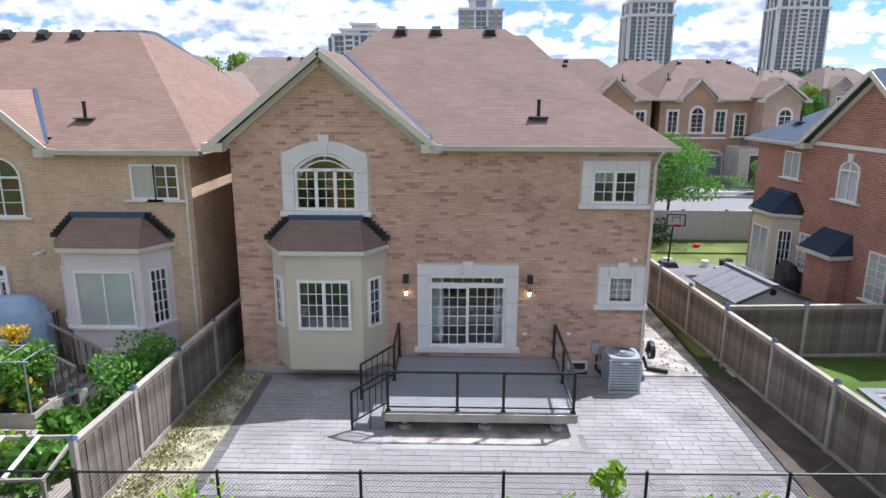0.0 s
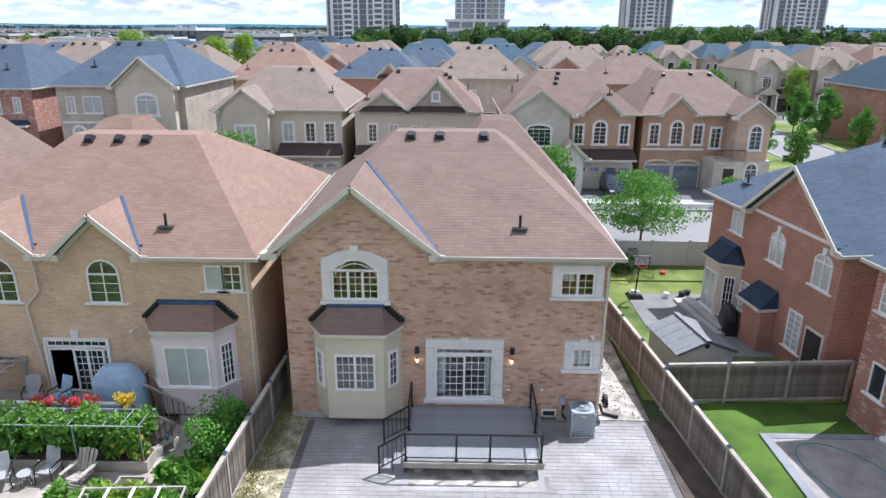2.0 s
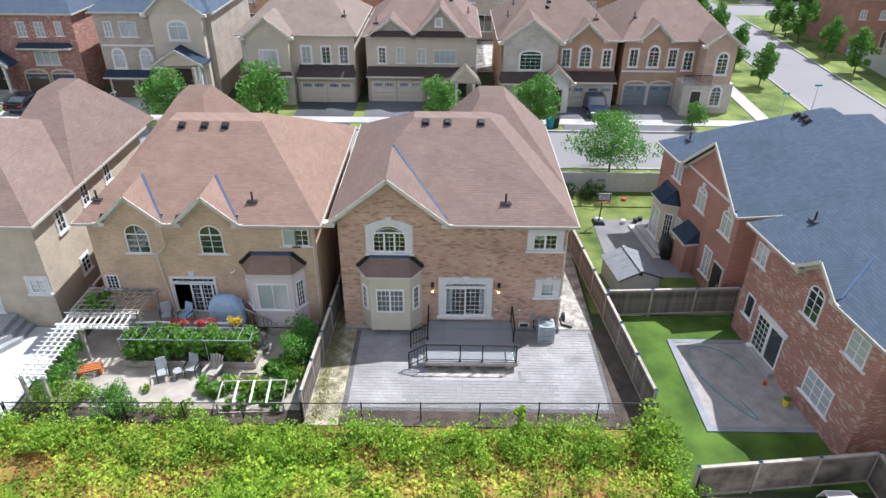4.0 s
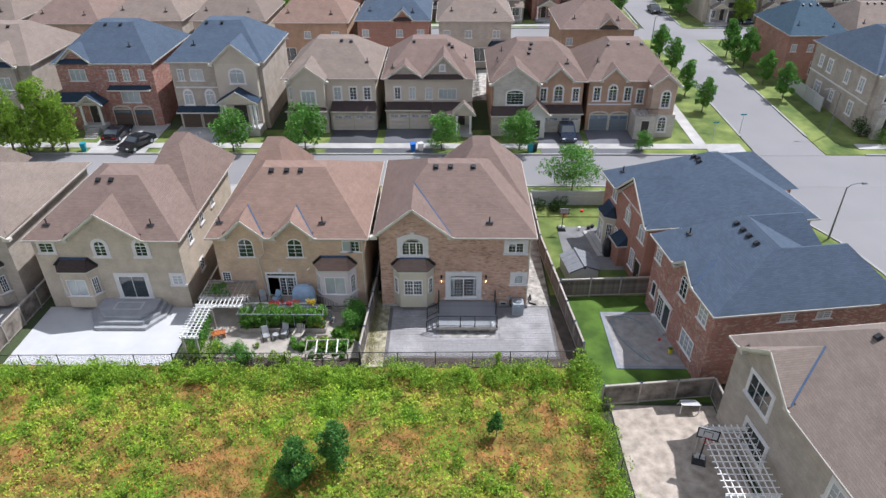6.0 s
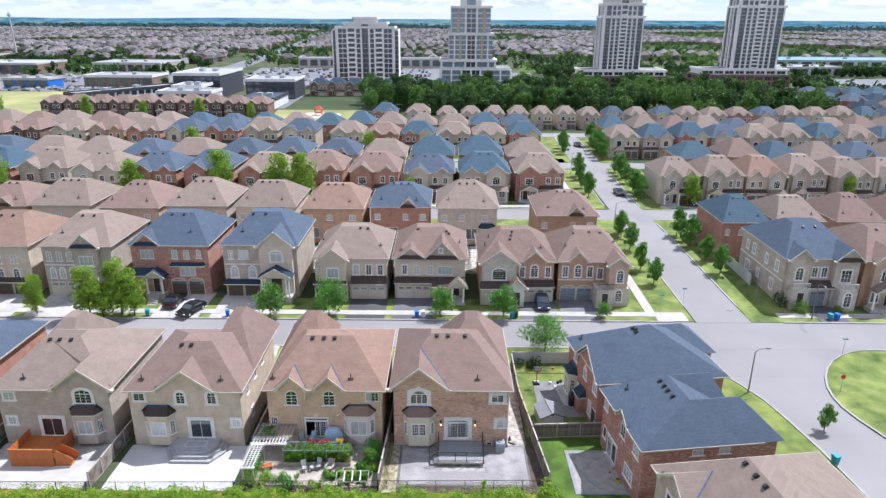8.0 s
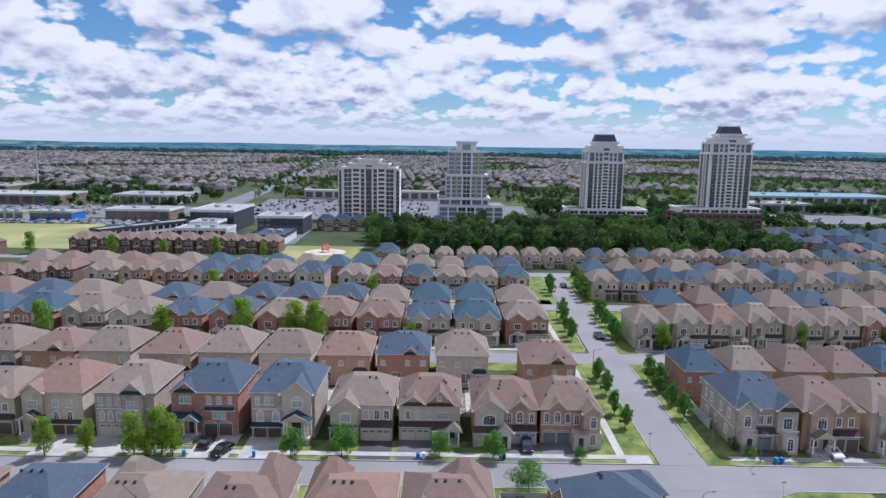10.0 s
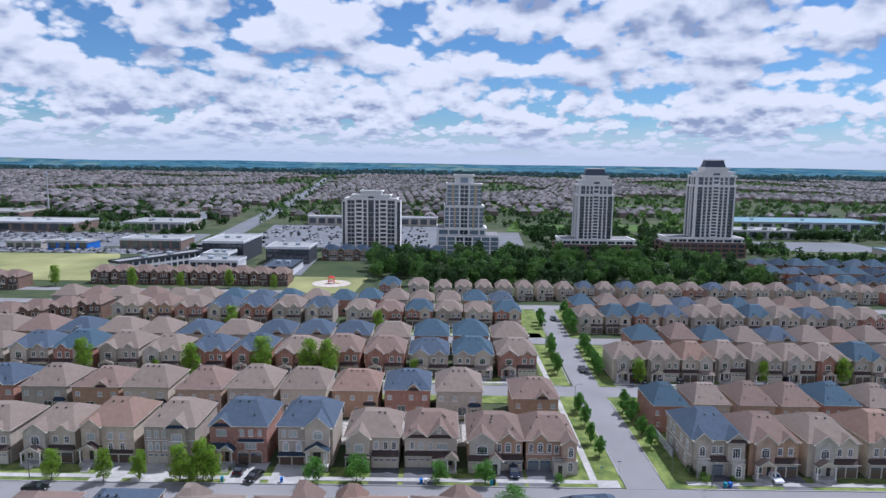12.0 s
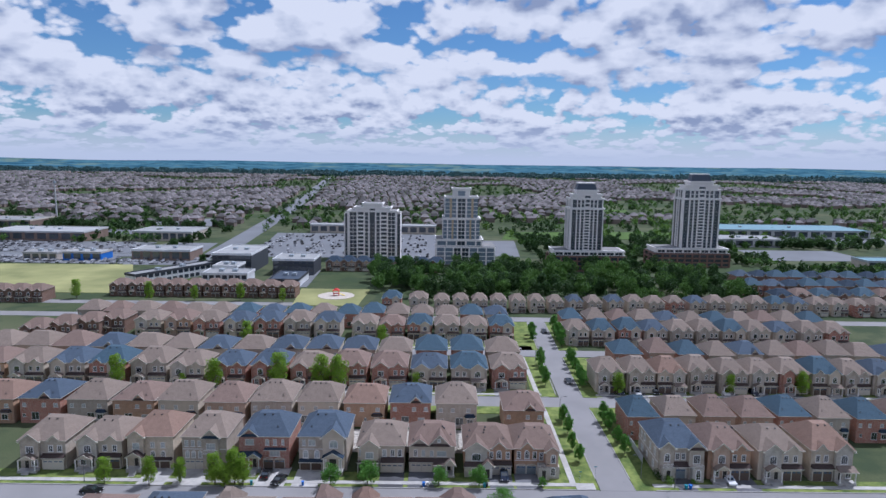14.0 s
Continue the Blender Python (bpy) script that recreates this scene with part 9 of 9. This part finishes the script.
def tower_arched():
    r = thing("apartment_tower", "pale apartment block with dark glazing and arched centre", "tower", group="apartment towers")
    mass(r, -61.0, -27.0, 353, 371, 1, 36.2, 12, "PWWPBPWPDPWPBPWWP", "PDPDP")
    for x0, x1 in ((-63.5, -61.004), (-26.996, -24.3)):
        mass(r, x0, x1, 355, 369, 1, 35.0, 12, "DP" if x0 < -50 else "PD", "PDPDP", cornice=False)
    mass(r, -56.5, -31.5, 353.6, 370, 36.2, 38.6, 1, "")
    mass(r, -50.6, -37.4, 353.2, 369, 38.6, 41.4, 1, "")
    arched_light(r, -44.0, 352.9, 28.0, 4.2, 8.4)
    return r


def tower_stepped():
    r = thing("apartment_tower", "tall pale glass apartment tower with stepped podium", "tower", group="apartment towers")
    mass(r, 1.2, 42.0, 336, 360, 1, 14.0, 4, "PLLPLLPWWPWWPLLPLLPLLP", "PLPLP", cornice=False)
    mass(r, 1.2, 33.0, 337, 360, 14.0, 18.5, 1, "PLLPLLPWWPLLPLP")
    mass(r, 6.2, 31.0, 338, 359, 18.5, 33.0, 5, "LPLTLPWWPLTLPL", "LPLPL")
    mass(r, 7.5, 29.5, 339, 358, 33.0, 47.6, 5, "LTLPWWPLTL", "LPLPL")
    mass(r, 12.4, 24.3, 339.4, 354, 47.6, 53.4, 1, "")
    part("top_window", Build().box(15.9, 20.8, 339.2, 339.5, 48.4, 51.6), TOWERL, r)
    return r


def tower_hat(label, x0, x1, y0, depth, ztop, floors, px0, px1, pz, hat):
    r = thing("apartment_tower", label, "tower", group="apartment towers")
    y1, w, xm = y0 + depth, x1 - x0, (x0 + x1) / 2
    mass(r, px0, px1, y0 - 3, y1 + 3, 1, pz - 3.2, 3, "P" + "BP" * int((px1 - px0) / 5), "PBPBP", TBRICK, "podium", False)
    mass(r, px0 + 1.5, px1 - 2, y0 - 2, y1 + 2, pz - 3.2, pz, 1, "P" + "WWP" * int((px1 - px0) / 6))
    mass(r, x0, x1, y0, y1, pz, ztop - 7.0, floors - 3, "PDPWPWPBPWPWPDP", "PDPWPDP")
    mass(r, x0 + 0.4, x1 - 0.4, y0 + 0.4, y1 - 0.4, ztop - 7.0, ztop - 0.6, 2, "PDPWPWPBPWPWPDP", "PDPWPDP")
    mass(r, x0 + w * 0.08, x1 - w * 0.08, y0 + 0.3, y1 - 2, ztop - 0.6, ztop + 2.0, 1, "")
    mass(r, x0 + w * 0.2, x1 - w * 0.2, y0 + 0.8, y1 - 3, ztop + 2.0, ztop + 4.6, 1, "")
    arched_light(r, xm, y0 + 0.1, ztop - 4.6, w * 0.17, 4.6)
    a, c, z0, z1 = hat
    part("sloped_crown", Build().hull([(a, y0 + 3, z0), (c, y0 + 3, z0), (c, y1 - 5, z0), (a, y1 - 5, z0)], [(a + 1.4, y0 + 4.4, z1), (c - 1.4, y0 + 4.4, z1), (c - 1.4, y1 - 6.4, z1), (a + 1.4, y1 - 6.4, z1)]), HATM, r)
    part("crown_rim", Build().box(a + 1.1, c - 1.1, y0 + 4.1, y1 - 6.1, z1, z1 + 0.7), TOWERC, r)
    return r


tower_arched()
tower_stepped()
tower_hat("tall apartment tower with dark sloped crown", 89.2, 110.6, 318, 16, 49.6, 17, 77.5, 126.5, 14.8, (93.0, 106.6, 54.2, 58.4))
tower_hat("tallest apartment tower with dark sloped crown", 170.6, 196.4, 341, 16, 55.6, 19, 152, 204.5, 14.2, (176.4, 190.6, 60.2, 64.8))

# ---- the wood in front of the towers, and far trees ----
def woods(name, label, spots, per, leaf, seed, mat, lumps=9):
    r = np.random.default_rng(seed)
    cs, rs = [], []
    for x, y, h, w in spots:
        for i in range(lumps):
            a, t = r.uniform(0, 6.28), r.uniform(-1, 1)
            q = w * r.uniform(0.25, 0.62) * math.sqrt(1 - t * t)
            cs.append((x + q * math.cos(a), y + q * math.sin(a), 1.0 + h * (0.56 + 0.27 * t)))
            rs.append(w * r.uniform(0.3, 0.45))
    tagged(new(name, cloud_mesh(name, clumps(r, cs, rs, per), leaf, seed, mat)), label, "trees", kind="stuff")


spots = []
for i in range(240):
    x = rng.uniform(-36, 165)
    y = rng.uniform(214, 300) if x > -10 else rng.uniform(240, 300)
    spots.append((x, y, rng.uniform(10, 16.5), rng.uniform(4.5, 6.5)))
woods("wood", "dense dark green wood below the towers", [q for i, q in enumerate(spots) if i % 2], 110, 0.5, 71, LEAF_DEEP)
woods("wood_edge", "brighter green trees at the edge of the wood", [q for i, q in enumerate(spots) if not i % 2], 110, 0.48, 76, LEAF_WOOD)


def in_town(x, y):
    """Where far houses stand: clear of the car parks, roads, parks and warehouses."""
    road = np.interp(y, [300, 740, 2600], [-153, -196, -430])
    if abs(x - road) < 22 or (-150 < x < 215 and y < 520) or (30 < x < 330 and 520 < y < 640) or (x < -120 and y < 545) or (x > 195 and y < 640):
        return False
    return noise.noise((x * 0.004, y * 0.003, 1.0)) > (-0.22 if x < 300 else 0.0)


spots, bright = [], []
for i in range(6400):
    y = 300 + 2100 * rng.uniform(0, 1) ** 1.25
    x = rng.uniform(-0.78, 0.82) * (y + 110)
    if (-150 < x < 72 and y < 515) or (-0.36 * y - 70 < x < -0.24 * y - 40 and y < 620) or (y < 420 and x < -90) or (-75 < x < 215 and y < 375) or (x > 245 and 336 < y < 432):
        continue
    leafy = noise.noise((x * 0.004, y * 0.003, 1.0))
    if leafy > 0.15 and rng.uniform() > 0.5 and y > 900:
        continue
    (bright if rng.uniform() < (0.3 if x < 200 else 0.5) else spots).append((x, y, rng.uniform(5, 9), rng.uniform(2.6, 5) * (1 + y / 2200)))
woods("distant_trees", "scattered distant trees among far streets", spots, 16, 1.0, 72, LEAF_DEEP, 5)
woods("sunlit_trees", "bright green distant trees among far streets", bright, 14, 1.0, 75, LEAF_WOOD, 5)
spots = [(x + rng.uniform(-12, 12), y + rng.uniform(-8, 8), rng.uniform(6, 10), rng.uniform(4, 7)) for i in range(8) for x, y in [(rng.uniform(40, 330), v) for v in (500, 560, 645, 700, 760, 640, 655, 520)]]
woods("park_trees", "bright park trees behind the towers", spots, 12, 1.0, 74, LEAF)
spots = []
for x0, x1, y0, y1, n in ((72, 245, 352, 372, 40), (72, 246, 376, 478, 120), (246, 340, 436, 468, 40), (-420, -214, 522, 556, 60), (-520, -320, 556, 640, 70), (-206, -196, 380, 520, 14), (-150, -136, 300, 350, 8), (330, 520, 440, 466, 40), (215, 330, 250, 320, 60)):
    spots += [(rng.uniform(x0, x1), rng.uniform(y0, y1), rng.uniform(6, 10), rng.uniform(3.4, 5.5)) for i in range(n)]
woods("dark_tree_belts", "dark belts of trees behind the towers and shops", spots, 40, 0.75, 77, LEAF_DEEP, 7)
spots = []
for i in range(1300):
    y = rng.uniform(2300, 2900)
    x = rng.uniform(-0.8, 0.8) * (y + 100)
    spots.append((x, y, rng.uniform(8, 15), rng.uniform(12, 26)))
# leaves are shifted to blue: the haze is in their colour
woods("far_woods", "far belts of dark woodland tinted with haze", spots, 5, 4.5, 73, leaf_material("haze-tinted far woods", (0.045, 0.10, 0.105), (0.075, 0.14, 0.14)))

# ---- far suburb: too many houses to count ----
FARW = plain("far house walls", (0.21, 0.165, 0.14), 0.9, vary=0.1, scale=0.05, grain=1, island=0.5)
FARR = plain("far house roofs", (0.125, 0.113, 0.112), 0.9, vary=0.1, scale=0.05, grain=1, island=0.7)
w_, r_ = Build(), Build()
y = 540.0
band = 0
while y < 2350:
    for i in range(int(1.6 * (y + 110) / 12.0)):
        x = -0.8 * (y + 110) + i * 12.0 + rng.uniform(-2, 2)
        if not in_town(x, y) or rng.uniform() < (0.55 if y < 800 else 0.15):
            continue
        yy = y + rng.uniform(-4, 4)
        s = rng.uniform(3.8, 5.0)
        e = rng.uniform(5.6, 7.0)
        w_.box(x - s, x + s, yy, yy + 11, 0.5, e)
        hip_roof(r_, x - s - 0.5, x + s + 0.5, yy - 0.5, yy + 11.5, e, x - 1.5, x + 1.5, yy + 5, yy + 6.5, e + rng.uniform(2.4, 3.6))
    band += 1
    y += (18 if band % 2 else 32) * (1 + max(0, y - 1000) / 1200)
tagged(part("far_house_walls", w_, FARW), "far rows of small brick houses", "houses", kind="stuff")
tagged(part("far_house_roofs", r_, FARR), "far rows of brown and grey hipped roofs", "roofs", kind="stuff")

# hills on the horizon, with distance haze put into their colour
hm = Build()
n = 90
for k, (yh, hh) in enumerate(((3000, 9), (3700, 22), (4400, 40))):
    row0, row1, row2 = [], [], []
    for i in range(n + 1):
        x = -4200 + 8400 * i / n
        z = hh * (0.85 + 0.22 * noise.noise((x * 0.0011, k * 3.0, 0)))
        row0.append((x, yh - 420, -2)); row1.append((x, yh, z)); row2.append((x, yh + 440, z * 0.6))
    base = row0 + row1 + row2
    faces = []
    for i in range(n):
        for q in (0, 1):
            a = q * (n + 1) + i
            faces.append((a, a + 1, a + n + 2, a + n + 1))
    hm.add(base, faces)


def hazy_hill_material():
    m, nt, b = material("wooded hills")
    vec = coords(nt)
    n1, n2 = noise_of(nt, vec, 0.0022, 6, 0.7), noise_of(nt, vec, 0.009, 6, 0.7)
    # woodland tones carry a painted blue cast of distance haze
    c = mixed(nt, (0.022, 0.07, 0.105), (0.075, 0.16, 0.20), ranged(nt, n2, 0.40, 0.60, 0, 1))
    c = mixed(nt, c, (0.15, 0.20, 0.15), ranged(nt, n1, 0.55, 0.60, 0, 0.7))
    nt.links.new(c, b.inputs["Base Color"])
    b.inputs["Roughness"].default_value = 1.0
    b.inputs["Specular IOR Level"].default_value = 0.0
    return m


setting("backdrop", hm, hazy_hill_material(), "low wooded hills on the horizon, tinted blue with haze", "hills")

# ---- shops, car parks and pale blocks beyond the houses ----
FIELD = plain("dry pale field grass", (0.21, 0.225, 0.08), 0.95, vary=0.25, scale=0.03, grain=1, tint=(0.28, 0.27, 0.11))
LOT = plain("car park asphalt", (0.15, 0.155, 0.165), 0.9, vary=0.12, scale=0.03, grain=1)
for nm, m, quads, lab in (
    ("field", FIELD, [((-420, 228), (-156, 228), (-198, 318), (-420, 312))], "open field of dry grass"),
    ("park_lawn", FIELD, [((-68, 205), (-36, 205), (-34, 246), (-72, 246))], "dry park lawn beside the houses"),
    ("car_park", LOT, [((-420, 368), (-224, 368), (-230, 430), (-430, 430)), ((-216, 370), (-172, 370), (-180, 430), (-220, 430)), ((-520, 484), (-215, 484), (-230, 518), (-530, 518)), ((-300, 560), (-214, 560), (-222, 640), (-310, 640)), ((4, 376), (64, 376), (70, 470), (4, 470)), ((250, 372), (330, 376), (330, 430), (250, 430)), ((335, 470), (520, 500), (520, 535), (335, 535)), ((-132, 360), (2, 360), (0, 510), (-150, 510)), ((-205, 318), (-150, 318), (-158, 345), (-215, 345)), ((-330, 322), (-215, 320), (-222, 352), (-350, 352)), ((-95, 250), (-70, 250), (-72, 305), (-100, 305))], "large asphalt car park"),
    ("main_road", LOT, [((-162, 300), (-144, 300), (-186, 740), (-206, 740)), ((-206, 740), (-186, 740), (-418, 2600), (-446, 2600)), ((-420, 352), (-160, 352), (-163, 366), (-430, 366))], "wide grey main road"),
    ("green_park", LAWN_LUSH, [((60, 480), (230, 500), (240, 560), (70, 540)), ((60, 760), (260, 790), (280, 860), (70, 840))], "bright green sports park")):
    g = Build()
    for q in quads:
        g.hull([(x, y, 1.0) for x, y in q], [(x, y, 1.5 if nm != "main_road" else 1.54) for x, y in q])
    setting(nm, g, m, lab, "ground")

r = thing("playground", "red play structure on a pale round pad", "playground", (-50, 228, 1.5))
part("pad", Build().tube(0, 0, -0.2, 0.15, 9.5, n=28), CONC_TAN, r)
part("play_tower", Build().box(-1.5, 1.5, -1.2, 1.2, 1.2, 1.4).box(-1.5, -1.3, -1.2, -1.0, 0, 3).box(1.3, 1.5, -1.2, -1.0, 0, 3).box(-1.5, -1.3, 1.0, 1.2, 0, 3).box(1.3, 1.5, 1.0, 1.2, 0, 3), RED, r)
part("play_roof", Build().hull([(-1.8, -1.5, 3), (1.8, -1.5, 3), (1.8, 1.5, 3), (-1.8, 1.5, 3)], [(-0.1, -0.1, 4.2), (0.1, -0.1, 4.2), (0.1, 0.1, 4.2), (-0.1, 0.1, 4.2)]), RED, r)
part("slide", Build().beam((1.6, 0, 1.3), (4.6, 0, 0.2), 0.8, 0.15), YELLOWP, r)


FLATROOF = plain("pale roof membrane", (0.30, 0.30, 0.295), 0.9, vary=0.12, scale=0.1, grain=2, rand=0.25)
TEALROOF = plain("teal sheet roof", (0.12, 0.23, 0.27), 0.6, vary=0.08, scale=0.1, grain=2)


def flat_block(label, x0, x1, y0, y1, h, bays, wall, low=None, turn=0, name="flat_roofed_building", floors=2, top=None):
    cx, cy = (x0 + x1) / 2, (y0 + y1) / 2
    w, d = (x1 - x0) / 2, (y1 - y0) / 2
    root = thing(name, label, "building", (cx, cy, 1.0), turn)
    part("wall", Build().box(-w, w, -d, d, 0, h), wall, root)
    part("parapet", Build().box(-w - 0.3, w + 0.3, -d - 0.3, -d, h - 0.8, h + 0.6).box(-w - 0.3, w + 0.3, d, d + 0.3, h - 0.8, h + 0.6).box(-w - 0.3, -w, -d, d, h - 0.8, h + 0.6).box(w, w + 0.3, -d, d, h - 0.8, h + 0.6), low or wall, root)
    part("flat_roof", Build().box(-w, w, -d, d, h + 0.004, h + 0.1), top or FLATROOF, root)
    fh = h / floors
    for f in range(floors):
        for i in range(bays):
            u = -w + (i + 0.5) * 2 * w / bays
            part("window", Build().box(u - w / bays * 0.72, u + w / bays * 0.72, -d - 0.08, -d + 0.02, f * fh + fh * 0.25, f * fh + fh * 0.85), TOWERG, root)
    for i in range(2):
        part("roof_unit", Build().box(-w * 0.4 + i * w * 0.6, -w * 0.4 + i * w * 0.6 + 2.5, -1.5, 1.5, h + 0.1, h + 1.5), METAL, root)
    return root


DARKC = plain("charcoal cladding", (0.045, 0.05, 0.06), 0.7, vary=0.1)
WHITEC = plain("white render", (0.62, 0.62, 0.62), 0.8, vary=0.05, scale=0.2)
BROWNC = plain("brown shop front", (0.20, 0.14, 0.11), 0.85, vary=0.15, scale=0.2)
flat_block("white three-bay block with dark glazing", -127, -102, 247, 262, 8.0, 7, WHITEC)
flat_block("charcoal and white apartment block", -136, -112, 290, 330, 12.5, 7, DARKC, WHITEC, floors=3)
flat_block("low charcoal block beside the white one", -128, -114, 268, 284, 8.5, 4, DARKC, WHITEC)
flat_block("charcoal block with white upper storey", -98, -73, 287, 312, 10.0, 6, DARKC, WHITEC, floors=3)
flat_block("long dark and white row of townhouses", -179, -125, 265, 274, 7.0, 14, WHITEC, DARKC, turn=58)
flat_block("low dark-roofed block beside the park", -90, -74, 247, 276, 5.0, 4, WHITEC, DARKC, floors=1, top=HATM)
flat_block("brown flat-roofed shop with pale roof", -207, -167, 336, 360, 7.5, 6, BROWNC, WHITEC, name="shop", floors=1)
flat_block("blue and grey flat-roofed shop", -252, -226, 332, 348, 6.0, 4, BLUEP, CONCRETE, name="shop", floors=1)
flat_block("beige flat-roofed shop beside the car park", -279, -256, 332, 347, 5.5, 4, CONC_TAN, CONCRETE, name="shop", floors=1)
flat_block("large pale flat-roofed warehouse", -255, -205, 440, 480, 8.0, 8, CONC_TAN, CONC_PALE, name="shop", floors=1)
flat_block("large pale flat-roofed warehouse", -370, -290, 430, 470, 8.0, 8, BROWNC, CONC_PALE, name="shop", floors=1)
flat_block("long low teal-roofed warehouse", 255, 420, 520, 575, 8.0, 14, CONC_PALE, METAL, name="shop", floors=1, top=TEALROOF)
flat_block("low teal-roofed store beside the car park", 300, 380, 338, 356, 6.0, 8, CONC_TAN, METAL, name="shop", floors=1, top=TEALROOF)
flat_block("long brown warehouse with pale parapet", -480, -390, 520, 560, 8.0, 8, BROWNC, CONC_TAN, name="shop", floors=1)
flat_block("low brick store behind the field", -400, -345, 372, 392, 6.0, 6, BROWNC, CONC_TAN, name="shop", floors=1)
flat_block("long low pale warehouse", 215, 300, 450, 480, 7.0, 10, CONC_PALE, CONC_PALE, name="shop", floors=1)
flat_block("long pale low building behind the car park", -120, 0, 515, 530, 8.0, 14, CONC_TAN, CONC_PALE, name="shop", floors=1)
r = thing("mobile_mast", "tall thin pale telecom mast", "mast", (-416, 609, 1))
part("pole", Build().limb((0, 0, 0), (0, 0, 44), 1.1, 0.5, 8), CONC_PALE, r)
part("antenna_ring", Build().tube(0, 0, 40, 42, 1.6, 1.6, 8), METAL, r)

# parked cars in the car parks, too many to count
cp = Build()
for i in range(640):
    if i > 420:
        x, y = rng.uniform(-415, -232), 374 + rng.integers(0, 5) * 12.0
    elif i < 260:
        x, y = -140 + rng.integers(0, 46) * 3.0, 368 + rng.integers(0, 11) * 12.5
    else:
        x, y = rng.uniform(-330, -165), 322 + rng.integers(0, 4) * 7.0
    z = 1.5
    cp.box(x - 0.9, x + 0.9, y - 2.2, y + 2.2, z, z + 0.85)
    cp.hull([(x - 0.85, y - 1.3, z + 0.85), (x + 0.85, y - 1.3, z + 0.85), (x + 0.85, y + 1.5, z + 0.85), (x - 0.85, y + 1.5, z + 0.85)], [(x - 0.65, y - 0.7, z + 1.4), (x + 0.65, y - 0.7, z + 1.4), (x + 0.65, y + 1.1, z + 1.4), (x - 0.65, y + 1.1, z + 1.4)])
tagged(part("far_cars", cp, plain("mixed car paint", (0.22, 0.22, 0.23), 0.3, 0.1, vary=0.1, bump=0, island=0.9)), "rows of parked cars in the car park", "cars", kind="stuff")

# brown terraces at the west end, dark roofs at the east end
row(FRONTS_FAR, "8888888888", -161.0, 9.6, 222.0, "brown terraces", 0.85, 0.2)
row(FRONTS_FAR, "888", -212.0, 9.0, 205.0, "brown terraces", 0.85, 0.2)
row(FRONTS_FAR, "99999999", -64.0, 9.4, 304.0, "slate roofed terrace below the towers", 0.9, 0.2)
row(BACKS_FAR, "5185585185", 176.0, 10.5, 240.0, "dark roofed terraces", 0.9, 1.0)
row(BACKS_FAR, "185581585", 182.0, 10.8, 268.0, "dark roofed terraces", 0.9, 1.0)
row(FRONTS_FAR, "9819189989", 178.0, 10.6, 214.0, "dark roofed terraces", 0.9, 1.0)
for kinds in (FRONTS, BACKS, FRONTS_FAR, BACKS_FAR):
    for i, k in enumerate(kinds):
        if (id(kinds), "0123456789ab"[i]) not in USED:
            for o in (*k.children_recursive, k):
                bpy.data.objects.remove(o)

# ---- bricks of the garden wall, laid course by course ----
def bricks():
    rng = random.Random(9)
    L, H, J = 0.255, 0.08, 0.01
    mat_part, mat_rest = brick_material("tan clay brick", True), brick_material("tan clay brick wall", False)
    b = Build()
    sizes = {}
    made = 0
    blocked = [(o[0] - 0.33, o[1] + 0.33, o[2] - 0.14, o[3] + 0.3) for o in OPEN]
    blocked[0] = (-4.42, -1.98, 4.66, 6.34)
    blocked += [(-4.8, -1.6, 0.45, 3.6)]
    z, row_i = 0.2, 0
    while z < 8.8:
        half = 5.75 if z < 6.44 else min(2.55, max(0.0, 2.9 * (1 - (z + 0.1 - 6.62) / 2.31) - 0.25))
        mid = 0.0 if z < 6.44 else -3.2
        x = -6.2 + (L + J) / 2 * (row_i % 2) - rng.uniform(0, 0.004)
        while x < mid + half:
            x0, x1 = max(x, mid - half), min(x + L, mid + half)
            c = (x0 + x1) / 2
            hit = any(q[0] < x1 and q[1] > x0 and q[2] < z + H * 0.9 and q[3] > z + H * 0.1 for q in blocked)
            if 6.3 < z < 6.9 and abs(c + 3.2) < 1.1 and z < 6.36 + 0.3 * (1 - ((c + 3.2) / 1.16) ** 2):
                hit = True
            if x1 - x0 > 0.03 and hit and blocked:
                # trim the brick against the stone beside it
                for q in blocked:
                    if q[2] < z + H * 0.9 and q[3] > z + H * 0.1 and q[0] < x1 and q[1] > x0:
                        if x0 < q[0]:
                            x1 = q[0]
                        elif x1 > q[1]:
                            x0 = q[1]
                        else:
                            x1 = x0
                hit = x1 - x0 < 0.03
            if x1 - x0 > 0.03 and not hit:
                out = rng.uniform(0.0, 0.006)
                if 2.4 < x0 < 4.3 and 0.4 < z < 3.4 and made < 290:
                    k = round(x1 - x0, 2)
                    if k not in sizes:
                        sizes[k] = Build().box(0, k, -0.004, 0.02, 0, H).mesh("brick", mat_part)
                    o = part("brick", sizes[k], (), A0_WALL)
                    o.location = (x0, -out + 0.004, z)
                    made += 1
                else:
                    b.add([(x0, -out, z), (x1, -out, z), (x1, -out, z + H), (x0, -out, z + H), (x0, 0.02, z), (x1, 0.02, z), (x1, 0.02, z + H), (x0, 0.02, z + H)],
                          [(0, 1, 2, 3), (0, 4, 5, 1), (1, 5, 6, 2), (2, 6, 7, 3), (3, 7, 4, 0)])
            x += L + J
        z += H + J
        row_i += 1
    tagged(part("bricks", b, mat_rest, A0_WALL), kind="stuff")


bricks()
